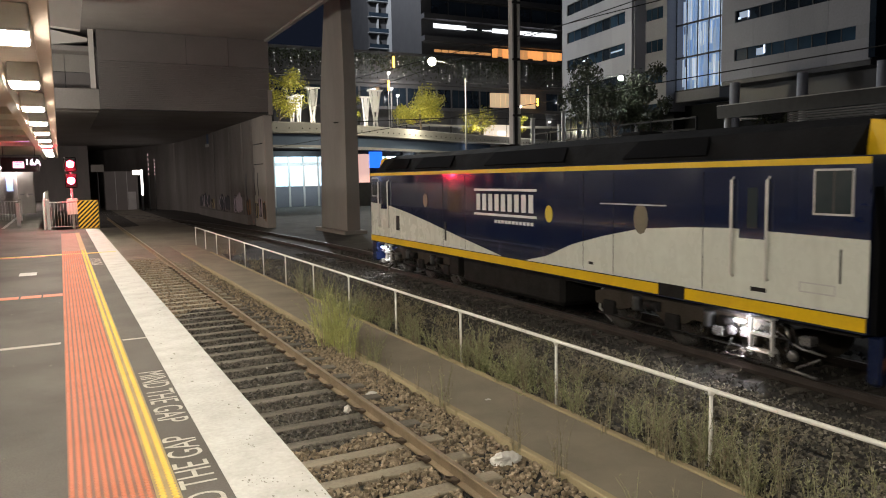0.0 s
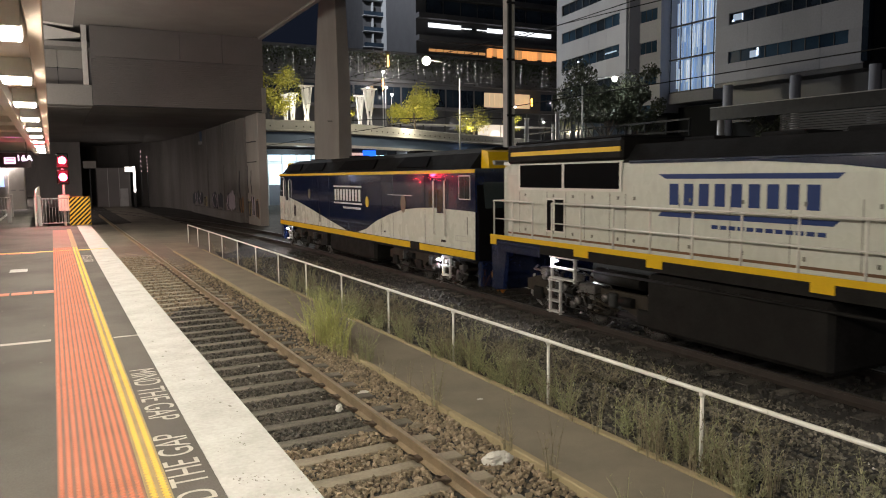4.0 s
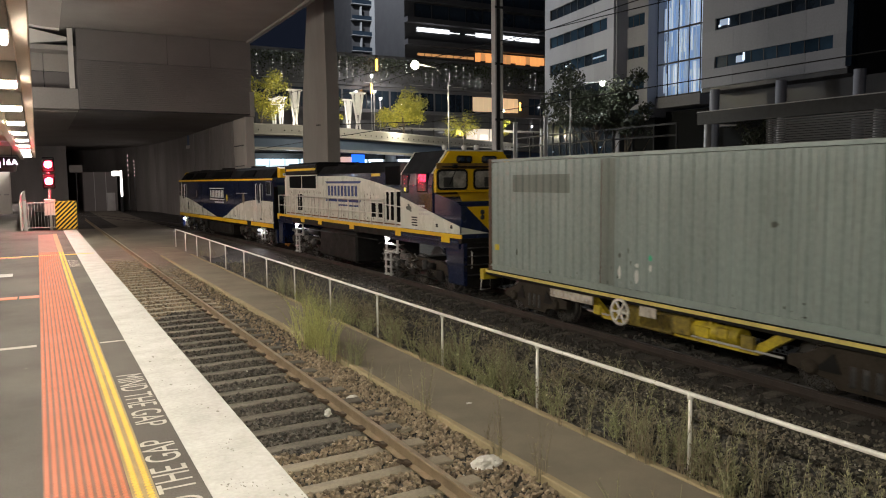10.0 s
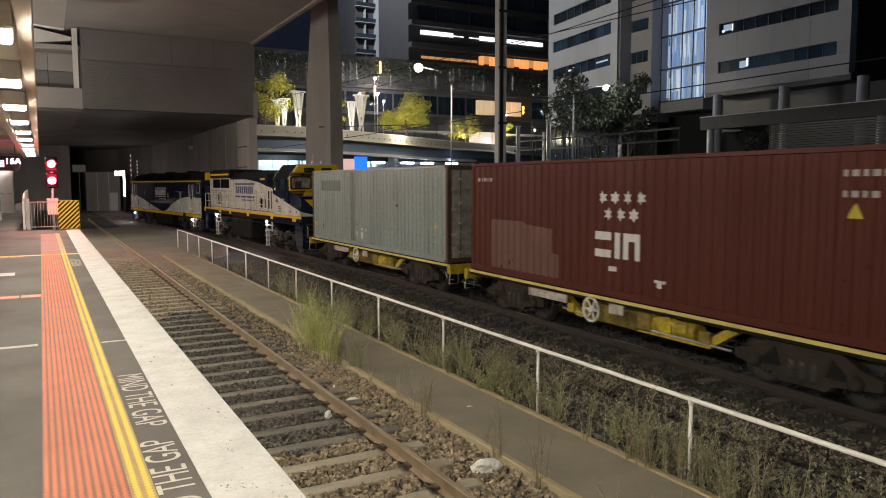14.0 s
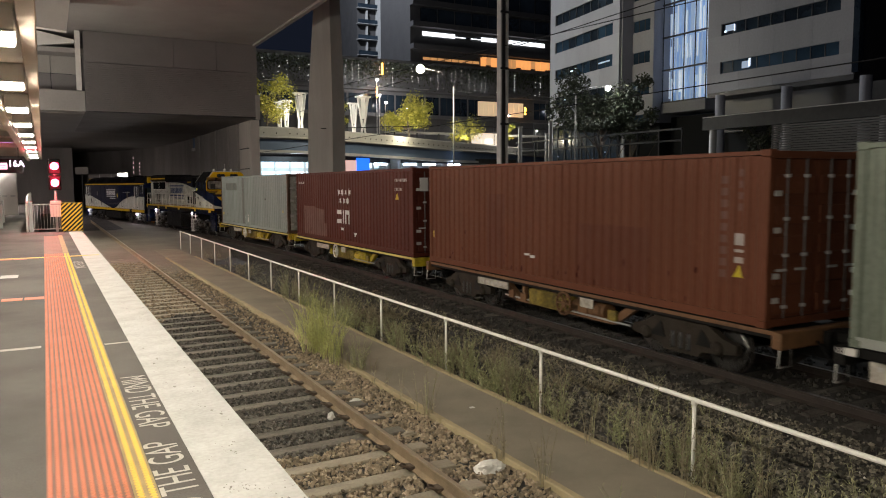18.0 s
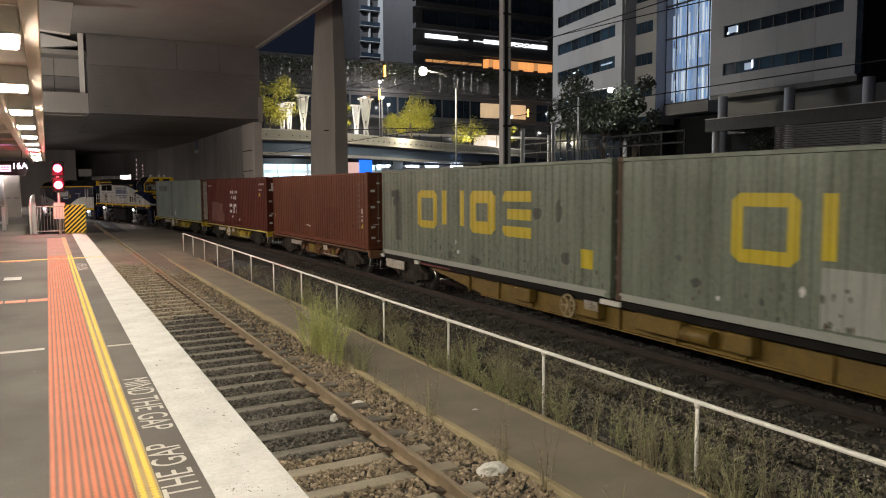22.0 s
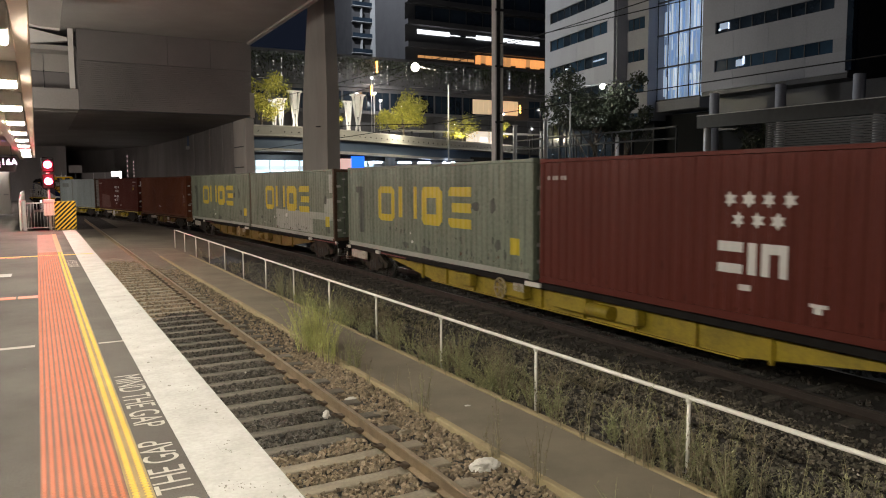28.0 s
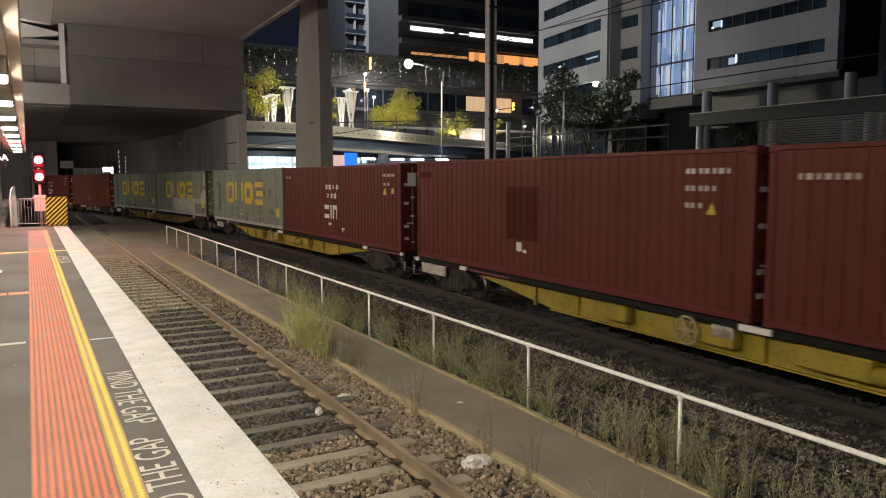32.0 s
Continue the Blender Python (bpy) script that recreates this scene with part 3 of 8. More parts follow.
# the signal
sig = thing("railway_signal", "colour light signal showing two red lights on a short post", "railway signal", at=pose(.47, 38.4, 0))
part("post", tube(bmesh.new(), [(0, .06, -1.4), (0, .06, 3.2)], .06, 10), STEEL_G, sig)
part("control_box", boxes((-.24, .22, -.16, .1, .62, 1.36), bevel=.02), OFFWHITE, sig, "pale steel control box")
part("base_plate", boxes((-.2, .2, -.1, .22, -1.42, -1.3)), CONCRETE, sig)
for z in (2.94, 2.18):
    head = part("head", boxes((-.26, .26, -.12, .12, z - .34, z + .34), bevel=.05), BLACK_P, sig, "black signal head")
    bm = bmesh.new()
    lathe(bm, [(.0, -.145), (.12, -.14), (.165, -.125), (.165, -.11)], 20, (0, 0, z), "y")
    part("lens", bm, RED_M, head, "glowing red lens")
    bm = bmesh.new()
    for k in range(12):
        a0, a1 = math.pi * (k / 12) * 1.2 - .1 * math.pi, math.pi * ((k + 1) / 12) * 1.2 - .1 * math.pi
        q = [(.20 * math.cos(a), yy, z + .20 * math.sin(a)) for a, yy in ((a0, -.12), (a1, -.12), (a1, -.36), (a0, -.36))]
        bm.faces.new([bm.verts.new(v) for v in q])
    part("hood", bm, BLACK_P, head)

# ---- canopy over the platform ----
canopy = setting("canopy", boxes((-8.5, -.17, -45, 54, 3.92, 4.12)), LINING, "pale steel platform canopy seen from below", "canopy")
part("edge_beam", boxes((-.165, .01, -45, 54, 3.72, 4.6), bevel=.015), BEIGE, canopy, "beige steel edge beam")
for k in range(20):
    y = -44 + 4.25 * k + 1.0
    part("rib", boxes((-8.4, -.67, y - .06, y + .06, 3.74, 3.915)), LINING, canopy, "cross rib")
part("inner_beam", boxes((-.85, -.67, -45, 54, 3.62, 3.915)), LINING, canopy)
part("inner_beam", boxes((-5.1, -4.8, -45, 54, 3.5, 3.915)), STEEL_D, canopy)
for y in (-22, -8, 6.5 - .0, 20, 34):
    if y != 6.5:
        col = tagged(thing("canopy_column", "round painted steel column under the canopy", "column", "canopy columns", at=pose(-5.6, y, 0)))
        part("shaft", lathe(bmesh.new(), [(.15, 0), (.15, 3.6)], 16), STEEL_G, col)
        part("base", boxes((-.25, .25, -.25, .25, 0, .04)), STEEL_G, col)
LAMP_Y = [9.25 + 4.25 * k for k in range(-7, 10)]
proto = None
for y in LAMP_Y:
    if proto is None:
        proto = thing("canopy_lamp", "glowing square lamp under the canopy", "ceiling lamp", "canopy lamps", at=pose(-.40, y, 3.63))
        part("housing", boxes((-.22, .22, -.38, .38, 0.0, .29), bevel=.02), OFFWHITE, proto)
        part("diffuser", boxes((-.2, .2, -.33, .33, -.05, .005), bevel=.02), LAMP_M, proto, "glowing white diffuser")
    else:
        copy_thing(proto, pose(-.40, y, 3.63))
# platform sign and far platform furniture
sgn = thing("platform_sign", "black hanging sign with the glowing white platform number 16A", "sign", at=pose(-1.18, 40, 3.02))
part("board", boxes((-1.2, .36, -.06, .06, -.38, .3)), BLACK_P, sgn)
words("number", "16A", .40, SIGN_W, pose(.1, -.066, .06, 90, 0, 0), sgn, "glowing number 16A")
part("screen", boxes((-.72, -.26, -.066, -.06, -.2, .1)), glow("sign_pink_glow", (1.0, .55, .75), .9), sgn, "pink glowing screen")
for z in (-.02, -.1, .05):
    part("bar", boxes((-.66, -.32, -.070, -.066, z - .012, z + .012)), BLACK_P, sgn, "line of small writing")
for x in (-1.1, .2):
    part("hanger", tube(bmesh.new(), [(x, 0, .3), (x, 0, .9)], .015, 6), STEEL_D, sgn)
cab = thing("service_cupboard", "white double-door service cupboard on the platform", "cupboard", at=pose(-2.35, 60, 0))
part("body", boxes((-.35, .7, 0, .8, 0, 2.95), bevel=.02), OFFWHITE, cab)
for x in (-.3, .2):
    d = part("door", boxes((x, x + .46, -.03, -.002, .08, 2.8)), OFFWHITE, cab)
    part("vent", boxes((x + .08, x + .38, -.036, -.03, 1.3, 1.4)), STEEL_G, d)
part("lit_window", boxes((-1.0, -.6, .1, .2, 1.6, 2.7)), glow("blue_window_glow", (.45, .6, 1.0), .5), cab, "blue-lit window")
part("wall", boxes((-4.5, -.36, .2, .6, 0, 3.3)), WALL_C, cab, "grey wall")
for k, (x, y, z, m) in enumerate(((-1.55, 33.5, 3.86, 0), (-1.35, 36.0, 3.86, 1), (-1.1, 38.6, 3.86, 1), (-1.7, 35.0, 3.86, 0))):
    nl = thing("ceiling_strip", "thin coloured neon strip under the canopy", "strip lamp", "coloured strips under the canopy", at=pose(x, y, z))
    part("tube", boxes((-.28, .28, -.03, .03, 0, .04)), glow("violet_strip_glow", (.45, .3, 1.0), 1.6) if k == 1 else bpy.data.materials.get("violet_strip_glow") or glow("pink_strip_glow", (1.0, .35, .5), .8), nl)
    part("clip", boxes((-.04, .04, -.04, .04, .04, .06)), STEEL_D, nl)
ramp = thing("ramp_fence", "grey steel fence along the far platform ramp", "railing", at=pose(-2.2, 48, 0))
for k in range(8):
    part("bar", tube(bmesh.new(), [(-.9 + .14 * k, 0, .05), (-.9 + .14 * k, 0, 1.1)], .012, 6), STEEL_G, ramp)
part("top_rail", tube(bmesh.new(), [(-.95, 0, 1.1), (.12, 0, 1.1)], .025, 6), STEEL_G, ramp)
part("post", boxes((.06, .2, -.07, .07, 0, 1.25), bevel=.02), STEEL_G, ramp)
part("floor_line", boxes((-2.58, -2.42, 40, 59, 0, .004)), WHITE_P, platform, "white line along the far platform")
bin_ = thing("platform_bollard", "dark grey steel bollard on the platform", "bollard", at=pose(-1.9, 41.5, 0))
part("post", boxes((-.09, .09, -.09, .09, 0, 1.15), bevel=.02), STEEL_G, bin_)

# ---- the handrail beside the walkway ----
fence = thing("handrail_fence", "galvanised tube handrail on slim posts beside the walkway", "fence", at=pose(6.25, 0, 0))
pts = [(-.012 - .0028 * max(0, y - 10), y, -.352) for y in range(-8, 41, 2)]
part("top_rail", tube(bmesh.new(), pts, .028, 8), GALV, fence)
bm = bmesh.new()
tube(bm, [(0, 0, -1.06), (0, 0, -.05)], .022, 8)
lathe(bm, [(.022, -.075), (.036, -.06), (.036, -.005), (.02, .012)], 8)
post_me = mesh_of("post", bm, GALV)
for k in range(-4, 13):
    y = 5.68 + 2.87 * k
    part("post", post_me, None, fence, at=pose(-.0028 * max(0, y - 10) - .012, y, -.34, 0, 0, 0))

# ---- weeds ----
def weed(bm, x, y, z, tall, lean, leafy, rng, spread=.12):
    """One tuft: thin stalks with small leaves set along them."""
    for _ in range(rng.randint(3, 6)):
        a, h = rng.uniform(0, 6.28), tall * rng.uniform(.55, 1.05)
        dx, dy = math.cos(a) * spread * rng.uniform(.2, 1), math.sin(a) * spread * rng.uniform(.2, 1)
        base = Vector((x + dx * .4, y + dy * .4, z))
        pts = [base + Vector((dx * f * f * 1.5 + lean * f * f, dy * f * f * 1.5, h * f)) for f in (0, .35, .7, 1)]
        tube(bm, pts, .005, 3, .0016, smooth=False)
        for _ in range(int(leafy * h)):
            f = rng.uniform(.15, 1)
            p = base + Vector((dx * f * f * 1.5 + lean * f * f, dy * f * f * 1.5, h * f))
            b, ln = rng.uniform(0, 6.28), rng.uniform(.025, .075) * (1.15 - .5 * f)
            d = Vector((math.cos(b), math.sin(b), rng.uniform(.2, 1.1))).normalized() * ln
            w = d.cross(Vector((0, 0, 1))).normalized() * ln * .17
            bm.faces.new([bm.verts.new(v) for v in (p, p + d * .5 + w, p + d, p + d * .5 - w)])


rng = random.Random(5)
bm = bmesh.new()
for _ in range(44):
    weed(bm, 4.74 + rng.gauss(0, .12), 13.9 + rng.gauss(0, .62), -1.27, rng.uniform(.6, 1.3), rng.uniform(-.1, .1), 52, rng, .26)
tagged(part("weed_bush", bm, WEED_B), "tall yellow-green feathery weed growing at the walkway edge", "weed")
bm = bmesh.new()
for _ in range(6):
    weed(bm, 4.78 + rng.gauss(0, .06), 12.1 + rng.gauss(0, .12), -1.25, rng.uniform(.5, .85), 0, 45, rng, .15)
tagged(part("small_weed", bm, WEED), "smaller green weed at the walkway edge", "weed")
bm, bm2, bm3 = bmesh.new(), bmesh.new(), bmesh.new()
CLUMPS = [(rng.uniform(3.4, 24), rng.choice((6.1, 6.3, 6.5, 6.9)), rng.uniform(.5, 1.0)) for _ in range(40)]
for k in range(160):
    cy, cx, tall = rng.choice(CLUMPS)
    x, y = cx + rng.gauss(0, .14), cy + rng.gauss(0, .2)
    weed(bm if rng.random() < .62 else bm2, x, y, ground_z(x), tall * rng.uniform(.4, 1.1), rng.uniform(-.1, .1), 58, rng, .16)
for k in range(42):
    y = rng.uniform(4.0, 13)
    x = rng.choice((4.66, 4.7, 5.98, 6.0)) + rng.gauss(0, .04)
    weed(bm2 if rng.random() < .6 else bm, x, y, -1.25, rng.uniform(.35, .9), rng.uniform(-.08, .08), 16, rng, .12)
for k in range(60):
    x, y = rng.uniform(6.6, 9.0), rng.uniform(4, 20)
    weed(bm, x, y, ground_z(x), rng.uniform(.12, .4), 0, 40, rng, .15)
for cy, cx, n_, t_ in ((10.7, 6.3, 8, .8), (8.5, 6.4, 7, .7), (11.5, 6.25, 7, .8), (7.1, 6.5, 6, .75), (13.5, 6.3, 7, .75), (5.9, 6.6, 5, .8), (16.2, 6.25, 7, .7), (19.5, 6.25, 8, .6), (9.9, 6.35, 12, .6), (9.2, 6.3, 7, .45), (12.3, 6.3, 6, .5), (15.0, 6.2, 6, .5), (17.5, 6.3, 6, .5)):
    for _ in range(n_):
        weed(bm3, cx + rng.gauss(0, .13), cy + rng.gauss(0, .25), ground_z(cx), t_ * rng.uniform(.5, 1.15), rng.uniform(-.1, .1), 95, rng, .2)
for k in range(20):
    y = rng.uniform(4.6, 13)
    weed(bm2, 6.05 + rng.gauss(0, .1), y, -1.3, rng.uniform(.6, 1.15), rng.uniform(-.12, .12), 9, rng, .1)
for k in range(26):
    cx, cy = rng.uniform(6.5, 8.2), rng.uniform(5.0, 18)
    for _ in range(4):
        weed(bm2, cx + rng.gauss(0, .1), cy + rng.gauss(0, .14), ground_z(cx), rng.uniform(.15, .42), rng.uniform(-.1, .1), 110, rng, .3)
for k in range(46):
    y = rng.uniform(13, 36)
    weed(bm2, 6.3 + abs(rng.gauss(0, .5)), y, -1.4, rng.uniform(.25, .65), rng.uniform(-.1, .1), 50, rng, .22)
tagged(part("leafy_weeds", bm3, WEED_L), "yellow-green leafy weeds bushing out along the handrail", "weeds", kind="stuff")
tagged(part("weeds", bm, WEED), "green weeds growing through the ballast along the handrail", "weeds", kind="stuff")
tagged(part("dry_grass", bm2, STRAW), "dry straw-coloured weed stalks along the walkway", "weeds", kind="stuff")

# litter
def rubble(name, label, cat, x, y, z, sx, sy, sz, mat, seed):
    bm = bmesh.new()
    bmesh.ops.create_icosphere(bm, subdivisions=4, radius=1)
    for v in bm.verts:
        p = v.co * 1.6 + Vector((seed * 7.3, 0, 0))
        v.co *= 1 + .45 * noise.noise(p) + .3 * abs(noise.noise(p * 2.7)) - .12 + .12 * noise.noise(p * 6)
        v.co = Vector((v.co.x * sx, v.co.y * sy, max(v.co.z, -.5) * sz))
    return tagged(part(name, bm, mat, at=pose(x, y, z + .5 * sz - .01)), label, cat)


rubble("crumpled_bag", "crumpled white plastic bag lying on the ballast", "litter", 4.42, 7.05, -1.28, .16, .115, .085, OFFWHITE, 1)
rubble("pale_rock", "flat pale stone beside the rail", "rock", 4.12, 8.6, -1.28, .09, .07, .04, SLEEPER, 2)
rubble("pale_rock", "flat pale stone beside the rail", "rock", 4.2, 9.5, -1.28, .11, .06, .04, SLEEPER, 3)
rubble("paper_scrap", "small scrap of white paper on the ballast", "litter", 4.08, 10.4, -1.28, .1, .05, .03, OFFWHITE, 4)
rubble("drink_cup", "crushed white paper cup by the rail", "litter", 3.45, 9.75, -1.28, .05, .05, .07, OFFWHITE, 5)
rubble("paper_scrap", "scrap of white paper on the walkway", "litter", 5.4, 9.1, -1.235, .05, .035, .012, OFFWHITE, 6)

# ---- the concourse over the tracks ----
SLAB = setting("overhead_slab", boxes((-16, 13.2, -60, 72, 11.75, 12.5)), CONC_DARK, "grey concrete underside of the concourse deck", "ceiling")
part("edge_beam", boxes((13.2, 13.45, -60, 60, 11.6, 13.0)), CONCRETE, SLAB)
conc = setting("concourse_box", boxes((2.6, 13.45, 52.15, 72, 6.74, 11.74)), LOUVRE, "grey clad concourse hanging over the tracks", "concourse")
for k in range(24):
    part("slat", boxes((2.62, 13.44, 52.03, 52.145, 6.78 + k * .125, 6.885 + k * .125)), LOUVRE, conc)
for x0, x1 in ((2.6, 7.95), (7.97, 10.7), (10.72, 13.45)):
    part("panel", boxes((x0, x1, 52.0, 52.145, 9.80, 11.72)), LOUVRE, conc)
part("drip_edge", boxes((2.6, 13.45, 51.98, 52.15, 6.70, 6.76)), STEEL_D, conc)
part("end_post", boxes((13.3, 13.6, 51.95, 52.2, 6.6, 8.3)), CONCRETE, conc)
part("lower_beam", boxes((-16, 2.58, 52.4, 54, 6.76, 8.02)), CONC_DARK, conc)
part("upper_beam", boxes((-16, 2.58, 52.4, 56, 10.35, 10.66)), CONC_DARK, conc)
part("white_post", boxes((2.12, 2.42, 52.1, 52.38, 8.02, 11.7)), OFFWHITE, conc)
for k in range(4):
    part("panel", boxes((-3.9 + 1.55 * k, -2.38 + 1.55 * k, 53.9, 53.96, 8.03, 9.2)), LOUVRE, conc)
    part("panel", boxes((-3.9 + 1.55 * k, -2.38 + 1.55 * k, 53.9, 53.96, 9.23, 10.34)), CONCRETE, conc)
# white curved lining above the recess
bm = bmesh.new()
prism(bm, [(-3, 11.68), (.1, 11.58), (2.1, 11.2), (2.1, 10.99), (.1, 10.68), (-3, 10.67)], "y", 52.5, 53.2)
part("lining", bm, OFFWHITE, conc, "white curved lining")

bm = bmesh.new()
prism(bm, [(-2.0, 11.73), (1.66, 11.73), (1.44, 10.12), (-2.0, 10.4)], "y", 44.0, 44.6)
part("bulkhead", bm, OFFWHITE, conc, "pale hanging bulkhead")

# ---- the tunnel ----
PALE_C = surf("pale_column_concrete", (0.50, 0.46, 0.41), (0.30, 0.27, 0.24), rough=0.85, grain=20, stain=0.5, mix=0.8, bump=0.2, streak=4)
TW = [(13.45, 58.6), (13.5, 70), (13.5, 82), (12.7, 96), (9.4, 109), (2, 122), (-16, 135)]
tw = tagged(thing("wall_tunnel", "stained concrete tunnel wall with graffiti along its foot", "wall"), kind="structure")
for (xa, ya), (xb, yb) in zip(TW, TW[1:]):
    bm = bmesh.new()
    d = Vector((xb - xa, yb - ya)).normalized()
    n = Vector((d.y, -d.x)) * 1.0
    prism(bm, [(xa, ya), (xb + d.x * .01, yb), (xb + n.x, yb + n.y), (xa + n.x, ya + n.y)], "z", -1.6, 6.735)
    part("wall_segment", bm, WALL_C, tw)
part("end_column", boxes((13.40, 14.05, 54.0, 57.6, -1.6, 6.735), bevel=.04), PALE_C, tw, "pale concrete end column")
# Dark steel backs the recess and stands for the slot's shade.
part("slot", boxes((13.75, 14.4, 57.55, 58.65, -1.6, 6.735)), STEEL_D, tw, "dark slot between the wall and its end column")
for z in (3.2, 4.7):
    part("bracket", boxes((13.28, 13.39, 54.5, 57.0, z, z + .06)), STEEL_D, tw, "thin cable bracket")
for y in (61.5, 66.5, 74.0):
    part("pilaster", boxes((13.36, 13.46, y, y + .5, -1.6, 6.735)), WALL_C, tw)
part("ledge", boxes((13.12, 13.44, 59.2, 82, -1.6, -.75)), WALL_C, tw)
setting("ceiling_tunnel", boxes((-16, 14.5, 72.01, 140, 6.74, 7.5), (-16, 2.59, 54.02, 72.0, 6.74, 7.5)), CONC_DARK, "dark tunnel soffit", "ceiling")
setting("wall_station", boxes((-16.4, -16, -60, 140, -1.5, 11.7)), WALL_C, "dim wall along the far side of the platform", "wall")
TAGS = [surf("spray_pale", (.72, .62, .68), rough=.8, mix=.8, stain=6), surf("spray_grey", (.10, .10, .11), rough=.8, mix=.8, stain=6),
        surf("spray_rust", (.36, .20, .10), rough=.8, mix=.8, stain=6), surf("spray_cream", (.55, .45, .25), rough=.8, mix=.8, stain=6)]
rng = random.Random(3)
for k, (y, w, h, z, m) in enumerate(((54.7, 1.0, 1.5, -1.0, 2), (55.9, 1.0, 1.7, -.9, 0), (57.0, 1.0, 1.4, -1.0, 3), (60.1, 1.6, 1.5, -.9, 2), (63.6, 4.4, 1.7, -.75, 0), (69.8, 5.0, 1.5, -.75, 1), (75.5, 2.2, 1.0, -.7, 3), (80.5, 6.0, 1.4, -.7, 1))):
    xw = 13.40 if y < 58 else 13.45
    bm = bmesh.new()
    for j in range(11):
        yy, zz = y + (j / 10 - .5) * w * .85, z + h * rng.uniform(.4, .6)
        pts = [(yy + math.cos(a) * w * rng.uniform(.05, .11), zz + math.sin(a) * h * rng.uniform(.3, .5)) for a in (i * .9 for i in range(7))]
        prism(bm, pts, "x", xw - .012 - .001 * j, xw + .1)
    part("graffiti", bm, TAGS[m], tw, "blurred spray paint patch")
    bm = bmesh.new()
    for j in range(3):
        yy = y + rng.uniform(-.42, .42) * w
        tube(bm, [(xw - .03, yy, z + h * .1), (xw - .03, yy + rng.uniform(-.2, .2) * w, z + h * .5), (xw - .03, yy + rng.uniform(-.1, .1) * w, z + h * .9)], .035, 5)
    part("graffiti_line", bm, TAGS[1 if m != 1 else 0], tw, "spray paint outline")
for y, z0, z1 in ((60.2, .4, 2.6), (57.3, .9, 3.0), (56.2, .8, 2.6)):
    part("graffiti_line", tube(bmesh.new(), [(13.39, y, z0), (13.385, y + .25, (z0 + z1) / 2), (13.39, y + .05, z1)], .035, 5), TAGS[1], tw, "tall dark spray paint line")
far = thing("plant_room", "pale panelled plant room deep in the tunnel", "plant room", at=pose(0, 100, 0))
part("wall", boxes((4.9, 8.7, 0, 3, -1.45, 3.45)), LOUVRE, far)
for x in (6.1, 7.4):
    part("panel_joint", boxes((x, x + .06, -.02, .01, -1.45, 3.45)), STEEL_G, far)
part("door", boxes((7.5, 8.4, -.05, -.01, -1.4, .9)), STEEL_G, far, "grey steel door")
part("notice", boxes((3.4, 4.8, -2.1, -2.0, 3.4, 4.25)), CONCRETE, far, "pale notice board")
part("notice_post", boxes((4.05, 4.15, -2.0, -1.9, -1.4, 3.6)), STEEL_D, far)
part("side_wall", boxes((-8, 3.3, 2, 2.4, -1.45, 6.7)), WALL_C, far)
door = thing("entrance_beacon", "white glowing entrance beacon beside the tunnel track", "beacon", at=pose(8.55, 95, 0))
part("post", boxes((.02, .28, 0, .2, -1.5, .5)), STEEL_D, door)
part("upright", boxes((.08, .3, -.05, .15, .5, 3.55), bevel=.02), DOOR_W, door)
part("header", boxes((-.8, .08, -.05, .15, 2.95, 3.5), bevel=.02), DOOR_W, door)

for x, h in ((9.6, 3.4), (10.3, 2.6)):
    ps = thing("lit_post", "thin white lit post far inside the tunnel", "post", "lit posts in the tunnel", at=pose(x, 96, 0))
    part("shaft", boxes((0, .07, 0, .07, -1.5, 2.9)), STEEL_D, ps)
    for k in range(5):
        part("strip", boxes((0, .07, -.01, .06, 2.9 + k * (h - .5) / 5, 2.9 + (k + .45) * (h - .5) / 5)), POST_W, ps)

# ---- the bridge pier ----
pier = thing("bridge_pier", "tall grey concrete blade pier beside the main line", "bridge pier", at=pose(0, 0, 0))
bm = bmesh.new()
lo = [(15.72, 43.3), (16.58, 43.3), (16.58, 48.4), (15.72, 48.4)]
mid = [(15.78, 43.3), (16.57, 43.3), (16.57, 47.9), (15.78, 47.9)]
hi = [(15.70, 43.3), (16.36, 43.3), (16.36, 46.3), (15.70, 46.3)]
rings = [[bm.verts.new((*p, z)) for p in q] for q, z in ((lo, -1.6), (mid, 7.6), (hi, 13.4), (hi, 30))]
for a, b in zip(rings, rings[1:]):
    for j in range(4):
        bm.faces.new((a[j], a[(j + 1) % 4], b[(j + 1) % 4], b[j]))
bm.faces.new(rings[0][::-1]), bm.faces.new(rings[-1])
part("shaft", bm, CONCRETE, pier)
part("footing", boxes((15.4, 16.9, 42.9, 48.8, -1.7, -1.2), bevel=.03), CONCRETE, pier)

# ---- the city beyond ----
GIRDER = surf("blue_grey_girder", (0.13, 0.18, 0.27), (0.09, 0.12, 0.18), rough=0.5, metal=0.2, grain=8, stain=0.3, mix=0.6, bump=0.05)
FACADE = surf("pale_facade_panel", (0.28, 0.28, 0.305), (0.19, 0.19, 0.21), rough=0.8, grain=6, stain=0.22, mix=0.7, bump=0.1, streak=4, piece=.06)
# Lighter copy of FACADE: the light on building A is in its colour.
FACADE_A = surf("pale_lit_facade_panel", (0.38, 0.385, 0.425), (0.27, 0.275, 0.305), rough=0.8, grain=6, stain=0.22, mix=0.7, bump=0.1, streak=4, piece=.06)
# Near-black colour stands for the deep shade under the office buildings.
VOID = flat("undercroft_shade", (0.006, 0.007, 0.008), 1.0)
TERRACE = surf("terrace_concrete", (0.12, 0.12, 0.13), (0.07, 0.07, 0.078), rough=0.8, grain=6, stain=0.3, mix=0.7, bump=0.05)
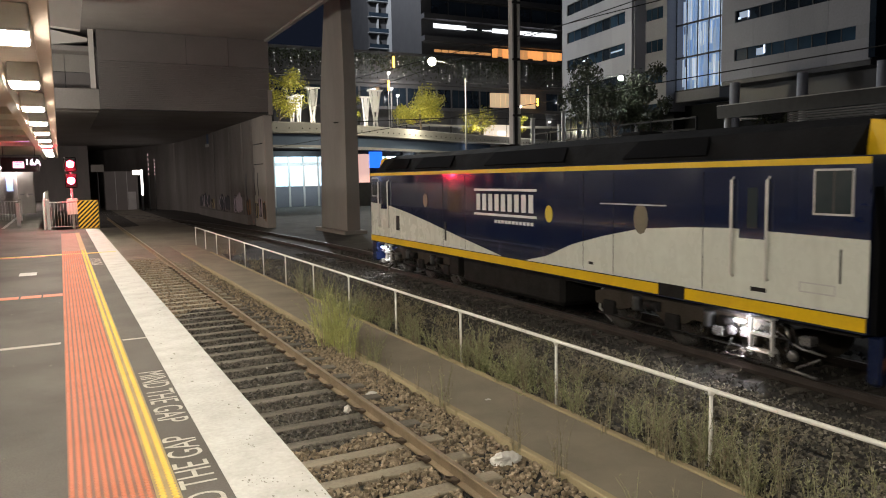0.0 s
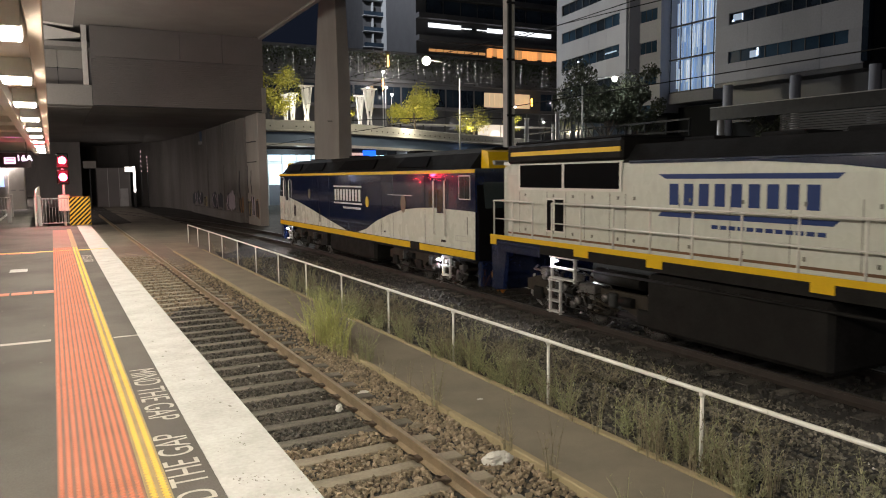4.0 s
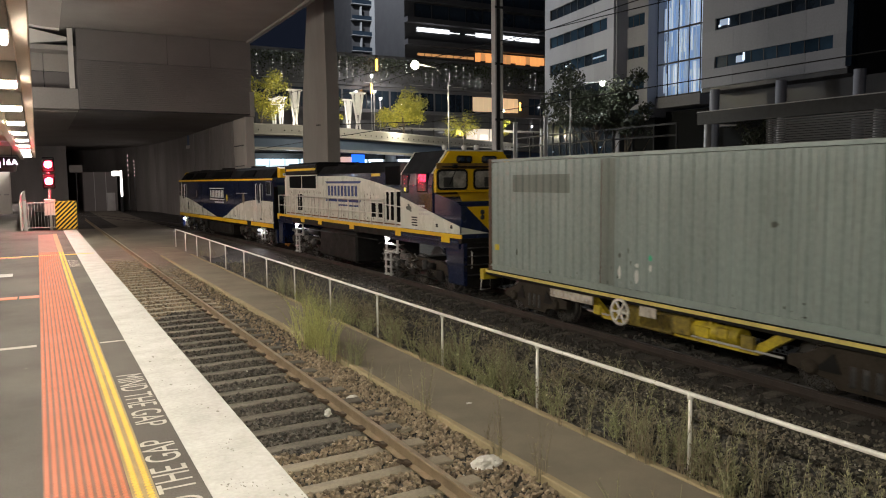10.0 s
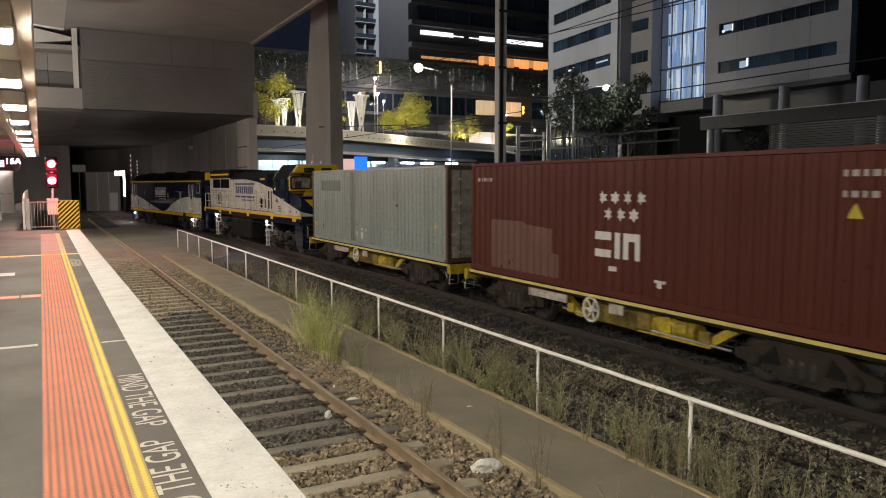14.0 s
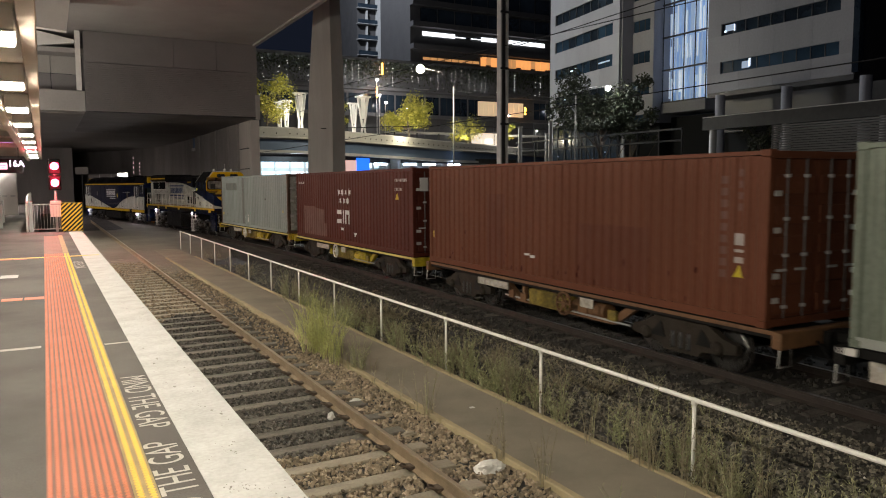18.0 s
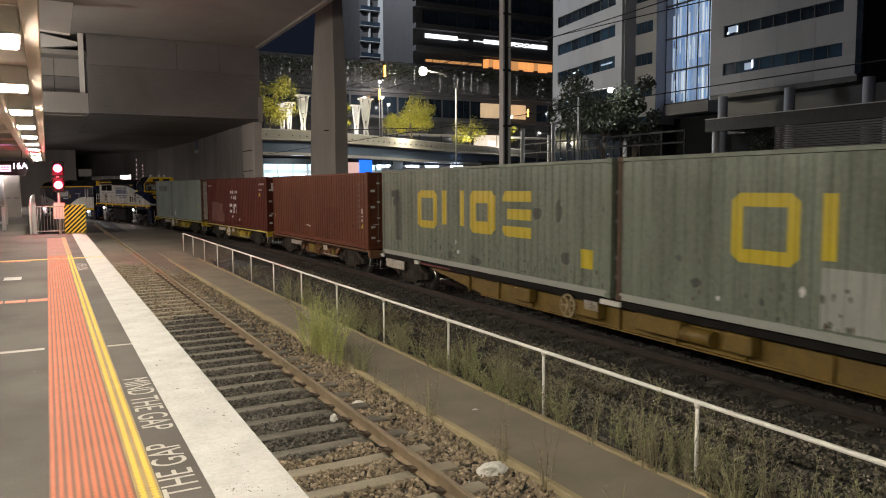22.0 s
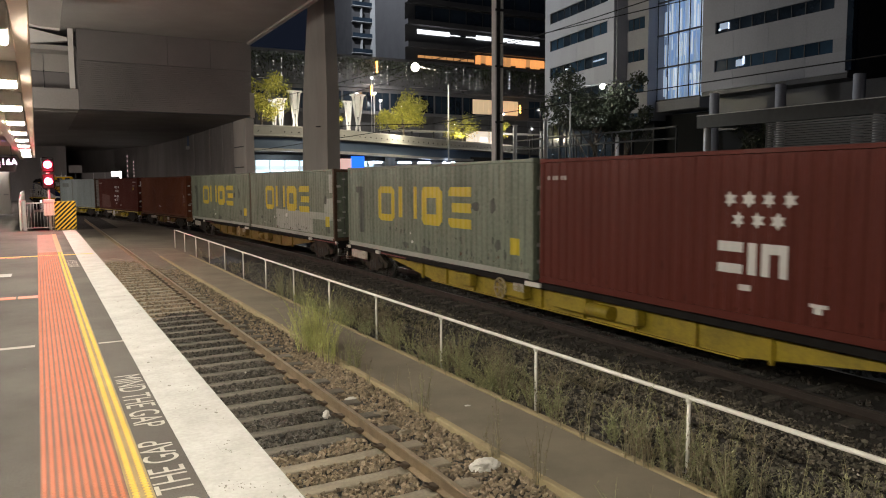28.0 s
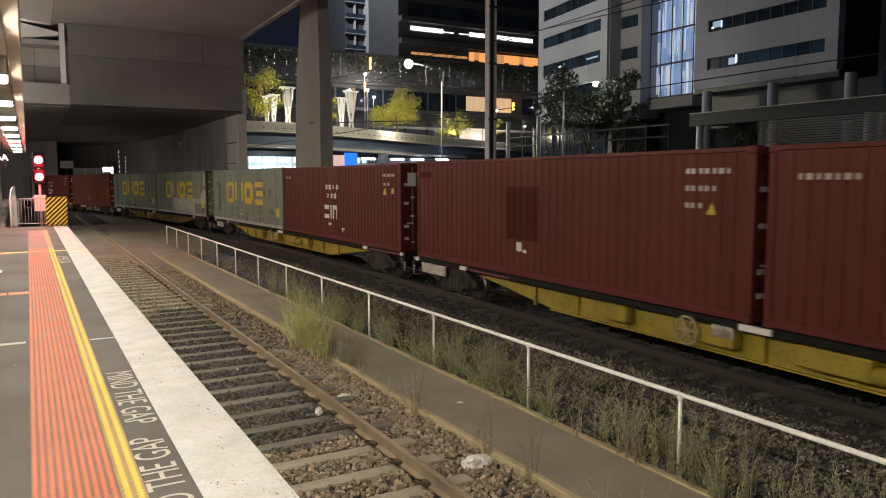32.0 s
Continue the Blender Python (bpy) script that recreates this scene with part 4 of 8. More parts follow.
FACADE_D = surf("dark_facade", (0.055, 0.055, 0.06), (0.03, 0.03, 0.035), rough=0.5, grain=6, stain=0.3, mix=0.6, bump=0.05)
TOWER = surf("tower_concrete", (0.33, 0.34, 0.36), (0.24, 0.25, 0.27), rough=0.8, grain=4, stain=0.12, mix=0.6, bump=0.05)
GLASS_D = surf("dark_window_glass", (0.012, 0.018, 0.028), (0.03, 0.045, 0.065), rough=0.12, grain=0.6, stain=0.25, mix=0.9, bump=0.0, spec=0.8, piece=.3)
GLASS_B = surf("blue_window_glass", (0.03, 0.06, 0.10), (0.015, 0.03, 0.05), rough=0.12, grain=0.6, stain=0.25, mix=0.9, bump=0.0, spec=0.8, piece=.4)
ROOM_W = glow("lit_room_white", (0.92, 0.95, 1.0), .8)
ROOM_O = glow("lit_room_amber", (1.0, 0.42, 0.13), 0.42)
ROOM_M = glow("lit_room_half_amber", (1.0, 0.48, 0.18), 0.22)
ROOM_D = glow("lit_room_dim", (1.0, 0.74, 0.46), 0.2)
ATR = glow("lit_atrium_white", (0.50, 0.72, 1.0), 0.022)
LOUVRE_D = surf("dark_louvre", (0.12, 0.12, 0.118), (0.08, 0.08, 0.08), rough=0.7, grain=12, stain=0.3, mix=0.6, bump=0.05)
# The blinds glow themselves, in place of interior light falling on them.
ATR_FIN = glow("lit_atrium_blind", (0.78, 0.88, 1.0), 0.22)
ATR_DIM = glow("dim_atrium_blind", (0.60, 0.76, 1.0), 0.085)
SHOP = glow("lit_shop_blue_white", (0.62, 0.85, 1.0), 0.75)
BLUE_S = glow("blue_sign_glow", (0.02, 0.16, 1.0), 0.75)
PINK_S = glow("pale_screen_glow", (1.0, 0.62, 0.55), 0.35)
FAIRY = glow("string_light_glow", (1.0, 0.97, 0.92), 3.6)
AMBER = glow("amber_light_glow", (1.0, 0.45, 0.05), 5)
STREET = glow("street_lamp_glow", (1.0, 0.93, 0.72), 40)
STREET_D = glow("small_street_lamp_glow", (1.0, 0.97, 0.9), 14)
LIT_COL = surf("lit_column_paint", (0.72, 0.71, 0.72), (0.55, 0.54, 0.56), rough=0.6, grain=8, stain=1.0, mix=0.5, bump=0.03)
BARK = surf("tree_bark", (0.16, 0.13, 0.10), (0.08, 0.065, 0.05), rough=0.9, grain=14, stain=2, mix=0.8, bump=0.3)
# Lit and unlit leaf colours: the fall of light is put into them.
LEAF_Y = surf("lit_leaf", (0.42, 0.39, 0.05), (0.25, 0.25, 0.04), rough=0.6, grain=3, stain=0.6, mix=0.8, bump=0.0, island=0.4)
LEAF_D = surf("unlit_leaf", (0.042, 0.05, 0.027), (0.02, 0.026, 0.013), rough=0.6, grain=3, stain=0.6, mix=0.8, bump=0.0, island=0.4)


def smooth_line(pts, n):
    out = []
    for i in range(len(pts) - 1):
        p0, p1, p2, p3 = (Vector(pts[max(0, min(len(pts) - 1, i + k))]) for k in (-1, 0, 1, 2))
        for j in range(n):
            t = j / n
            out.append(.5 * (2 * p1 + (p2 - p0) * t + (2 * p0 - 5 * p1 + 4 * p2 - p3) * t * t + (3 * p1 - p0 - 3 * p2 + p3) * t ** 3))
    return out + [Vector(pts[-1])]


LINE = smooth_line([(13.6, 76.4), (18.3, 77.6), (31, 79.6), (52.7, 89.8), (73.8, 102.3), (95, 118), (120, 140)], 8)


def fall(x):
    """How far the viaduct's deck lies below its western end."""
    return -.42 * min(1.0, max(0.0, (x - 24) / 24))


def along(line, section):
    """Draws a section of (back from the line, height) along a plan line."""
    bm, rings = bmesh.new(), []
    for i, p in enumerate(line):
        d = (line[min(i + 1, len(line) - 1)] - line[max(i - 1, 0)]).normalized()
        n = Vector((-d.y, d.x))
        rings.append([bm.verts.new((p.x + n.x * a, p.y + n.y * a, z + fall(p.x))) for a, z in section])
    m = len(section)
    for a, b in zip(rings, rings[1:]):
        for j in range(m):
            bm.faces.new((a[j], b[j], b[(j + 1) % m], a[(j + 1) % m]))
    bm.faces.new(rings[0]), bm.faces.new(rings[-1][::-1])
    bmesh.ops.recalc_face_normals(bm, faces=bm.faces[:])
    return bm


via = setting("viaduct", along(LINE, [(.3, 6.9), (14, 6.9), (14, 7.35), (.3, 7.35)]), CONCRETE, "elevated road on steel girders with a concrete parapet", "viaduct")
# Paler than CONCRETE: the street lamps' light is put into the colour.
PARAPET = surf("lamplit_parapet_concrete", (0.46, 0.45, 0.42), (0.30, 0.29, 0.27), rough=0.85, grain=8, stain=0.6, mix=0.7, bump=0.15, streak=3)
part("parapet", along(LINE, [(0, 7.22), (.3, 7.22), (.3, 8.2), (.12, 8.2), (0, 8.06)]), PARAPET, via, "pale concrete parapet")
part("lip", along(LINE, [(-.14, 7.02), (.3, 7.02), (.3, 7.215), (-.06, 7.215)]), PARAPET, via, "pale lip under the parapet")
part("girder", along(LINE, [(.5, 5.75), (.9, 5.75), (.9, 6.9), (.5, 6.9)]), GIRDER, via, "blue-grey steel girder")
part("flange", along(LINE, [(.25, 5.45), (1.2, 5.45), (1.2, 5.75), (.25, 5.75)]), STEEL_G, via, "pale bottom flange")
bolt_me = mesh_of("bolt", lathe(bmesh.new(), [(.07, 0), (.07, -.06), (.04, -.08)], 6, axis="y"), STEEL_D)
for p, q in zip(LINE[:40], LINE[1:41]):
    n_ = max(1, round((q - p).length / 1.05))
    for k in range(n_):
        c = p + (q - p) * (k / n_)
        part("bolt", bolt_me, None, via, at=pose(c.x, c.y, 7.52 + fall(c.x), 0, 0, math.degrees(math.atan2(q.y - p.y, q.x - p.x))))
for x, y in ((20, 84), (42, 91), (66, 104)):
    part("column", lathe(bmesh.new(), [(.7, -1.5), (.7, 6.9)], 14), CONCRETE, via, at=pose(x, y, 0))

# shops under the viaduct
shop = thing("shopfront", "brightly lit glass shopfront under the viaduct", "shop", at=pose(0, 92, 0))
part("back_wall", boxes((14, 62, 2.0, 2.3, -1.5, 5.2)), OFFWHITE, shop)
part("ceiling_light", boxes((16, 40, .1, .6, 4.2, 4.9)), SHOP, shop, "glowing blue-white light trough")
part("fascia", boxes((14, 62, -.4, 0.05, 4.9, 5.6)), STEEL_D, shop)
for k in range(9):
    part("window", boxes((20.3 + 1.9 * k, 21.9 + 1.9 * k, -.02, .03, 1.2, 3.7)), SHOP if k % 3 != 1 else ROOM_W, shop, "lit window")
for k in range(14):
    part("mullion", boxes((20 + 1.9 * k, 20.25 + 1.9 * k, -.15, .06, -1.5, 4.9)), OFFWHITE, shop)
part("lower_wall", boxes((14, 62, -.06, .2, -1.5, 1.15)), FACADE, shop)
part("blue_sign", boxes((34.35, 36.0, -6.3, -6.0, 3.3, 5.3)), BLUE_S, shop, "glowing blue sign")
part("screen", boxes((32.8, 34.3, -6.2, -6.0, 1.5, 5.0)), PINK_S, shop, "pale glowing screen")
part("sign_frame", boxes((32.7, 36.1, -5.98, -5.7, -1.5, 5.4)), STEEL_D, shop)
for k, x in enumerate((38.5, 42.7, 45.6, 49.4)):
    l = thing("viaduct_lamp", "blue-white strip lamp under the viaduct", "lamp", "viaduct lamps", at=pose(x, 88, 4.85))
    part("tube", boxes((-.9, .9, -.1, .1, -.32, -.08)), glow("strip_lamp_glow", (.6, .75, 1.0), 9) if k == 0 else bpy.data.materials["strip_lamp_glow"], l)
    part("bracket", boxes((-.05, .05, -.05, .05, -.08, 2.0)), STEEL_D, l)


def tree(name, label, x, y, z, height, spread, leaf, n, seed, size=.26, trunk=.16, low=.25):
    """A tapered trunk with limbs, and a crown of small leaves in uneven clumps."""
    r = random.Random(seed)
    t = thing(name, label, "tree", at=pose(x, y, z))
    bm = bmesh.new()
    top = Vector((r.uniform(-.3, .3), r.uniform(-.3, .3), height * .62))
    tube(bm, [(0, 0, -.1), top * .4 + Vector((.08, 0, 0)), top], trunk, 7, trunk * .4)
    clumps = []
    for k in range(13):
        a, f = k * 2.4 + r.uniform(-.4, .4), r.uniform(.3, 1)
        st = top * f
        e = st + Vector((math.cos(a), math.sin(a), 0)) * spread * r.uniform(.4, .95) + Vector((0, 0, height * r.uniform(.08, .36)))
        tube(bm, [st, (st + e) / 2 + Vector((0, 0, .15)), e], trunk * .35, 5, .015)
        clumps += [(e, r.uniform(.22, .42) * spread), ((st + e) / 2 + Vector((0, 0, .3)), r.uniform(.18, .36) * spread)]
    part("trunk", bm, BARK, t)
    vs, fs = [], []
    for _ in range(n):
        c, rad = r.choice(clumps)
        d = Vector((r.gauss(0, 1), r.gauss(0, 1), r.gauss(0, .8)))
        p = c + d.normalized() * rad * r.random() ** .5
        if p.z < height * low:
            continue
        u = Vector((r.gauss(0, 1), r.gauss(0, 1), r.gauss(0, 1))).normalized()
        w = u.cross(Vector((r.gauss(0, 1), r.gauss(0, 1), r.gauss(0, 1)))).normalized()
        s, b = size * r.uniform(.5, 1.1), len(vs)
        vs += [p - u * s * .5, p + w * s * .28, p + u * s * .5, p - w * s * .28]
        fs.append((b, b + 1, b + 2, b + 3))
    me = bpy.data.meshes.new("crown")
    me.from_pydata([tuple(v) for v in vs], [], fs)
    me.materials.append(leaf)
    part("crown", me, None, t, "leafy crown")
    return t


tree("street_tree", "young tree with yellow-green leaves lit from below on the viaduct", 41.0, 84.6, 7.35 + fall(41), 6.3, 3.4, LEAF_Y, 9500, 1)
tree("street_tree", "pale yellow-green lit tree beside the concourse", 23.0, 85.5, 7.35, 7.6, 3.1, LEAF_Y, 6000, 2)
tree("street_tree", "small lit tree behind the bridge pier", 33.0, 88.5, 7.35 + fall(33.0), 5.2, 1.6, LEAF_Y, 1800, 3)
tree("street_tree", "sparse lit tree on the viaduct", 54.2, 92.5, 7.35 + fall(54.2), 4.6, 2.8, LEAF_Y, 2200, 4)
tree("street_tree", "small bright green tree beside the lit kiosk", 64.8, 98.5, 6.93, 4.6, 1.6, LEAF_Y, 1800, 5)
tree("shade_tree", "broad tree with leaves coloured as unlit before the office building", 44.6, 52.2, -1.42, 15.0, 4.7, LEAF_D, 21000, 6, .40, .26, .55)
tree("shade_tree", "second tree with leaves coloured as unlit beside the street lamp", 47.4, 51.4, -1.42, 13.4, 2.3, LEAF_D, 6000, 16, .40, .2, .55)
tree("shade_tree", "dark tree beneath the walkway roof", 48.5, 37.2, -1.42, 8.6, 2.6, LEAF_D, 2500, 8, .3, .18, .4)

for k, (x, y, h, wide) in enumerate(((25.9, 81.5, 4.95, 1.0), (33.3, 81.0, 5.0, 1.1), (34.5, 87.0, 4.9, .85), (25.15, 87.3, 4.5, .7), (25.95, 87.2, 4.7, .75))):
    v = thing("lit_column", "white lit column widening towards its top", "column", "lit columns on the viaduct", at=pose(x, y, 7.35 + fall(x)))
    bm = bmesh.new()
    w_ = .55 * wide
    for sx in (-1, 1):
        tube(bm, [(sx * w_, 0, h), (sx * .24 * wide, 0, h * .52), (sx * .12, 0, h * .34), (sx * .3 * wide, 0, .1)], .16 * wide, 8, .13)
    box(bm, -w_ * .5, w_ * .5, -.05, .05, h * .5, h)
    part("legs", bm, LIT_COL, v)
    part("cap", boxes((-w_ - .3, w_ + .3, -.3, .3, h - .06, h + .1), bevel=.03), LIT_COL, v)
    part("base", boxes((-.4, .4, -.2, .2, 0, .12)), OFFWHITE, v)


def street_lamp(name, label, x, y, z0, top, head, mat, r):
    t = thing(name, label, "street lamp", at=pose(x, y, 0))
    part("pole", tube(bmesh.new(), [(0, 0, z0), (0, 0, top)], .1, 8, .06), STEEL_G, t)
    hx, hy, hz = head[0] - x, head[1] - y, head[2]
    part("arm", tube(bmesh.new(), [(0, 0, top), (hx * .35, hy * .35, top + (hz + .15 - top) * .75), (hx, hy, hz + .15)], .045, 6), STEEL_D, t)
    part("hood", boxes((hx - .32, hx + .32, hy - .2, hy + .2, hz + .1, hz + .26), bevel=.05), STEEL_G, t)
    bm = bmesh.new()
    bmesh.ops.create_icosphere(bm, subdivisions=2, radius=r, matrix=Matrix.Translation((hx, hy, hz)))
    part("bulb", bm, mat, t, "glowing lamp")
    return t


street_lamp("street_lamp", "tall street lamp with a bright warm bulb", 37.2, 66.3, -1.45, 11.9, (34.4, 68.2, 13.75), STREET, .42)
street_lamp("street_lamp", "street lamp glowing among dark leaves", 38.7, 48.5, -1.42, 9.2, (42.5, 49.0, 10.05), STREET_D, .22)
for x, y, z, h in ((51.5, 119, 20.0, 8), (51.8, 118.6, 17.3, 8), (52.8, 118.3, 16.1, 8), (88, 112, 18.6, 8), (62.6, 95, 12.4, 7.3)):
    street_lamp("street_lamp", "small white street lamp", x, y, h if h < 8 else 8.0, z - .1, (x, y - .3, z), STREET_D, .2)

# overhead line mast and wires
mast = thing("line_mast", "tall grey steel overhead line mast", "mast", at=pose(17.9, 27.5, 0))
for x in (-.2, .13):
    part("flange", boxes((x, x + .07, -.16, .16, -1.6, 16)), STEEL_G, mast)
part("web", boxes((-.13, .13, -.02, .02, -1.6, 16)), STEEL_D, mast)
for z in (2.2, 4.6, 7.0, 9.4):
    part("batten", boxes((-.2, .2, -.17, -.12, z, z + .1)), STEEL_D, mast)
part("foot", boxes((-.5, .5, -.5, .5, -1.7, -1.25)), CONCRETE, mast)
WIRE = flat("black_wire", (0.004, 0.004, 0.004), 1.0)
WIRES = [((18, 75, 9.6), (18, 27.6, 8.05), (18, -20, 6.2)), ((18, 75, 5.05), (18, 27.6, 5.04), (18, -20, 5.0)), ((27, 90, 10.6), (18.1, 27.6, 7.9), (14, -8, 7.2)),
         ((15.3, 44, 5.5), (40, 70, 8.3), (62, 84, 9.5))]
for k, w in enumerate(WIRES):
    cab_ = tagged(part("overhead_wire", tube(bmesh.new(), smooth_line(w, 8), .018 if k < 3 else .03, 5), WIRE), "thin dark overhead wire", "wire", "overhead wires")


def window_band(parent, x, y0, y1, z0, z1, n, glass, every=None, lit=()):
    """A row of panes set back in a facade that faces -x."""
    w = (y1 - y0) / n
    for k in range(n):
        g = lit[1] if lit and k in lit[0] else glass
        pane = part("window", boxes((x, x + .05, y0 + k * w + .03, y0 + (k + 1) * w - .03, z0, z1)), g, parent)
        part("frame", boxes((x - .06, x, y0 + (k + 1) * w - .03, y0 + (k + 1) * w + .03, z0, z1)), FACADE_D, pane)


ROOM_L = glow("window_glint_glow", (0.8, 0.9, 1.0), .55)
ROOM_S = glow("dim_glass_glow", (0.6, 0.75, 1.0), .09)
# Glowing plates stand for glints and a blue reflection in the panes.
GLOWS_A = ((9.2, 15.9, .35, ROOM_L), (8.3, 16.1, .15, ROOM_L), (2.0, 15.9, 1.2, ROOM_S), (10.8, 12.6, .3, ROOM_S))
# office building A
offA = thing("office_building", "pale panelled office block with dark ribbon windows", "office building", at=pose(56.9, 64.8, 0, 0, 0, -8.2))
rows = [15.2 + 3.45 * k for k in range(-1, 8)]
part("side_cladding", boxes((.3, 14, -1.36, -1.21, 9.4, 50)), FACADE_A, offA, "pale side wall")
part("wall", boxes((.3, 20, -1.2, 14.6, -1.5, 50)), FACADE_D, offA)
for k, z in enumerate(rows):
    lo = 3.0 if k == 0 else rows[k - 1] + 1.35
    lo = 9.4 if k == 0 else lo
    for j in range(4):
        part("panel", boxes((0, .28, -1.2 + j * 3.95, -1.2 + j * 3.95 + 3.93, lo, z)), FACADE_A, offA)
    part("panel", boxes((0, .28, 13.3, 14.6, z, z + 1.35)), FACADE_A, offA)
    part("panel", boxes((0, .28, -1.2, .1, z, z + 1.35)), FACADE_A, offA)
    window_band(offA, .18, .1, 13.3, z, z + 1.35, 8, GLASS_B if k in (1, 2) else GLASS_D, lit=((2, 5), GLASS_D))
for k in range(9):
    pane = part("ground_floor_glass", boxes((.22, .28, -1.1 + k * 1.74, .56 + k * 1.74, -1.4, 9.2)), GLASS_D, offA, "dark ground floor glazing")
    part("mullion", boxes((.12, .22, .56 + k * 1.74, .64 + k * 1.74, -1.4, 9.2)), FACADE_D, pane)
for y, z, w in ((1.5, 5.6, .12), (4.2, 4.9, .08), (5.1, 4.7, .2), (8.4, 5.2, .1), (10.2, 4.6, .25), (12.6, 5.5, .1)):
    part("room_lamp", boxes((.12, .14, y - w, y + w, z - .06, z + .06)), ROOM_S, offA, "small lamp behind the glass")
for y, z, w, m in GLOWS_A:
    part("room_lamp", boxes((.10, .12, y - w, y + w, z - .09, z + .09), bevel=.008), m, offA, "glowing plate for light and reflections in a window")
for y in (1.0, 7.0, 13.6):
    part("column", lathe(bmesh.new(), [(.4, -1.5), (.4, 9.4)], 12), FACADE_A, offA, at=pose(.8, y, 0))
side = thing("office_wing", "pale recessed wing with small square windows", "office building", at=pose(58.3, 60.0, 0))
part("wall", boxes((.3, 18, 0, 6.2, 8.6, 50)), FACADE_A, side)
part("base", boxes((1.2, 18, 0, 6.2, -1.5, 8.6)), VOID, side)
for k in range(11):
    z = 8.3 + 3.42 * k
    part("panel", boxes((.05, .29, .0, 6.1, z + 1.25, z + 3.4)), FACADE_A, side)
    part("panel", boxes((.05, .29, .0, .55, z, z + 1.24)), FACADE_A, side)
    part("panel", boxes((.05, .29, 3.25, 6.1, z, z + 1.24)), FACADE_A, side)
    w_ = part("window", boxes((.22, .29, .56, 3.24, z, z + 1.24)), GLASS_B, side)
    for y in (1.45, 2.35):
        part("frame", boxes((.16, .22, y, y + .06, z, z + 1.24)), FACADE_D, w_)
# the glazed atrium
atr = thing("glass_atrium", "tall glazed atrium glowing blue-white behind vertical blinds", "atrium", at=pose(59.6, 53.9, 0))
part("back_wall", boxes((1.6, 2.0, -1.5, 6.05, 10.5, 46)), ATR, atr, "glowing pale interior")
part("plinth", boxes((-.1, 3, -.1, 6.05, 9.5, 10.6)), FACADE, atr)
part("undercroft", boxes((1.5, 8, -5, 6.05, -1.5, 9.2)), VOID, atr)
rng = random.Random(11)
for k in range(34):
    y = .1 + k * .175
    for f in range(10):
        z = 10.7 + 3.45 * f
        if rng.random() < .84:
            cut_ = rng.choice((0, 0, 0, .5, 1.1, 1.9)) if f < 2 else rng.choice((0, 0, .3))
            part("blind", boxes((1.0, 1.06, y, y + rng.choice((.05, .09, .13, .15)), z + cut_, z + 3.4 - rng.choice((0, 0, 0, .8)))), ATR_FIN if rng.random() < .5 else ATR_DIM, atr)
for k in range(10):
    part("transom", boxes((-.02, .18, 0, 6.05, 10.6 + 3.45 * k, 10.76 + 3.45 * k)), FACADE_D, atr)
for k in range(5):
    part("mullion", boxes((-.02, .08, k * 1.48, k * 1.48 + .06, 10.6, 46)), STEEL_D, atr)
# office building B
offB = thing("office_building", "pale panelled office block raised on round columns", "office building", at=pose(55, 35.4, 0))
part("wall", boxes((.3, 22, .2, 14.2, 10.2, 48)), FACADE_D, offB)
rows = [11.95 + 3.4 * k for k in range(10)]
for k, z in enumerate(rows):
    lo = 10.3 if k == 0 else rows[k - 1] + 1.05
    for j in range(4):
        part("panel", boxes((0, .28, j * 3.55, j * 3.55 + 3.53, lo, z)), FACADE, offB)
    part("panel", boxes((0, .28, 12.7, 14.2, z, z + 1.05)), FACADE, offB)
    part("panel", boxes((0, .28, 0, 1.2, z, z + 1.05)), FACADE, offB)
    window_band(offB, .18, 1.2, 12.7, z, z + 1.05, 9, GLASS_D if k else GLASS_B, lit=())
# Glowing plates again: a lit window below, a reflection above.
for y, z, w, h, m in ((10.0, 12.45, .42, .3, ROOM_S), (9.6, 12.6, .1, .35, ROOM_L), (11.8, 15.95, .5, .28, ROOM_S), (11.3, 15.9, .06, .3, ROOM_L), (12.3, 15.7, .12, .1, ROOM_L)):
    part("room_lamp", boxes((.10, .12, y - w, y + w, z - h, z + h), bevel=.008), m, offB, "glowing plate for light and reflections in a window")
part("soffit", boxes((.1, 22, 0, 14.2, 9.9, 10.28)), FACADE_D, offB)
part("side_glass", boxes((-.2, .3, -.5, 0, 10.4, 48)), GLASS_D, offB)
part("under_wall", boxes((2.5, 3, -8, 14.2, 6.8, 9.9)), FACADE_D, offB)
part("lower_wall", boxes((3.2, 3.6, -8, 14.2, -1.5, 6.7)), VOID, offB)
for y in (-1.7, 5.0, 11.8):
    part("column", lathe(bmesh.new(), [(.43, -1.5), (.43, 9.9)], 18), FACADE, offB, at=pose(-.9 if y > 0 else -1.0, y, 0))
dark = thing("dark_tower", "dark glass building beyond the pale offices", "office building", at=pose(57, 4, 0))
part("wall", boxes((0, 30, 0, 29.5, -1.5, 60)), FACADE_D, dark)
for k in range(12):
    part("window", boxes((-.05, -.005, .5, 29, 3 + 4 * k, 6.2 + 4 * k)), GLASS_D, dark)
# raised walkway before the offices
wk = thing("raised_walkway", "dark steel walkway roof on columns before the offices", "walkway", at=pose(46, 0, 0))
part("edge_beam", boxes((0, .5, 8, 41.8, 6.15, 7.1)), STEEL_D, wk, "dark fascia beam")
part("capping", boxes((-.06, .6, 8, 41.8, 7.1, 7.16)), STEEL_G, wk)
part("deck", boxes((.5, 7, 8, 41.8, 6.3, 6.9)), FACADE_D, wk)
for y in (12, 20, 27.6, 34.5, 41):
    part("column", lathe(bmesh.new(), [(.28, -1.5), (.28, 6.2)], 12), STEEL_G, wk, at=pose(.3, y, 0))
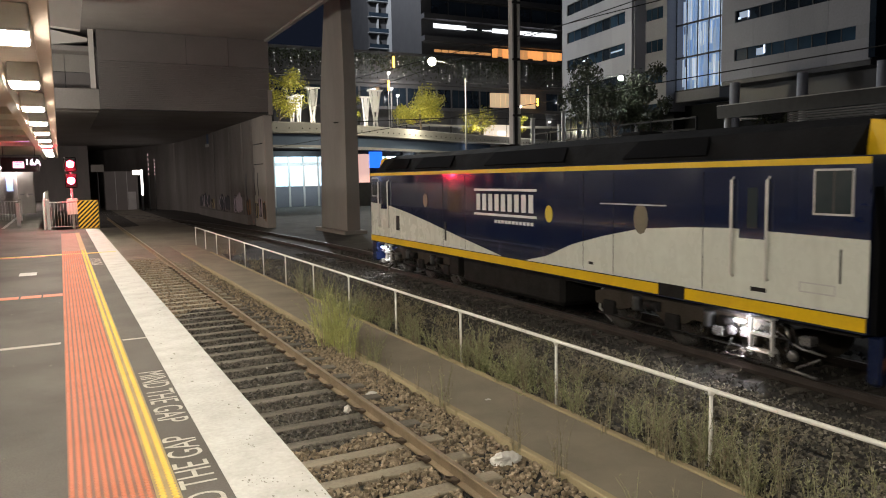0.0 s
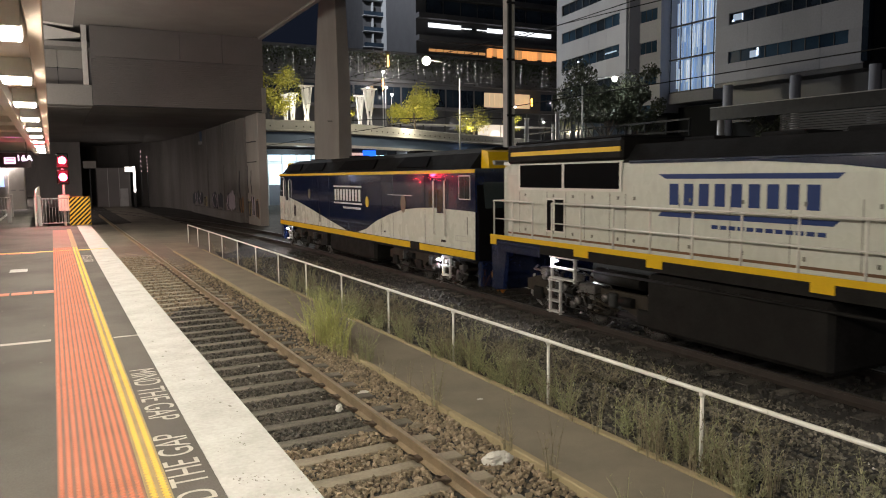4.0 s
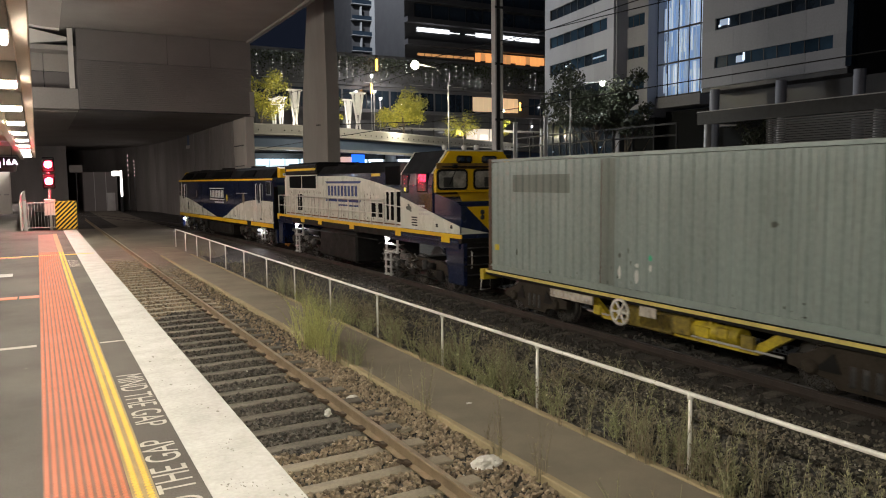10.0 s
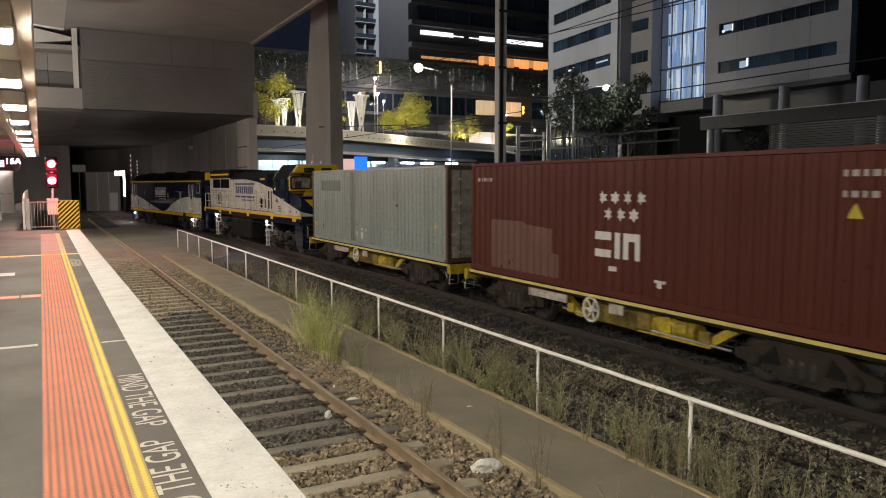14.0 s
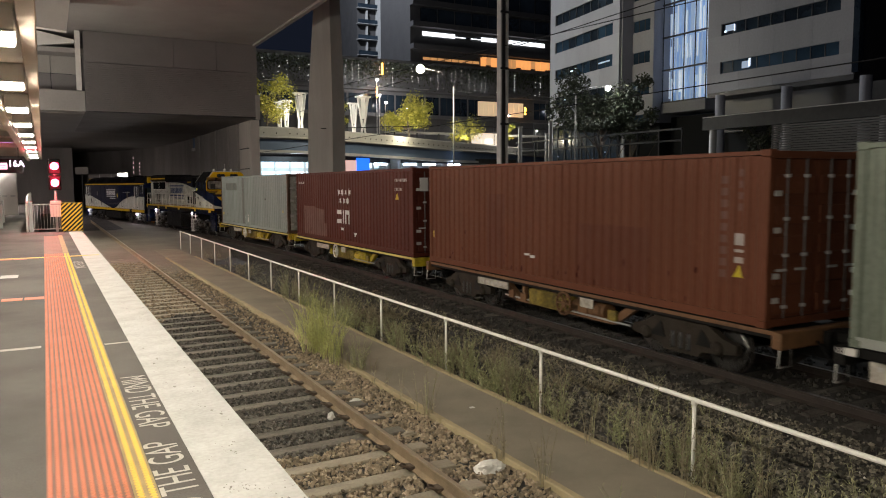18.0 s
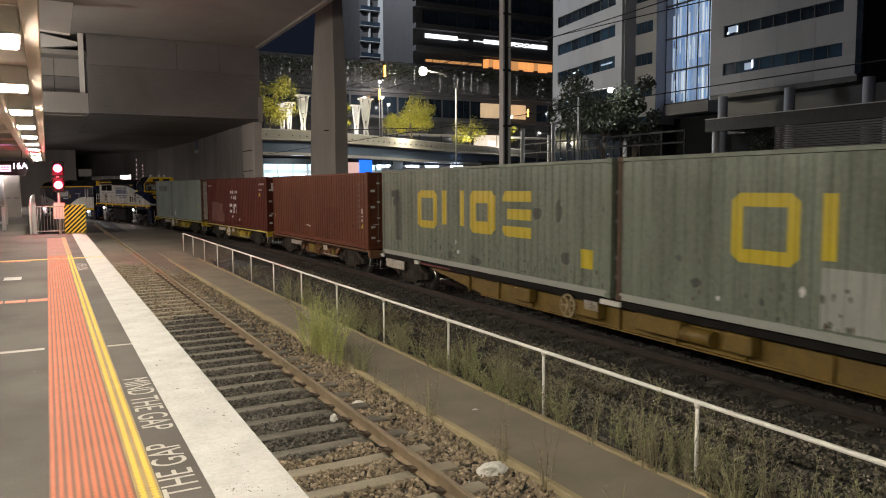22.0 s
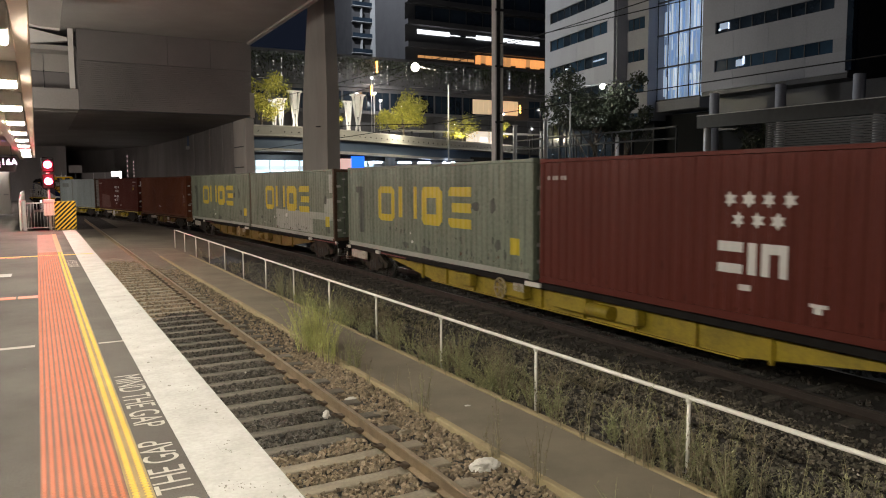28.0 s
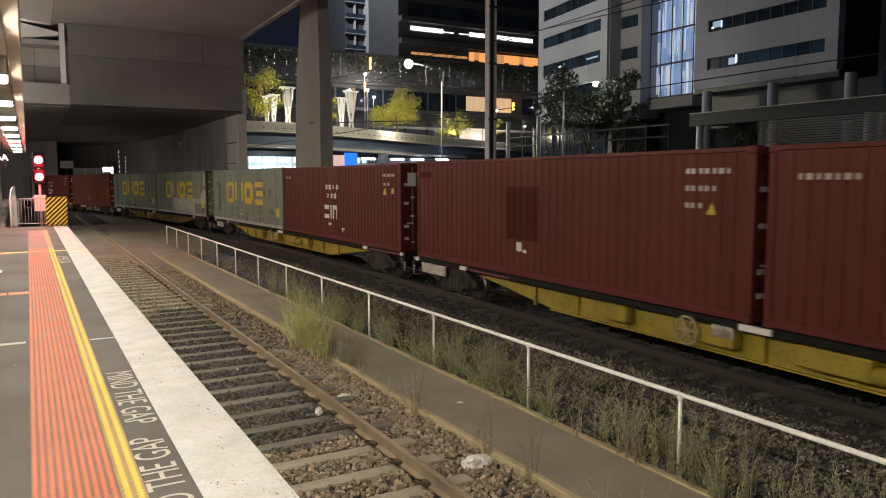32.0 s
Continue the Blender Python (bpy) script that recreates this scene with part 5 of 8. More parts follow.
lv = thing("louvre_screen", "grey horizontal louvre screen beside the railway", "screen", at=pose(40, 8.25, -.2))
for k in range(18):
    part("slat", boxes((0, .12, 0, 22.6, 3.2 + .145 * k, 3.305 + .145 * k)), LOUVRE_D, lv)
for y in (0.2, 7.5, 15, 22.4):
    part("post", boxes((.13, .3, y, y + .15, -1.5, 5.8)), STEEL_G, lv)
part("base_wall", boxes((.02, .3, 0, 22.6, -1.5, 3.2)), LOUVRE_D, lv)
tr_ = thing("footbridge", "dark steel footbridge truss before the atrium", "footbridge", at=pose(44, 43, 0))
for z in (4.0, 5.3, 6.2):
    part("chord", boxes((0, .16, -1, 22, z, z + .14)), STEEL_D, tr_)
for k in range(10):
    part("upright", boxes((0, .12, -1 + 2.45 * k, -.9 + 2.45 * k, 4.0, 6.3)), STEEL_D, tr_)
for y in (0, 10, 20):
    part("column", lathe(bmesh.new(), [(.22, -1.5), (.22, 4.0)], 10), STEEL_G, tr_, at=pose(.1, y, 0))
for x, y, z in ((36.2, 48.5, 7.0), (34.6, 50.5, 6.6), (46.6, 51.6, 7.9), (57.5, 78, 8.4)):
    c = thing("steel_post", "pale round steel post beside the road", "post", "steel posts", at=pose(x, y, 0))
    part("shaft", lathe(bmesh.new(), [(.2, -1.5), (.17, z)], 12), STEEL_G, c)
    part("cap", lathe(bmesh.new(), [(.22, z), (.22, z + .08)], 12), STEEL_G, c)

# the dark office with hanging gardens
gar = thing("garden_office", "dark office terraces with hanging plants and string lights", "office building", at=pose(0, 120, 0))
part("wall", boxes((18, 92, .8, 14, 7, 24)), TERRACE, gar)
part("upper_wall", boxes((59, 92, .9, 14, 24, 60)), FACADE_D, gar)
for z in (13.9, 18.4, 23.2):
    part("slab", boxes((18, 92, -.6, .8, z, z + .5)), TERRACE, gar)
for z in (26.2, 30.1, 33.9, 38, 42, 46):
    part("slab", boxes((59, 92, -.4, .9, z, z + .9)), FACADE_D, gar)
for k in range(24):
    x = 61.4 + k * 1.13
    part("window", boxes((x, x + 1.05, .7, .85, 28.75 if k not in (6, 7, 8, 9, 10, 14, 15) else 28.95, 29.5 if k not in (6, 7, 8, 9, 10) else 29.1)), ROOM_W if k not in (8, 14, 15) else GLASS_D, gar, "lit window")
for k in range(14):
    part("window", boxes((73.7 + k * 1.15, 74.75 + k * 1.15, .7, .85, 24.2 + .25 * (k % 3 == 1), 25.9)), ROOM_M if k in (1, 5, 6, 10) else ROOM_O, gar, "amber lit window")
for k in range(8):
    part("window", boxes((61.5 + k * 1.5, 62.8 + k * 1.5, .7, .85, 24.5, 24.95)), ROOM_M, gar, "dim amber window")
for k in range(9):
    part("window", boxes((73 + k * 1.15, 74.1 + k * 1.15, .6, .75, 14.9, 17.6)), ROOM_D, gar, "warm lit window")
for k in range(8):
    part("window", boxes((61 + k * 3.6, 64.3 + k * 3.6, .7, .85, 31.2, 33.6)), GLASS_D, gar)
    part("window", boxes((61 + k * 3.6, 64.3 + k * 3.6, .7, .85, 35, 37.8)), GLASS_D, gar)
for k in range(24):
    x = 20 + 3.0 * k
    w_ = part("window", boxes((x, x + 2.6, .72, .8, 14.6, 17.8)), GLASS_D, gar, "dark terrace glazing") if not 72 < x < 84 else None
    if w_:
        part("frame", boxes((x + 1.27, x + 1.33, .66, .72, 14.6, 17.8)), STEEL_D, w_)
    part("pier", boxes((x + 2.65, x + 2.95, .5, .8, 7.4, 13.9)), TERRACE, gar)
    if k % 3 == 1:
        part("railing", boxes((x, x + 2.9, -.58, -.54, 18.95, 19.0)), STEEL_G, gar)
for x, z in ((47.5, 12.2), (56.2, 12.0), (58.0, 15.6), (66.4, 11.2), (69.0, 12.6), (78.2, 11.5), (86.5, 12.4), (88.5, 16.2), (44.2, 11.8)):
    part("wall_lamp", boxes((x - .12, x + .12, .3, .5, z - .1, z + .1), bevel=.03), STREET_D, gar, "small white wall lamp")
rng = random.Random(21)
vs, fs = [], []
for _ in range(9000):
    x, z = rng.uniform(20, 91), 23.2 - abs(rng.gauss(0, 1.7))
    p = Vector((x, -.5 - rng.random() * .8, max(z, 18.6)))
    u, w = Vector((rng.gauss(0, 1), rng.gauss(0, 1), rng.gauss(0, 1))).normalized(), Vector((rng.gauss(0, 1), rng.gauss(0, 1), rng.gauss(0, 1))).normalized()
    b = len(vs)
    vs += [tuple(p - u * .25), tuple(p + w * .2), tuple(p + u * .25)]
    fs.append((b, b + 1, b + 2))
me = bpy.data.meshes.new("terrace_foliage")
me.from_pydata(vs, [], fs)
me.materials.append(LEAF_D)
tagged(part("terrace_foliage", me, None, gar, "dark plants hanging over the terrace edge"), kind="stuff")
bm = bmesh.new()
for k in range(46):
    x = 31.5 + k * 1.27 + rng.uniform(-.3, .3)
    if rng.random() < .25:
        continue
    z = 22.6 - rng.random() * .6
    while z > 19.0:
        if rng.random() < .7:
            bmesh.ops.create_icosphere(bm, subdivisions=1, radius=rng.uniform(.025, .05), matrix=Matrix.Translation((x + rng.uniform(-.12, .12), -1.5, z)))
        z -= rng.uniform(.3, .6)
tagged(part("string_lights", bm, FAIRY, gar, "hanging strings of tiny white lights"), kind="stuff")
for x, z0, z1 in ((52.3, 20.9, 22.8), (51.25, 17.0, 18.6), (82.2, 15.2, 16.6)):
    part("amber_light", boxes((x - .12, x + .12, -1.8, -1.6, z0, z1)), AMBER, gar, "glowing amber light bar")
kiosk = thing("lit_kiosk", "bright cream kiosk with a lit window on the viaduct", "kiosk", at=pose(58.6, 95.5, 6.93))
# The walls emit: the kiosk's lighting is put into their material.
part("body", boxes((-.2, 3.9, 0, 3, 0, 2.7)), glow("lit_cream_wall", (1.0, .86, .70), .34), kiosk)
part("window", boxes((.5, 1.7, -.05, -.01, 1.2, 1.8)), ROOM_W, kiosk)
part("roof", boxes((-.5, 4.3, -.5, 3.3, 2.7, 2.9)), STEEL_D, kiosk)
for k in range(4):
    part("mullion", boxes((2.0 + .6 * k, 2.08 + .6 * k, -.06, -.005, 0, 2.7)), FACADE, kiosk)
shel = thing("tram_shelter", "long low dark shelter roof on the viaduct", "shelter", at=pose(50, 96.5, 6.93))
part("roof", boxes((-6, 22, 0, 2.5, 2.5, 2.7)), STEEL_G, shel)
for k in range(8):
    part("post", boxes((-5.5 + 3.6 * k, -5.35 + 3.6 * k, .2, .35, 0, 2.5)), STEEL_D, shel)
tow = thing("grey_tower", "tall plain grey tower with balconies along one edge", "tower", at=pose(0, 150, 0))
part("shaft", boxes((65.5, 74, 0, 12, -1.5, 75)), TOWER, tow)
part("dark_side", boxes((61.2, 65.45, 1.5, 12, -1.5, 75)), FACADE_D, tow)
for k in range(16):
    b_ = part("balcony", boxes((61.0, 65.48, .3, 1.5, 20 + 3.3 * k, 20.12 + 3.3 * k)), TOWER, tow)
    part("balustrade", boxes((61.0, 65.48, .3, .36, 20.12 + 3.3 * k, 20.95 + 3.3 * k)), GLASS_D, b_)
    part("screen", boxes((63.1, 63.2, .35, 1.5, 20.12 + 3.3 * k, 22.9 + 3.3 * k)), TOWER, b_)
part("light_slot", boxes((69.9, 70.15, -.05, -.005, 37, 39.6)), ROOM_W, tow, "thin lit slot")

# ---- the train ----
NAVY = surf("navy_paint", (0.0085, 0.0148, 0.047), (0.006, 0.0095, 0.024), rough=0.1, grain=2.6, stain=0.8, mix=0.4, bump=0.05, dist=0.012, spec=0.5, coat=.5)
LOCO_W = surf("loco_grey_white", (0.66, 0.675, 0.60), (0.36, 0.355, 0.305), rough=0.3, grain=3, stain=1.5, mix=0.62, bump=0.0, streak=9, coat=.3)
LOCO_Y = surf("loco_yellow", (0.70, 0.44, 0.006), (0.46, 0.27, 0.01), spec=.25, rough=0.45, grain=20, stain=1.2, mix=0.5, bump=0.02)
ROOF_M = surf("sooty_roof", (0.016, 0.016, 0.017), (0.008, 0.008, 0.008), rough=0.85, grain=20, stain=1.2, mix=0.8, bump=0.08, spec=0.04)
BOGIE = surf("dusty_bogie_steel", (0.042, 0.034, 0.025), (0.014, 0.012, 0.010), rough=0.7, grain=25, stain=2.5, mix=0.8, bump=0.2, spec=0.15)
UNDER = surf("grimy_underframe", (0.0125, 0.0115, 0.0105), (0.006, 0.0055, 0.005), rough=0.75, grain=25, stain=2.5, mix=0.8, bump=0.2, spec=0.15)
WHEEL_M = surf("worn_wheel_steel", (0.07, 0.06, 0.052), (0.03, 0.027, 0.024), rough=0.5, metal=0.4, grain=30, stain=3, mix=0.7, bump=0.1)
TREAD = surf("bright_tread", (0.22, 0.21, 0.20), (0.10, 0.095, 0.09), rough=0.3, metal=0.9, grain=40, stain=3, mix=0.5, bump=0.02)
CAB_GLASS = surf("cab_glass", (0.02, 0.03, 0.035), (0.04, 0.05, 0.05), rough=0.06, grain=4, stain=1.0, mix=0.5, bump=0.0, spec=0.9)
LOGO_W = surf("white_logo_paint", (0.66, 0.66, 0.64), (0.5, 0.5, 0.48), rough=0.4, grain=20, stain=1.5, mix=0.4, bump=0.0)
FADED = surf("faded_white_writing", (0.42, 0.38, 0.36), (0.28, 0.24, 0.22), rough=0.5, grain=20, stain=3, mix=0.6, bump=0.0)
PATCH_G = surf("brow_shade_yellow", (0.26, 0.14, 0.02), (0.05, 0.03, 0.012), rough=0.7, grain=9, stain=3, mix=1.0, bump=0.0)
SEAM = surf("grey_door_seam", (0.22, 0.215, 0.18), (0.10, 0.095, 0.08), rough=0.7, grain=14, stain=5, mix=0.8, bump=0.0)
HATCH = surf("black_hatch_paint", (0.005, 0.005, 0.006), (0.009, 0.009, 0.009), rough=0.9, grain=20, stain=1.2, mix=0.7, bump=0.05, spec=0.03)
BRASS = surf("dull_brass", (0.16, 0.135, 0.09), (0.10, 0.085, 0.06), rough=0.4, metal=0.3, grain=20, stain=2, mix=0.6, bump=0.02)
GEAR = surf("greasy_gear_steel", (0.26, 0.25, 0.245), (0.045, 0.042, 0.038), rough=0.32, metal=0.5, grain=22, stain=3, mix=1.0, bump=0.15)
LOGO_N = surf("navy_logo_paint", (0.026, 0.05, 0.17), (0.02, 0.035, 0.10), spec=0.15, rough=0.5, grain=20, stain=1.5, mix=0.4, bump=0.0)
STEP_L = glow("step_lamp_glow", (0.95, 0.93, 1.0), 430)
STEP_W = surf("white_step_paint", (0.66, 0.65, 0.64), (0.34, 0.33, 0.32), rough=0.4, grain=20, stain=2, mix=0.4, bump=0.02)
CAB_LIT = glow("cab_lamp_glow", (0.8, 0.75, 0.12), 0.6)
# Pale blotches stand for reflections and the lit interior in the windscreens.
CAB_HAZE = surf("windscreen_reflection", (0.42, 0.40, 0.36), (0.03, 0.03, 0.03), rough=0.15, grain=3, stain=3.2, mix=1.0, bump=0.0, spec=0.8)
C_GREY = surf("grey_container_paint", (0.265, 0.322, 0.302), (0.128, 0.154, 0.142), rough=0.5, grain=10, stain=0.7, mix=0.75, bump=0.04, streak=6)
C_BROWN = surf("maroon_container_paint", (0.092, 0.021, 0.0125), (0.054, 0.0135, 0.0085), rough=0.6, spec=.2, grain=10, stain=0.6, mix=0.6, bump=0.04, streak=6)
C_RUST = surf("red_brown_container_paint", (0.142, 0.047, 0.022), (0.078, 0.026, 0.0135), rough=0.62, spec=.2, grain=10, stain=0.5, mix=0.6, bump=0.04, streak=6)
C_RED = surf("dull_red_container_paint", (0.100, 0.0185, 0.0115), (0.058, 0.012, 0.0085), rough=0.6, spec=.2, grain=10, stain=0.6, mix=0.5, bump=0.04, streak=6)
C_GREEN = surf("grey_green_container_paint", (0.195, 0.228, 0.172), (0.062, 0.072, 0.052), rough=0.6, grain=10, stain=1.3, mix=0.8, bump=0.04, streak=6)
# Scuffed door paint, made paler to carry the light on that end.
PATCH_W = surf("scuffed_lit_door", (0.52, 0.52, 0.46), (0.20, 0.20, 0.17), rough=0.35, metal=.15, grain=6, stain=3, mix=0.9, bump=0.1)
PATCH_L = surf("touched_up_and_lit_grey", (0.35, 0.365, 0.325), (0.22, 0.23, 0.20), rough=0.5, grain=10, stain=1.0, mix=0.5, bump=0.02)
PATCH_D = surf("dark_scraped_paint", (0.09, 0.10, 0.085), (0.05, 0.055, 0.045), rough=0.7, grain=14, stain=3.0, mix=0.8, bump=0.05)
PATCH_B = surf("pale_red_patch", (0.135, 0.056, 0.040), (0.095, 0.04, 0.028), rough=0.6, grain=14, stain=1.5, mix=0.6, bump=0.02)
PATCH_R = surf("dark_red_patch", (0.062, 0.012, 0.009), (0.040, 0.009, 0.007), spec=0.1, rough=0.7, grain=14, stain=1.5, mix=0.5, bump=0.02)
LOGO_Y = surf("yellow_logo_paint", (0.54, 0.42, 0.015), (0.36, 0.27, 0.02), rough=0.45, grain=12, stain=1.5, mix=0.4, bump=0.0)
RUST = surf("rusty_edge", (0.105, 0.058, 0.034), (0.05, 0.03, 0.02), rough=0.8, grain=16, stain=2, mix=0.9, bump=0.1)
HINGE = surf("pale_hinge_steel", (0.62, 0.60, 0.57), (0.35, 0.33, 0.31), rough=0.4, metal=0.2, grain=30, stain=3, mix=0.6, bump=0.03)
LOCKROD = surf("dirty_galvanised_rod", (0.20, 0.19, 0.18), (0.10, 0.095, 0.09), rough=0.55, metal=0.2, grain=30, stain=2, mix=0.7, bump=0.05)
W_YEL = surf("wagon_yellow", (0.62, 0.48, 0.015), (0.14, 0.10, 0.02), rough=0.55, grain=14, stain=3.2, mix=1.0, bump=0.05)
W_EDGE = surf("rubbed_yellow_edge", (0.74, 0.62, 0.16), (0.42, 0.35, 0.12), rough=0.6, grain=14, stain=3, mix=0.9, bump=0.05)
W_BRN = surf("wagon_rust_brown", (0.20, 0.095, 0.035), (0.07, 0.04, 0.022), rough=0.7, grain=16, stain=1.6, mix=0.8, bump=0.08)
W_GRIME = surf("grimy_yellow_steel", (0.30, 0.22, 0.02), (0.035, 0.027, 0.014), rough=0.7, grain=14, stain=4, mix=1.0, bump=0.1)
W_PINK = surf("faded_red_strip", (0.20, 0.05, 0.045), (0.12, 0.03, 0.03), rough=0.6, grain=14, stain=2, mix=0.8, bump=0.02)
GRUBBY = surf("grubby_white_board", (0.62, 0.58, 0.50), (0.16, 0.13, 0.10), rough=0.6, grain=9, stain=4, mix=1.0, bump=0.02)
W_OLV = surf("wagon_dirty_yellow", (0.36, 0.265, 0.012), (0.11, 0.08, 0.014), rough=0.6, grain=16, stain=1.6, mix=0.85, bump=0.06)
W_OCH = surf("wagon_ochre", (0.20, 0.125, 0.018), (0.075, 0.048, 0.014), rough=0.6, grain=16, stain=1.6, mix=0.8, bump=0.06)

MOVING = []      # things with the places of their ends behind the nose
SPINNING = []    # wheelsets: object, radius, place in the vehicle


def wheelset_mesh(r):
    bm = bmesh.new()
    tube(bm, [(-.95, 0, 0), (.95, 0, 0)], .075, 10)
    for s in (-1, 1):
        lathe(bm, [(.09, s * .74), (r * .72, s * .755), (r * .80, s * .74), (r + .03, s * .735), (r + .03, s * .765)][::1], 28, axis="x")
        lathe(bm, [(r * .82, s * .765), (r, s * .77), (r * .985, s * .865), (r * .84, s * .87)], 28, axis="x", mi=1)
        lathe(bm, [(.12, s * .76), (r * .5, s * .80), (r * .82, s * .845), (r * .80, s * .76)], 28, axis="x")
        for k in range(6):
            a = k * math.pi / 3
            tube(bm, [(s * .81, .17 * math.cos(a), .17 * math.sin(a)), (s * .845, .17 * math.cos(a), .17 * math.sin(a))], .02, 6)
    return mesh_of("wheelset", bm, [WHEEL_M, TREAD])


WAGON_WS, LOCO_WS = wheelset_mesh(.44), wheelset_mesh(.49)


def wheelset(parent, y, r):
    """Wheels stay with their vehicle and roll along the rails."""
    w = part("wheelset", WAGON_WS if r < .47 else LOCO_WS, None, parent, at=pose(0, y, r), label="steel wheels on an axle")
    SPINNING.append((w, r, y))
    return w


def wagon_bogie(v, yc):
    """A three-piece freight bogie with its side frames, springs and wheels."""
    for s in (-1, 1):
        x0, x1 = sorted((s * .98, s * 1.12))
        bm = bmesh.new()
        prism(bm, [(-1.28, .40), (-1.28, .56), (-1.0, .62), (-.55, .86), (.55, .86), (1.0, .62), (1.28, .56), (1.28, .40), (1.0, .36), (.52, .30), (.42, .20), (-.42, .20), (-.52, .30), (-1.0, .36)], "x", x0, x1)
        f = part("side_frame", bm, BOGIE, v, at=pose(0, yc, 0))
        # Black plates stand for the dark openings through the side frame.
        for y in (-.60, .60):
            bm = bmesh.new()
            prism(bm, [(y - .22, .42), (y + .22, .42), (y + .1 * (1 if y < 0 else -1), .72)], "x", x0 - .012 * (s < 0), x1 + .012 * (s > 0))
            part("window", bm, BLACK_P, f)
        for y in (-.875, .875):
            part("axle_box", lathe(bmesh.new(), [(.13, s * .95), (.13, s * 1.15), (.08, s * 1.19)], 12, (0, y, .44), "x"), BOGIE, f)
        for y in (-.2, 0, .2):
            part("spring", lathe(bmesh.new(), [(.075, .27), (.085, .31), (.075, .35), (.085, .39), (.075, .43), (.085, .47), (.075, .51), (.075, .58)], 10, (s * 1.06, y, 0)), STEEL_D, f)
    part("bolster", boxes((-1.1, 1.1, yc - .2, yc + .2, .55, .78)), UNDER, v)
    for y in (-.875, .875):
        wheelset(v, yc + y, .44)


def flat_wagon(name, label, a, b, mat, edge, style):
    """A container flat wagon between a and b metres behind the nose. style 'truss' has a light framed belly, 'belly' a deep girder."""
    L = b - a
    v = thing(name, label, "container wagon", "container wagons")
    MOVING.append((v, a, b))
    h = L / 2
    for s in (-1, 1):
        x0, x1 = sorted((s * 1.10, s * 1.22))
        part("side_sill", boxes((x0, x1, -h + .35, h - .35, .84, .975), bevel=.01), UNDER, v)
        x0, x1 = sorted((s * 1.221, s * 1.232))
        part("edge_strip", boxes((x0, x1, -h + .4, h - .4, .905, .972)), (W_BRN if mat is W_BRN else W_EDGE) if style == "truss" else UNDER, v, "bright strip along the deck edge")
        if style != "truss":
            for ya, yb in ((h - 5.6, h - 3.6), (-h + .6, -h + 3.2)):
                part("red_strip", boxes((x0, x1, ya, yb, .875, .925)), W_PINK, v, "faded red strip")
    part("centre_sill", boxes((-.28, .28, -h + .2, h - .2, .48, .93)), UNDER, v)
    for y in () if style == "truss" else (h - .5, h - 3.4, .15, -.15, -h + 3.4, -h + .5):
        part("twistlock", boxes((-1.3, -1.235, y - .16, y + .16, .86, .97), bevel=.01), OFFWHITE, v, "pale twistlock bracket")
    for k in range(int(L / 1.5)):
        y = -h + .7 + k * 1.5
        part("cross_bearer", boxes((-1.1, 1.1, y - .06, y + .06, .80, .93)), UNDER, v)
    for e in (-1, 1):
        y0, y1 = sorted((e * (h - .32), e * (h - .5)))
        part("headstock", boxes((-1.3, 1.3, y0, y1, .70, .98), bevel=.015), mat if style == "truss" else UNDER, v)
        part("coupler", boxes((-.14, .14, *sorted((e * (h - .35), e * (h + .12))), .74, .94), bevel=.03), UNDER, v)
        part("air_hose", tube(bmesh.new(), [(-.45, e * (h - .3), .78), (-.45, e * (h - .12), .6), (-.4, e * (h + .02), .36)], .025, 6), BLACK_P, v)
        part("hand_grab", tube(bmesh.new(), [(-1.27, e * (h - .36), .72), (-1.3, e * (h - .36), .42), (-1.0, e * (h - .36), .42), (-1.0, e * (h - .36), .72)], .014, 6), OFFWHITE, v)
        wagon_bogie(v, e * (h - 2.6))
    inner = h - 4.45 if style == "truss" else h - 3.5
    rear = h - 3.75
    if style == "truss":
        for s in (-1, 1):
            x = s * 1.06
            bm = bmesh.new()
            prism(bm, [(inner, .84), (inner - .7, .40), (-rear + .7, .40), (-rear, .84), (-rear + .3, .84), (-rear + .85, .49), (inner - .85, .49), (inner - .3, .84)], "x", x - .06, x + .06)
            part("belly_frame", bm, mat, v)
            n = 7
            for k in range(n):
                y = -inner + 1.0 + (2 * inner - 2.0) * k / (n - 1)
                part("strut", boxes((x - .05, x + .05, y - .05, y + .05, .5, .84)), W_GRIME if k % 3 else mat, v)
        for y, w, lo in ((inner - 2.3, .9, .45), (.2, 1.3, .42), (-inner + 1.9, 1.0, .46)):
            part("equipment_box", boxes((-1.2, -.75, y - w / 2, y + w / 2, lo, .8), bevel=.03), W_GRIME, v)
        part("air_tank", tube(bmesh.new(), [(-1.0, -1.9, .62), (-1.0, -.7, .62)], .17, 12), mat, v)
        r, y = random.Random(7), inner - .55
        while y > -rear + .6:
            w, lo = r.uniform(.14, .42), r.uniform(.44, .62)
            part("bracket", boxes((-1.19, -1.121, y - w / 2, y + w / 2, lo, lo + r.uniform(.14, .24)), bevel=.012), mat if r.random() < .65 else W_GRIME, v)
            y -= w + r.uniform(.12, .45)
        part("brake_rod", tube(bmesh.new(), [(-1.13, inner - .2, .50), (-1.13, -rear + .2, .47)], .022, 6), STEEL_G, v)
    else:
        for s in (-1, 1):
            x0, x1 = sorted((s * .82, s * .98))
            bm = bmesh.new()
            deep = .34
            prism(bm, [(inner + .5, .84), (inner * .62, deep), (-inner * .62, deep), (-inner - .5, .84)], "x", x0, x1)
            part("belly_girder", bm, mat, v, "deep tapered side girder")
            x0, x1 = sorted((s * .78, s * 1.04))
            part("girder_flange", boxes((x0, x1, -inner * .62, inner * .62, deep - .03, deep)), mat, v)
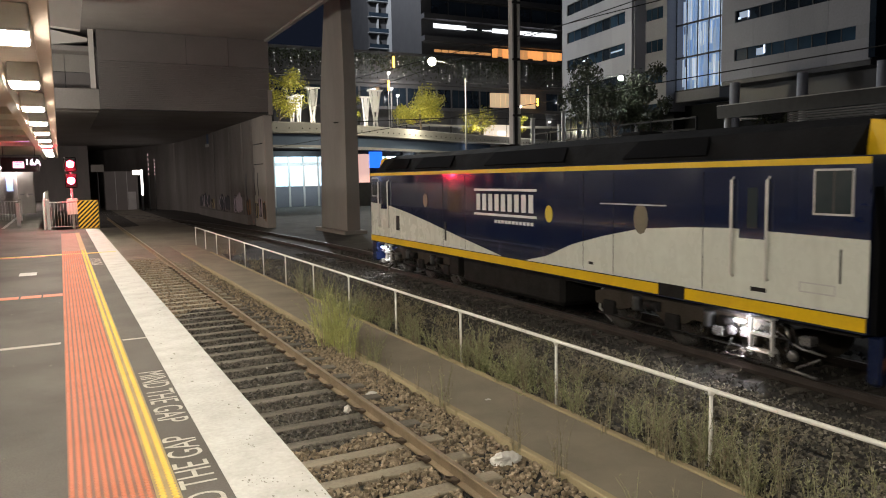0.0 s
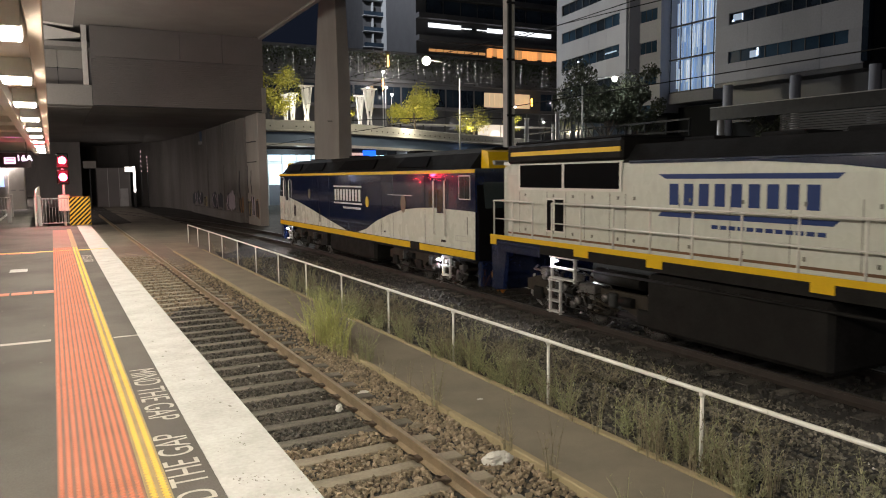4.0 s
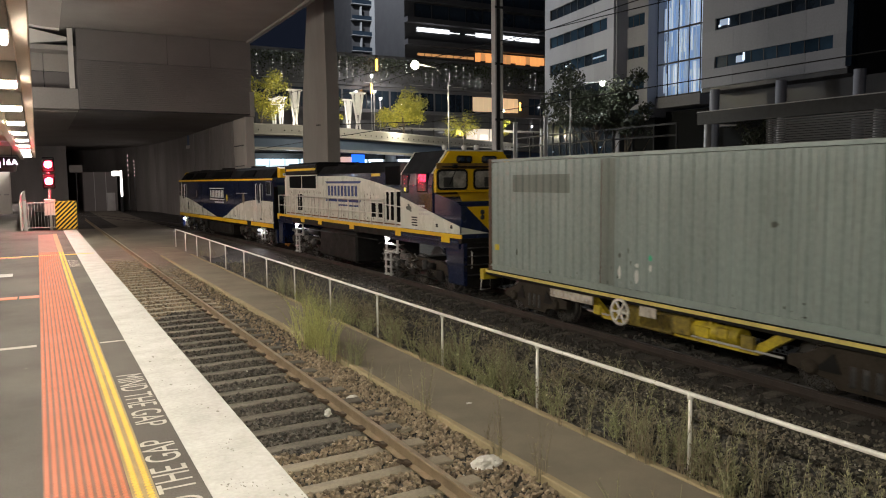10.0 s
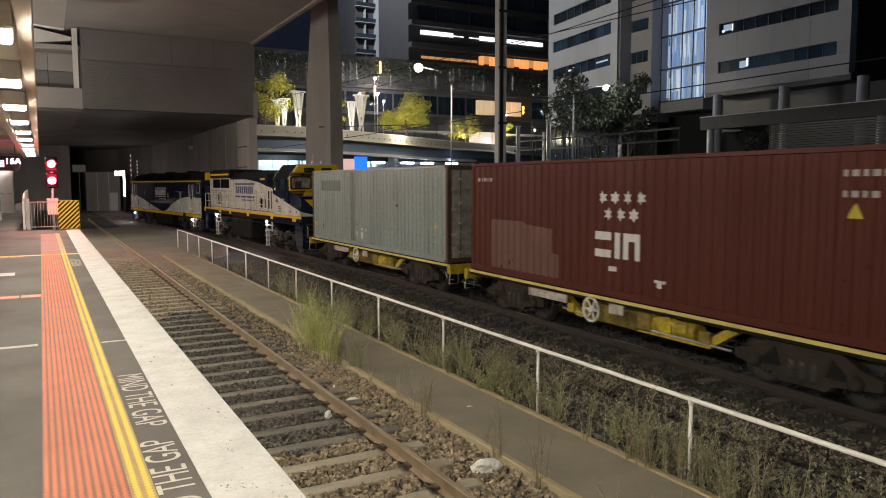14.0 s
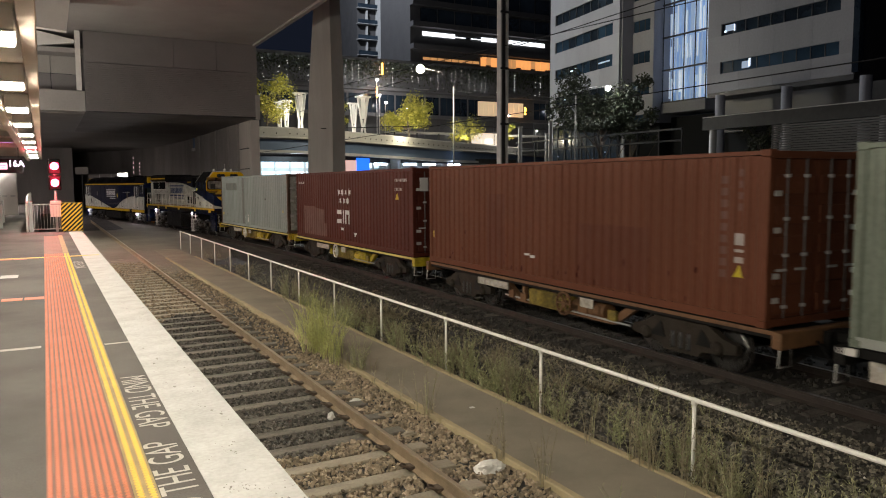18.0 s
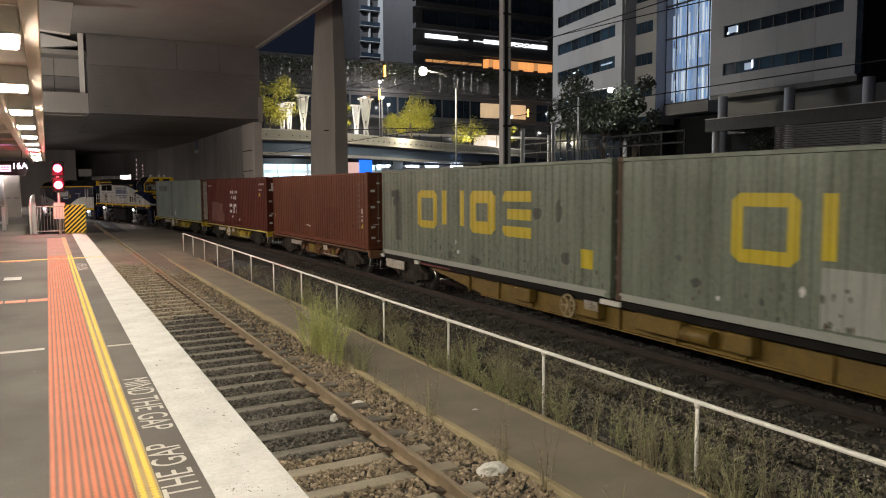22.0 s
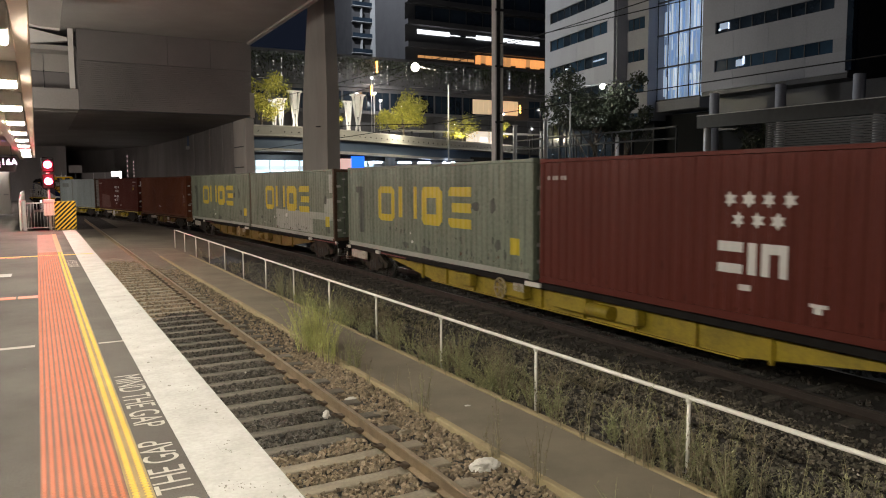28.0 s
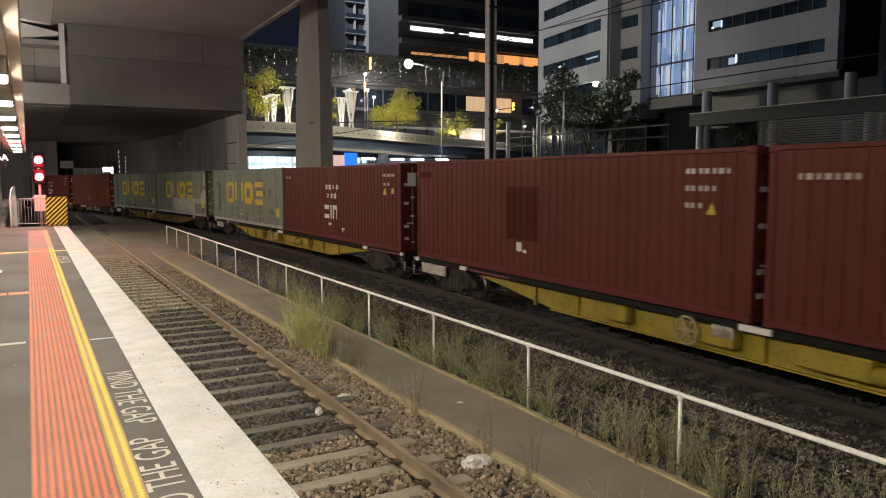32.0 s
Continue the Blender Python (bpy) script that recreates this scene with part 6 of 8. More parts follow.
            for k in range(-4, 5):
                x0, x1 = sorted((s * .98, s * 1.05))
                part("rib", boxes((x0, x1, k * 1.6 - .03, k * 1.6 + .03, deep, .84)), mat, v)
        for y, w in ((.9, .9), (-1.3, 1.2), (-3.2, .6), (3.4, .7)):
            part("equipment_box", boxes((-1.24, -1.0, y - w / 2, y + w / 2, .48, .82), bevel=.03), mat, v)
        part("air_tank", tube(bmesh.new(), [(-1.1, -2.6, .6), (-1.1, -1.9, .6)], .15, 12), mat, v)
    # the handbrake wheel and number plate on the near side
    yb = (h - 7.35 if mat is W_BRN else h - 5.85) if style == "truss" else 1.4
    bm = bmesh.new()
    n = 20
    for k in range(n):
        p, q = 2 * math.pi * k / n, 2 * math.pi * (k + 1) / n
        tube(bm, [(-1.30, yb + .25 * math.cos(p), .66 + .25 * math.sin(p)), (-1.30, yb + .25 * math.cos(q), .66 + .25 * math.sin(q))], .03, 6)
    for k in range(6):
        p = math.pi * k / 3
        tube(bm, [(-1.27, yb, .66), (-1.30, yb + .25 * math.cos(p), .66 + .25 * math.sin(p))], .024, 6)
    tube(bm, [(-1.1, yb, .66), (-1.33, yb, .66)], .06, 8)
    part("brake_wheel", bm, W_BRN if mat is W_BRN else OFFWHITE if style == "truss" else KERB, v, "rusty handbrake wheel" if mat is W_BRN else "pale handbrake wheel")
    part("plate", boxes((-1.24, -1.225, yb - .95, yb - .5, .66, .86)), GRUBBY, v, "grubby white plate")
    yp = h - 4.2 if style == "truss" else h - 1.6
    pl = part("number_board", boxes((-1.27, -1.225, yp - .75, yp + .75, .55 if style != "truss" else .66, .84), bevel=.008), GRUBBY, v, "dirty white number board")
    for k in range(9):
        part("mark", boxes((-1.275, -1.2705, yp - .60 + k * .145, yp - .54 + k * .145, .72, .79)), STEEL_G, pl)
    return v


FLANK = {}


def flank(mat, L, H, depth=.029):
    """A corrugated side panel, its face towards -x, shared between alike boxes."""
    key = (mat.name, round(L, 2), H)
    if key not in FLANK:
        bm, n = bmesh.new(), int(L / .278)
        p, ys = L / n, []
        for k in range(n):
            y = -L / 2 + k * p
            ys += [(y, 0), (y + .36 * p, 0), (y + .5 * p, depth), (y + .86 * p, depth)]
        ys.append((L / 2, 0))
        lo = [bm.verts.new((x, y, 0)) for y, x in ys]
        hi = [bm.verts.new((x, y, H)) for y, x in ys]
        for i in range(len(ys) - 1):
            bm.faces.new((lo[i], hi[i], hi[i + 1], lo[i + 1]))
        FLANK[key] = mesh_of("side_panel", bm, mat)
    return FLANK[key]


def container(name, label, a, mat, H=2.896, post=None, rail=None, leaf=None):
    """A 40 foot box, its leading end a metres behind the nose; it stands on the wagon deck at 0.98 m."""
    L, W, post = 12.19, 1.219, post or mat
    v = thing(name, label, "shipping container", "shipping containers")
    MOVING.append((v, a, a + L))
    z0, z1 = .98, .98 + H
    part("side_panel", flank(mat, L - .24, H - .24), None, v, at=pose(-W + .012, 0, z0 + .14))
    part("side_panel", flank(mat, L - .24, H - .24), None, v, at=pose(W - .012, 0, z0 + .14, 0, 0, 180))
    for s in (-1, 1):
        x0, x1 = sorted((s * W, s * (W - .06)))
        # A given rail colour is paler: light on the edge is painted in.
        part("bottom_rail", boxes((x0, x1, -L / 2 + .1, L / 2 - .1, z0 + .02, z0 + .16)), rail or mat, v)
        part("top_rail", boxes((x0, x1, -L / 2 + .1, L / 2 - .1, z1 - .09, z1 - .02)), mat, v)
        for e in (-1, 1):
            y0, y1 = sorted((e * L / 2, e * (L / 2 - .13)))
            xa, xb = sorted((s * W, s * (W - .14)))
            part("corner_post", boxes((xa, xb, y0, y1, z0 + .12, z1 - .12), bevel=.012), post, v)
            for z in (z0, z1 - .118):
                ya, yb = sorted((e * (L / 2 + .004), e * (L / 2 - .176)))
                xa2, xb2 = sorted((s * (W + .004), s * (W - .16)))
                part("corner_casting", boxes((xa2, xb2, ya, yb, z, z + .118), bevel=.01), post, v)
    bm = bmesh.new()
    box(bm, -W + .06, W - .06, -L / 2 + .12, L / 2 - .12, z1 - .07, z1 - .035)
    for k in range(40):
        y = -L / 2 + .3 + k * .295
        box(bm, -W + .1, W - .1, y, y + .12, z1 - .036, z1 - .018)
    part("roof_panel", bm, mat, v)
    part("floor", boxes((-W + .06, W - .06, -L / 2 + .1, L / 2 - .1, z0 + .05, z0 + .12)), UNDER, v)
    bm = bmesh.new()
    for k in range(8):
        box(bm, -1.05 + k * .27, -.92 + k * .27, L / 2 - .06, L / 2 - .02, z0 + .14, z1 - .12)
    box(bm, -W + .1, W - .1, L / 2 - .1, L / 2 - .05, z0 + .1, z1 - .08)
    part("front_wall", bm, mat, v)
    # the door end
    part("sill", boxes((-W + .1, W - .1, -L / 2, -L / 2 + .1, z0 + .02, z0 + .14)), post, v)
    part("header", boxes((-W + .1, W - .1, -L / 2, -L / 2 + .1, z1 - .14, z1 - .02)), post, v)
    for s in (-1, 1):
        x0, x1 = sorted((s * .012, s * (W - .145)))
        n = 5
        d = part("door", boxes((x0, x1, -L / 2 + .05, -L / 2 + .09, z0 + .15, z1 - .15)), leaf or mat, v, "container door leaf")
        for k in range(n):
            zz = z0 + .2 + k * (H - .42) / n
            part("door_panel", boxes((x0 + .06, x1 - .06, -L / 2 + .018, -L / 2 + .052, zz, zz + (H - .42) / n * .62), bevel=.012), leaf or mat, d)
        for f in (.1, .26, .56, .8):
            zz = z0 + .15 + (H - .4) * f
            xa, xb = sorted((s * (W - .13), s * (W - .3)))
            part("hinge", boxes((xa, xb, -L / 2 - .008, -L / 2 + .05, zz, zz + .09), bevel=.008), HINGE, d, "pale steel hinge")
        for f in (.28, .72):
            x = x0 + (x1 - x0) * f
            for zz in (z0 + .3, z0 + 1.15, z0 + 1.75, z1 - .45):
                part("rod_keeper", boxes((x - .06, x + .06, -L / 2 - .006, -L / 2 + .03, zz, zz + .055), bevel=.006), HINGE, d, "pale rod keeper")
            part("lock_rod", tube(bmesh.new(), [(x, -L / 2 + .015, z0 + .1), (x, -L / 2 + .015, z1 - .1)], .018, 6), LOCKROD, d, "galvanised lock rod")
            part("handle", boxes((x - .02, x + .22 * s, -L / 2 - .01, -L / 2 + .012, z0 + .92, z0 + .96)) if s > 0 else boxes((x - .22, x + .02, -L / 2 - .01, -L / 2 + .012, z0 + .92, z0 + .96)), STEEL_G, d)
    return v


def rib_depth(y, L=11.95, depth=.029):
    """How far the corrugated side lies behind its outer face at y."""
    n = int(L / .278)
    f = ((y + L / 2) / (L / n)) % 1.0
    return depth * max(0.0, min(1.0, (f - .36) / .14, (1 - f) / .14))


def rib_breaks(a, b, L=11.95):
    n = int(L / .278)
    p = L / n
    out = [-L / 2 + (k + f) * p for k in range(n) for f in (0, .36, .5, .86)]
    return [a] + [y for y in out if a + 1e-4 < y < b - 1e-4] + [b]


def cut(poly, y, keep_above):
    """The part of a convex outline on one side of y."""
    out, m = [], len(poly)
    for k in range(m):
        p, q = poly[k], poly[(k + 1) % m]
        inp, inq = (p[0] >= y) == keep_above, (q[0] >= y) == keep_above
        if inp:
            out.append(p)
        if inp != inq:
            t = (y - p[0]) / (q[0] - p[0])
            out.append((y, p[1] + t * (q[1] - p[1])))
    return out


def paint(bm, outline, proud):
    """A coat of paint that follows the ribs of a box's near side."""
    cy, cz = sum(p[0] for p in outline) / len(outline), sum(p[1] for p in outline) / len(outline)
    for k in range(len(outline)):
        tri = [(cy, cz), outline[k], outline[(k + 1) % len(outline)]]
        bs = rib_breaks(min(p[0] for p in tri), max(p[0] for p in tri))
        for a, b in zip(bs, bs[1:]):
            piece = cut(cut(tri, a, True), b, False)
            if len(piece) > 2:
                f = bm.faces.new([bm.verts.new((-1.207 - proud + rib_depth(min(max(y, a + 1e-5), b - 1e-5)), y, z)) for y, z in piece])
                f.normal_update()
                if f.normal.x > 0:
                    f.normal_flip()


def on_side(v, name, mat, shapes, label="", proud=.004, parent=None):
    """Painted shapes on the near side of a box: outlines of (metres behind its front end, metres above its floor)."""
    groups = [shapes] if name in ("writing", "chalk_marks", "grime") else [[sh] for sh in shapes]
    for group in groups:
        bm = bmesh.new()
        for sh in group:
            paint(bm, [(6.095 - u, .98 + z) for u, z in sh], proud)
        bmesh.ops.remove_doubles(bm, verts=bm.verts[:], dist=.0006)
        ob = part(name, bm, mat, parent or v, label)
        if len(group) > 1:
            tagged(ob, kind="stuff")


def rect(u, z, w, h):
    return [(u, z), (u + w, z), (u + w, z + h), (u, z + h)]


def bent(u, z, w, h, t, skip=()):
    """A square block outline of thickness t with rounded corners, some sides left out."""
    c = .12 * min(w, h)
    parts_ = {"t": [(u + c, z + h), (u, z + h - c), (u, z + h - t), (u + w, z + h - t), (u + w, z + h - c), (u + w - c, z + h)],
              "b": [(u, z + t), (u, z + c), (u + c, z), (u + w - c, z), (u + w, z + c), (u + w, z + t)],
              "l": rect(u, z + t, t, h - 2 * t), "r": rect(u + w - t, z + t, t, h - 2 * t)}
    return [q for k, q in parts_.items() if k not in skip]


def block_logo(v, u, z, w, h):
    """Four bold yellow blocks in a row."""
    g, t = w * .062, h * .23
    b = (w - 3 * g) / 4
    x1, x2, x3 = u + b + g, u + 2 * (b + g), u + 3 * (b + g)
    c = .12 * b
    shapes = bent(u, z, b, h, t * .85)
    shapes += [rect(x1, z + c, t * .85, h - c), rect(x1 + b - t * .85, z + c, t * .85, h - c)]
    shapes += bent(x2, z, b, h, t * 1.25)
    shapes += [[(x3 + c, z + h), (x3, z + h - c), (x3, z + h - t), (x3 + b, z + h - t), (x3 + b, z + h)], rect(x3 + t * .7, z + h * .38, b - t * .7, t), [(x3, z + t), (x3, z + c), (x3 + c, z), (x3 + b, z), (x3 + b, z + t)]]
    on_side(v, "logo", LOGO_Y, shapes, "bold yellow block logo", .006)


def star(u, z, r):
    return [(u + (r if k % 2 == 0 else r * .55) * math.sin(k * math.pi / 6), z + (r if k % 2 == 0 else r * .55) * math.cos(k * math.pi / 6)) for k in range(12)]


def star_logo(v, u):
    on_side(v, "star", LOGO_W, [star(u + .22 + .38 * k, 2.06, .14) for k in range(4)] + [star(u + .40 + .38 * k, 1.72, .14) for k in range(3)], "white star mark")
    on_side(v, "logo", LOGO_W, [[(u, .82), (u + .52, .82), (u + .52, .98), (u, .98)], [(u, 1.18), (u + .52, 1.18), (u + .52, 1.35), (u, 1.35)], rect(u + .60, .82, .19, .53), rect(u + .87, .82, .17, .53), rect(u + 1.20, .82, .17, .53), rect(u + 1.04, 1.19, .16, .16)], "three white block shapes")
    on_side(v, "mark", LOGO_W, [rect(u + .45, .55, .22, .10), rect(u + 1.75, .45, .3, .06), rect(u + 1.82, .36, .16, .09)])


def side_writing(v, u, z, rows):
    on_side(v, "writing", FADED, [rect(u + k * .15, z - j * .3, .085, .095) for j, n in enumerate(rows) for k in range(n)], "rows of small white writing")


def wedge(u, z, s):
    return [(u, z), (u + s, z), (u + s / 2, z + s)]


def splash(u, z, w, h, seed):
    r = random.Random(seed)
    return [(u + w / 2 + w / 2 * math.cos(a) * r.uniform(.6, 1.1), z + h / 2 + h / 2 * math.sin(a) * r.uniform(.6, 1.1)) for a in (k * 2 * math.pi / 11 for k in range(11))]


# first wagon and its grey box
flat_wagon("flat_wagon", "yellow container flat wagon under a grey box", 38.5, 51.95, W_YEL, W_YEL, "truss")
g = container("shipping_container", "pale grey-green shipping container with rusty corner posts", 39.15, C_GREY, 2.896, RUST, leaf=PATCH_W)
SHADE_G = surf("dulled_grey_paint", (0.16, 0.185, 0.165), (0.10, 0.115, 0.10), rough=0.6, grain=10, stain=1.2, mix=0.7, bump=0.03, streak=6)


def grime(v, mat, n, u0, u1, z0, z1, big, seed):
    """Small dark spots and runs of dirt on a box's side."""
    r, out = random.Random(seed), []
    for _ in range(n):
        u, z, w = r.uniform(u0, u1), z0 + (z1 - z0) * r.random() ** 2, big * r.uniform(.3, 1)
        out.append(splash(u, z, w, w * r.uniform(.8, 3.2), r.random()))
    on_side(v, "grime", mat, out, "specks and runs of dirt", .0045)


on_side(g, "patch", SHADE_G, [rect(4.48, .17, .44, 2.6), rect(1.1, 2.05, 2.3, .42)], "dulled paint", .003)
on_side(g, "seam", RUST, [rect(4.44, .17, .03, 2.6)], "dark panel seam", .004)
on_side(g, "patch", PATCH_D, [splash(5.0, .75, .1, .12, 1), splash(8.6, 1.55, .14, .12, 2)], "scraped spots")
on_side(g, "label", LOGO_Y, [rect(11.3, .98, .2, .12), rect(.3, .55, .16, .15)], "small yellow label")
on_side(g, "chalk_marks", LOGO_W, [splash(5.0, .32, .1, .3, 3), splash(5.5, .28, .12, .3, 4), splash(5.52, .6, .08, .1, 5), splash(5.86, .55, .13, .16, 7)])
on_side(g, "mark", flat("green_chalk", (.05, .4, .22), .8), [splash(5.85, .76, .14, .13, 6)], "small green mark")
grime(g, PATCH_D, 26, .3, 11.9, .17, .9, .06, 90)
# second wagon, maroon box with stars
flat_wagon("flat_wagon", "yellow container flat wagon under a maroon box", 52.2, 65.55, W_YEL, W_YEL, "truss")
z1 = container("shipping_container", "maroon shipping container with white star marks and a pale patch", 52.78, C_BROWN)
on_side(z1, "patch", PATCH_B, [[(1.0, .18), (3.95, .18), (3.95, .72), (3.7, .75), (3.7, 1.3), (2.6, 1.36), (2.5, 1.42), (1.0, 1.42)]], "large pale scuffed patch")
star_logo(z1, 5.25)
side_writing(z1, .35, 2.4, (5,))
side_writing(z1, 10.75, 2.45, (7, 4))
on_side(z1, "label", LOGO_Y, [wedge(10.85, 1.85, .22)], "yellow warning triangle")
grime(z1, PATCH_R, 24, .3, 11.8, .17, 1.2, .07, 93)
bm = bmesh.new()
for k in range(3):
    box(bm, -.95 + k * .36, -.67 + k * .36, -6.112, -6.06, 3.12, 3.55)
part("end_logo", bm, LOGO_W, z1, "white block shapes on the doors")
# third wagon, brown box
flat_wagon("flat_wagon", "rust-brown container flat wagon under a brown box", 65.8, 79.1, W_BRN, W_BRN, "truss")
b1 = container("shipping_container", "plain red-brown shipping container with faded writing", 66.22, C_RUST)
on_side(b1, "writing", PATCH_B, [rect(11.22, .75 + .2 * k, .12, .13) for k in range(9)] + [rect(11.56, 1.9 + .19 * k, .12, .12) for k in range(4)], "columns of faded pale writing")
on_side(b1, "writing", FADED, [rect(11.52, 1.32, .2, .2), rect(11.52, 1.02, .2, .1), rect(11.52, 1.2, .2, .05)], "faded pale writing")
on_side(b1, "label", LOGO_Y, [wedge(11.5, .78, .22), rect(.18, .75, .12, .2)], "small yellow label")
on_side(b1, "patch", surf("dulled_brown_paint", (0.115, 0.036, 0.018), (0.085, 0.027, 0.014), rough=.6, spec=.2, grain=10, stain=1.0, mix=.7, bump=.03), [rect(7.2, .2, 2.3, 1.3), rect(3.4, .2, .9, 1.9)], "duller repaired panel", .003)
grime(b1, PATCH_R, 24, .3, 11.8, .17, 1.0, .07, 91)
on_side(b1, "mark", LOGO_W, [rect(5.2, .62, .22, .05), rect(5.45, .58, .16, .06)])
# the three long wagons with two boxes each
flat_wagon("long_flat_wagon", "long ochre container wagon with a deep belly under grey-green boxes", 79.35, 104.95, W_OCH, W_YEL, "belly")
q1 = container("shipping_container", "grey-green shipping container with yellow block logo and dark scrapes", 79.85, C_GREEN, 2.93, rail=PATCH_L)
q2 = container("shipping_container", "grey-green shipping container with yellow block logo and pale repainted band", 92.25, C_GREEN, 2.93, post=RUST, rail=PATCH_L)
flat_wagon("long_flat_wagon", "long ochre container wagon with a deep belly under mixed boxes", 105.55, 131.25, W_OLV, W_YEL, "belly")
q3 = container("shipping_container", "grey-green shipping container with yellow block logo", 106.06, C_GREEN, 2.93, rail=PATCH_L)
z2 = container("shipping_container", "dull red shipping container with white star marks", 118.56, C_RED)
flat_wagon("long_flat_wagon", "long ochre container wagon with a deep belly under red boxes", 131.5, 157.2, W_OLV, W_YEL, "belly")
r1 = container("shipping_container", "dull red shipping container with a darker square patch", 132.01, C_RED)
r2 = container("shipping_container", "dull red shipping container at the end of the train", 144.45, C_RED)
for q in (q1, q2, q3):
    block_logo(q, 2.9, 1.07, 6.35, 1.16)
    on_side(q, "label", LOGO_Y, [rect(11.2, .55, .38, .42)], "yellow label by the door")
for q, sd in ((q1, 10), (q3, 40)):
    on_side(q, "patch", PATCH_D, [rect(.75, 2.0, .75, .22), rect(1.05, .55, .5, 1.5), splash(.95, 1.5, .5, .8, sd)], "dark scraped paint")
    on_side(q, "patch", PATCH_D, [splash(9.2, 1.55, .55, .3, sd + 1), splash(10.2, 1.5, .3, .5, sd + 2), splash(10.4, .55, .4, .35, sd + 3), splash(4.9, .2, .4, .3, sd + 4), splash(6.1, .15, .8, .3, sd + 5)], "dark scrapes")
    on_side(q, "chalk_marks", LOGO_W, [splash(5.4, .7, .08, .1, sd + 6), splash(5.5, .42, .1, .12, sd + 7)])
on_side(q2, "patch", PATCH_L, [[(11.0, 1.13), (12.02, 1.13), (12.02, 1.75), (11.2, 1.7), (11.0, 1.5)]], "pale repainted corner", .003)
on_side(q2, "patch", PATCH_L, [rect(11.55, 1.95, .4, .75)], "pale repainted corner", .003)
for q, sd in ((q1, 70), (q2, 71), (q3, 72)):
    grime(q, PATCH_D, 60, 3.0, 12.0, .17, .75, .09, sd)
    grime(q, PATCH_D, 22, .3, 12.0, .5, 2.6, .07, sd + 10)
    grime(q, RUST, 26, .3, 12.0, .17, .4, .06, sd + 20)
on_side(q2, "patch", PATCH_L, [rect(4.6, .2, 5.0, .92), rect(9.61, .82, 2.39, .3)], "pale repainted band", .003)
on_side(q2, "patch", PATCH_D, [splash(11.3, .25, .5, .35, 60), splash(11.0, 1.4, .3, .5, 61), splash(2.0, .5, .25, .2, 62), splash(1.6, .95, .2, .15, 63)], "dark scrapes")
on_side(q2, "chalk_marks", LOGO_W, [splash(4.2, .6, .16, .2, 64), splash(2.6, .35, .1, .1, 65), splash(6.0, .75, .3, .2, 66)])
star_logo(z2, 5.25)
side_writing(z2, .3, 2.4, (5,))
side_writing(z2, 10.75, 2.45, (7, 4))
on_side(z2, "label", LOGO_Y, [wedge(10.85, 1.85, .22), rect(11.5, 1.88, .14, .18)], "yellow warning triangle")
grime(z2, PATCH_R, 24, .3, 11.8, .17, 1.2, .07, 92)
bm = bmesh.new()
for k in range(3):
    box(bm, -.95 + k * .36, -.67 + k * .36, -6.112, -6.06, 3.12, 3.55)
part("end_logo", bm, LOGO_W, z2, "white block shapes on the doors")
on_side(r1, "patch", PATCH_R, [rect(4.95, .9, 1.35, 1.28)], "darker square repaint")
on_side(r1, "mark", LOGO_W, [rect(5.35, .62, .22, .22), rect(5.62, .60, .18, .07)])
side_writing(r1, 10.7, 2.45, (7, 5, 3))
on_side(r1, "label", LOGO_Y, [wedge(11.2, 1.75, .2)], "yellow warning triangle")
on_side(r1, "patch", PATCH_R, [rect(.15, 2.4, .8, .18)], "dark overpainted writing")
side_writing(r2, .5, 2.35, (7,))
for q, sd in ((r1, 94), (r2, 95)):
    grime(q, PATCH_R, 24, .3, 11.8, .17, 1.2, .07, sd)


# ---- locomotives ----
def loco_bogie(v, yc, lit=0):
    """A three-axle bogie with side frames, springs, sand pipes and wheels."""
    for s in (-1, 1):
        x0, x1 = sorted((s * 1.02, s * 1.16))
        bm = bmesh.new()
        prism(bm, [(-2.35, .55), (-2.35, .80), (-1.9, .92), (1.9, .92), (2.35, .80), (2.35, .55), (1.55, .50), (1.1, .62), (.5, .62), (.3, .5), (-.3, .5), (-.5, .62), (-1.1, .62), (-1.55, .5)], "x", x0, x1)
        f = part("side_frame", bm, BOGIE, v, at=pose(0, yc, 0))
        for y in (-1.85, 0, 1.85):
            part("axle_box", boxes((*sorted((s * 1.1, s * 1.22)), y - .19, y + .19, .34, .66), bevel=.03), UNDER, f)
        for y in (-.95, .95):
            part("spring", lathe(bmesh.new(), [(.1, .58), (.12, .63), (.1, .68), (.12, .73), (.1, .78), (.12, .83), (.1, .88)], 12, (s * 1.2, y, 0)), STEEL_D, f)
            part("brake_cylinder", tube(bmesh.new(), [(s * 1.2, y - .62, .74), (s * 1.2, y - .25, .74)], .1, 10), UNDER, f)
        part("brake_rod", tube(bmesh.new(), [(s * 1.19, -2.2, .36), (s * 1.19, 2.2, .36)], .025, 6), UNDER, f)
        for y in (-2.3, 2.3):
            part("sand_pipe", tube(bmesh.new(), [(s * 1.0, y, .9), (s * 1.0, y + .1, .4), (s * .85, y + (.15 if y < 0 else -.15), .12)], .028, 6), STEEL_G, f)
    part("transom", boxes((-1.0, 1.0, yc - .3, yc + .3, .55, .9)), UNDER, v)
    for y in (-1.85, 0, 1.85):
        wheelset(v, yc + y, .49)


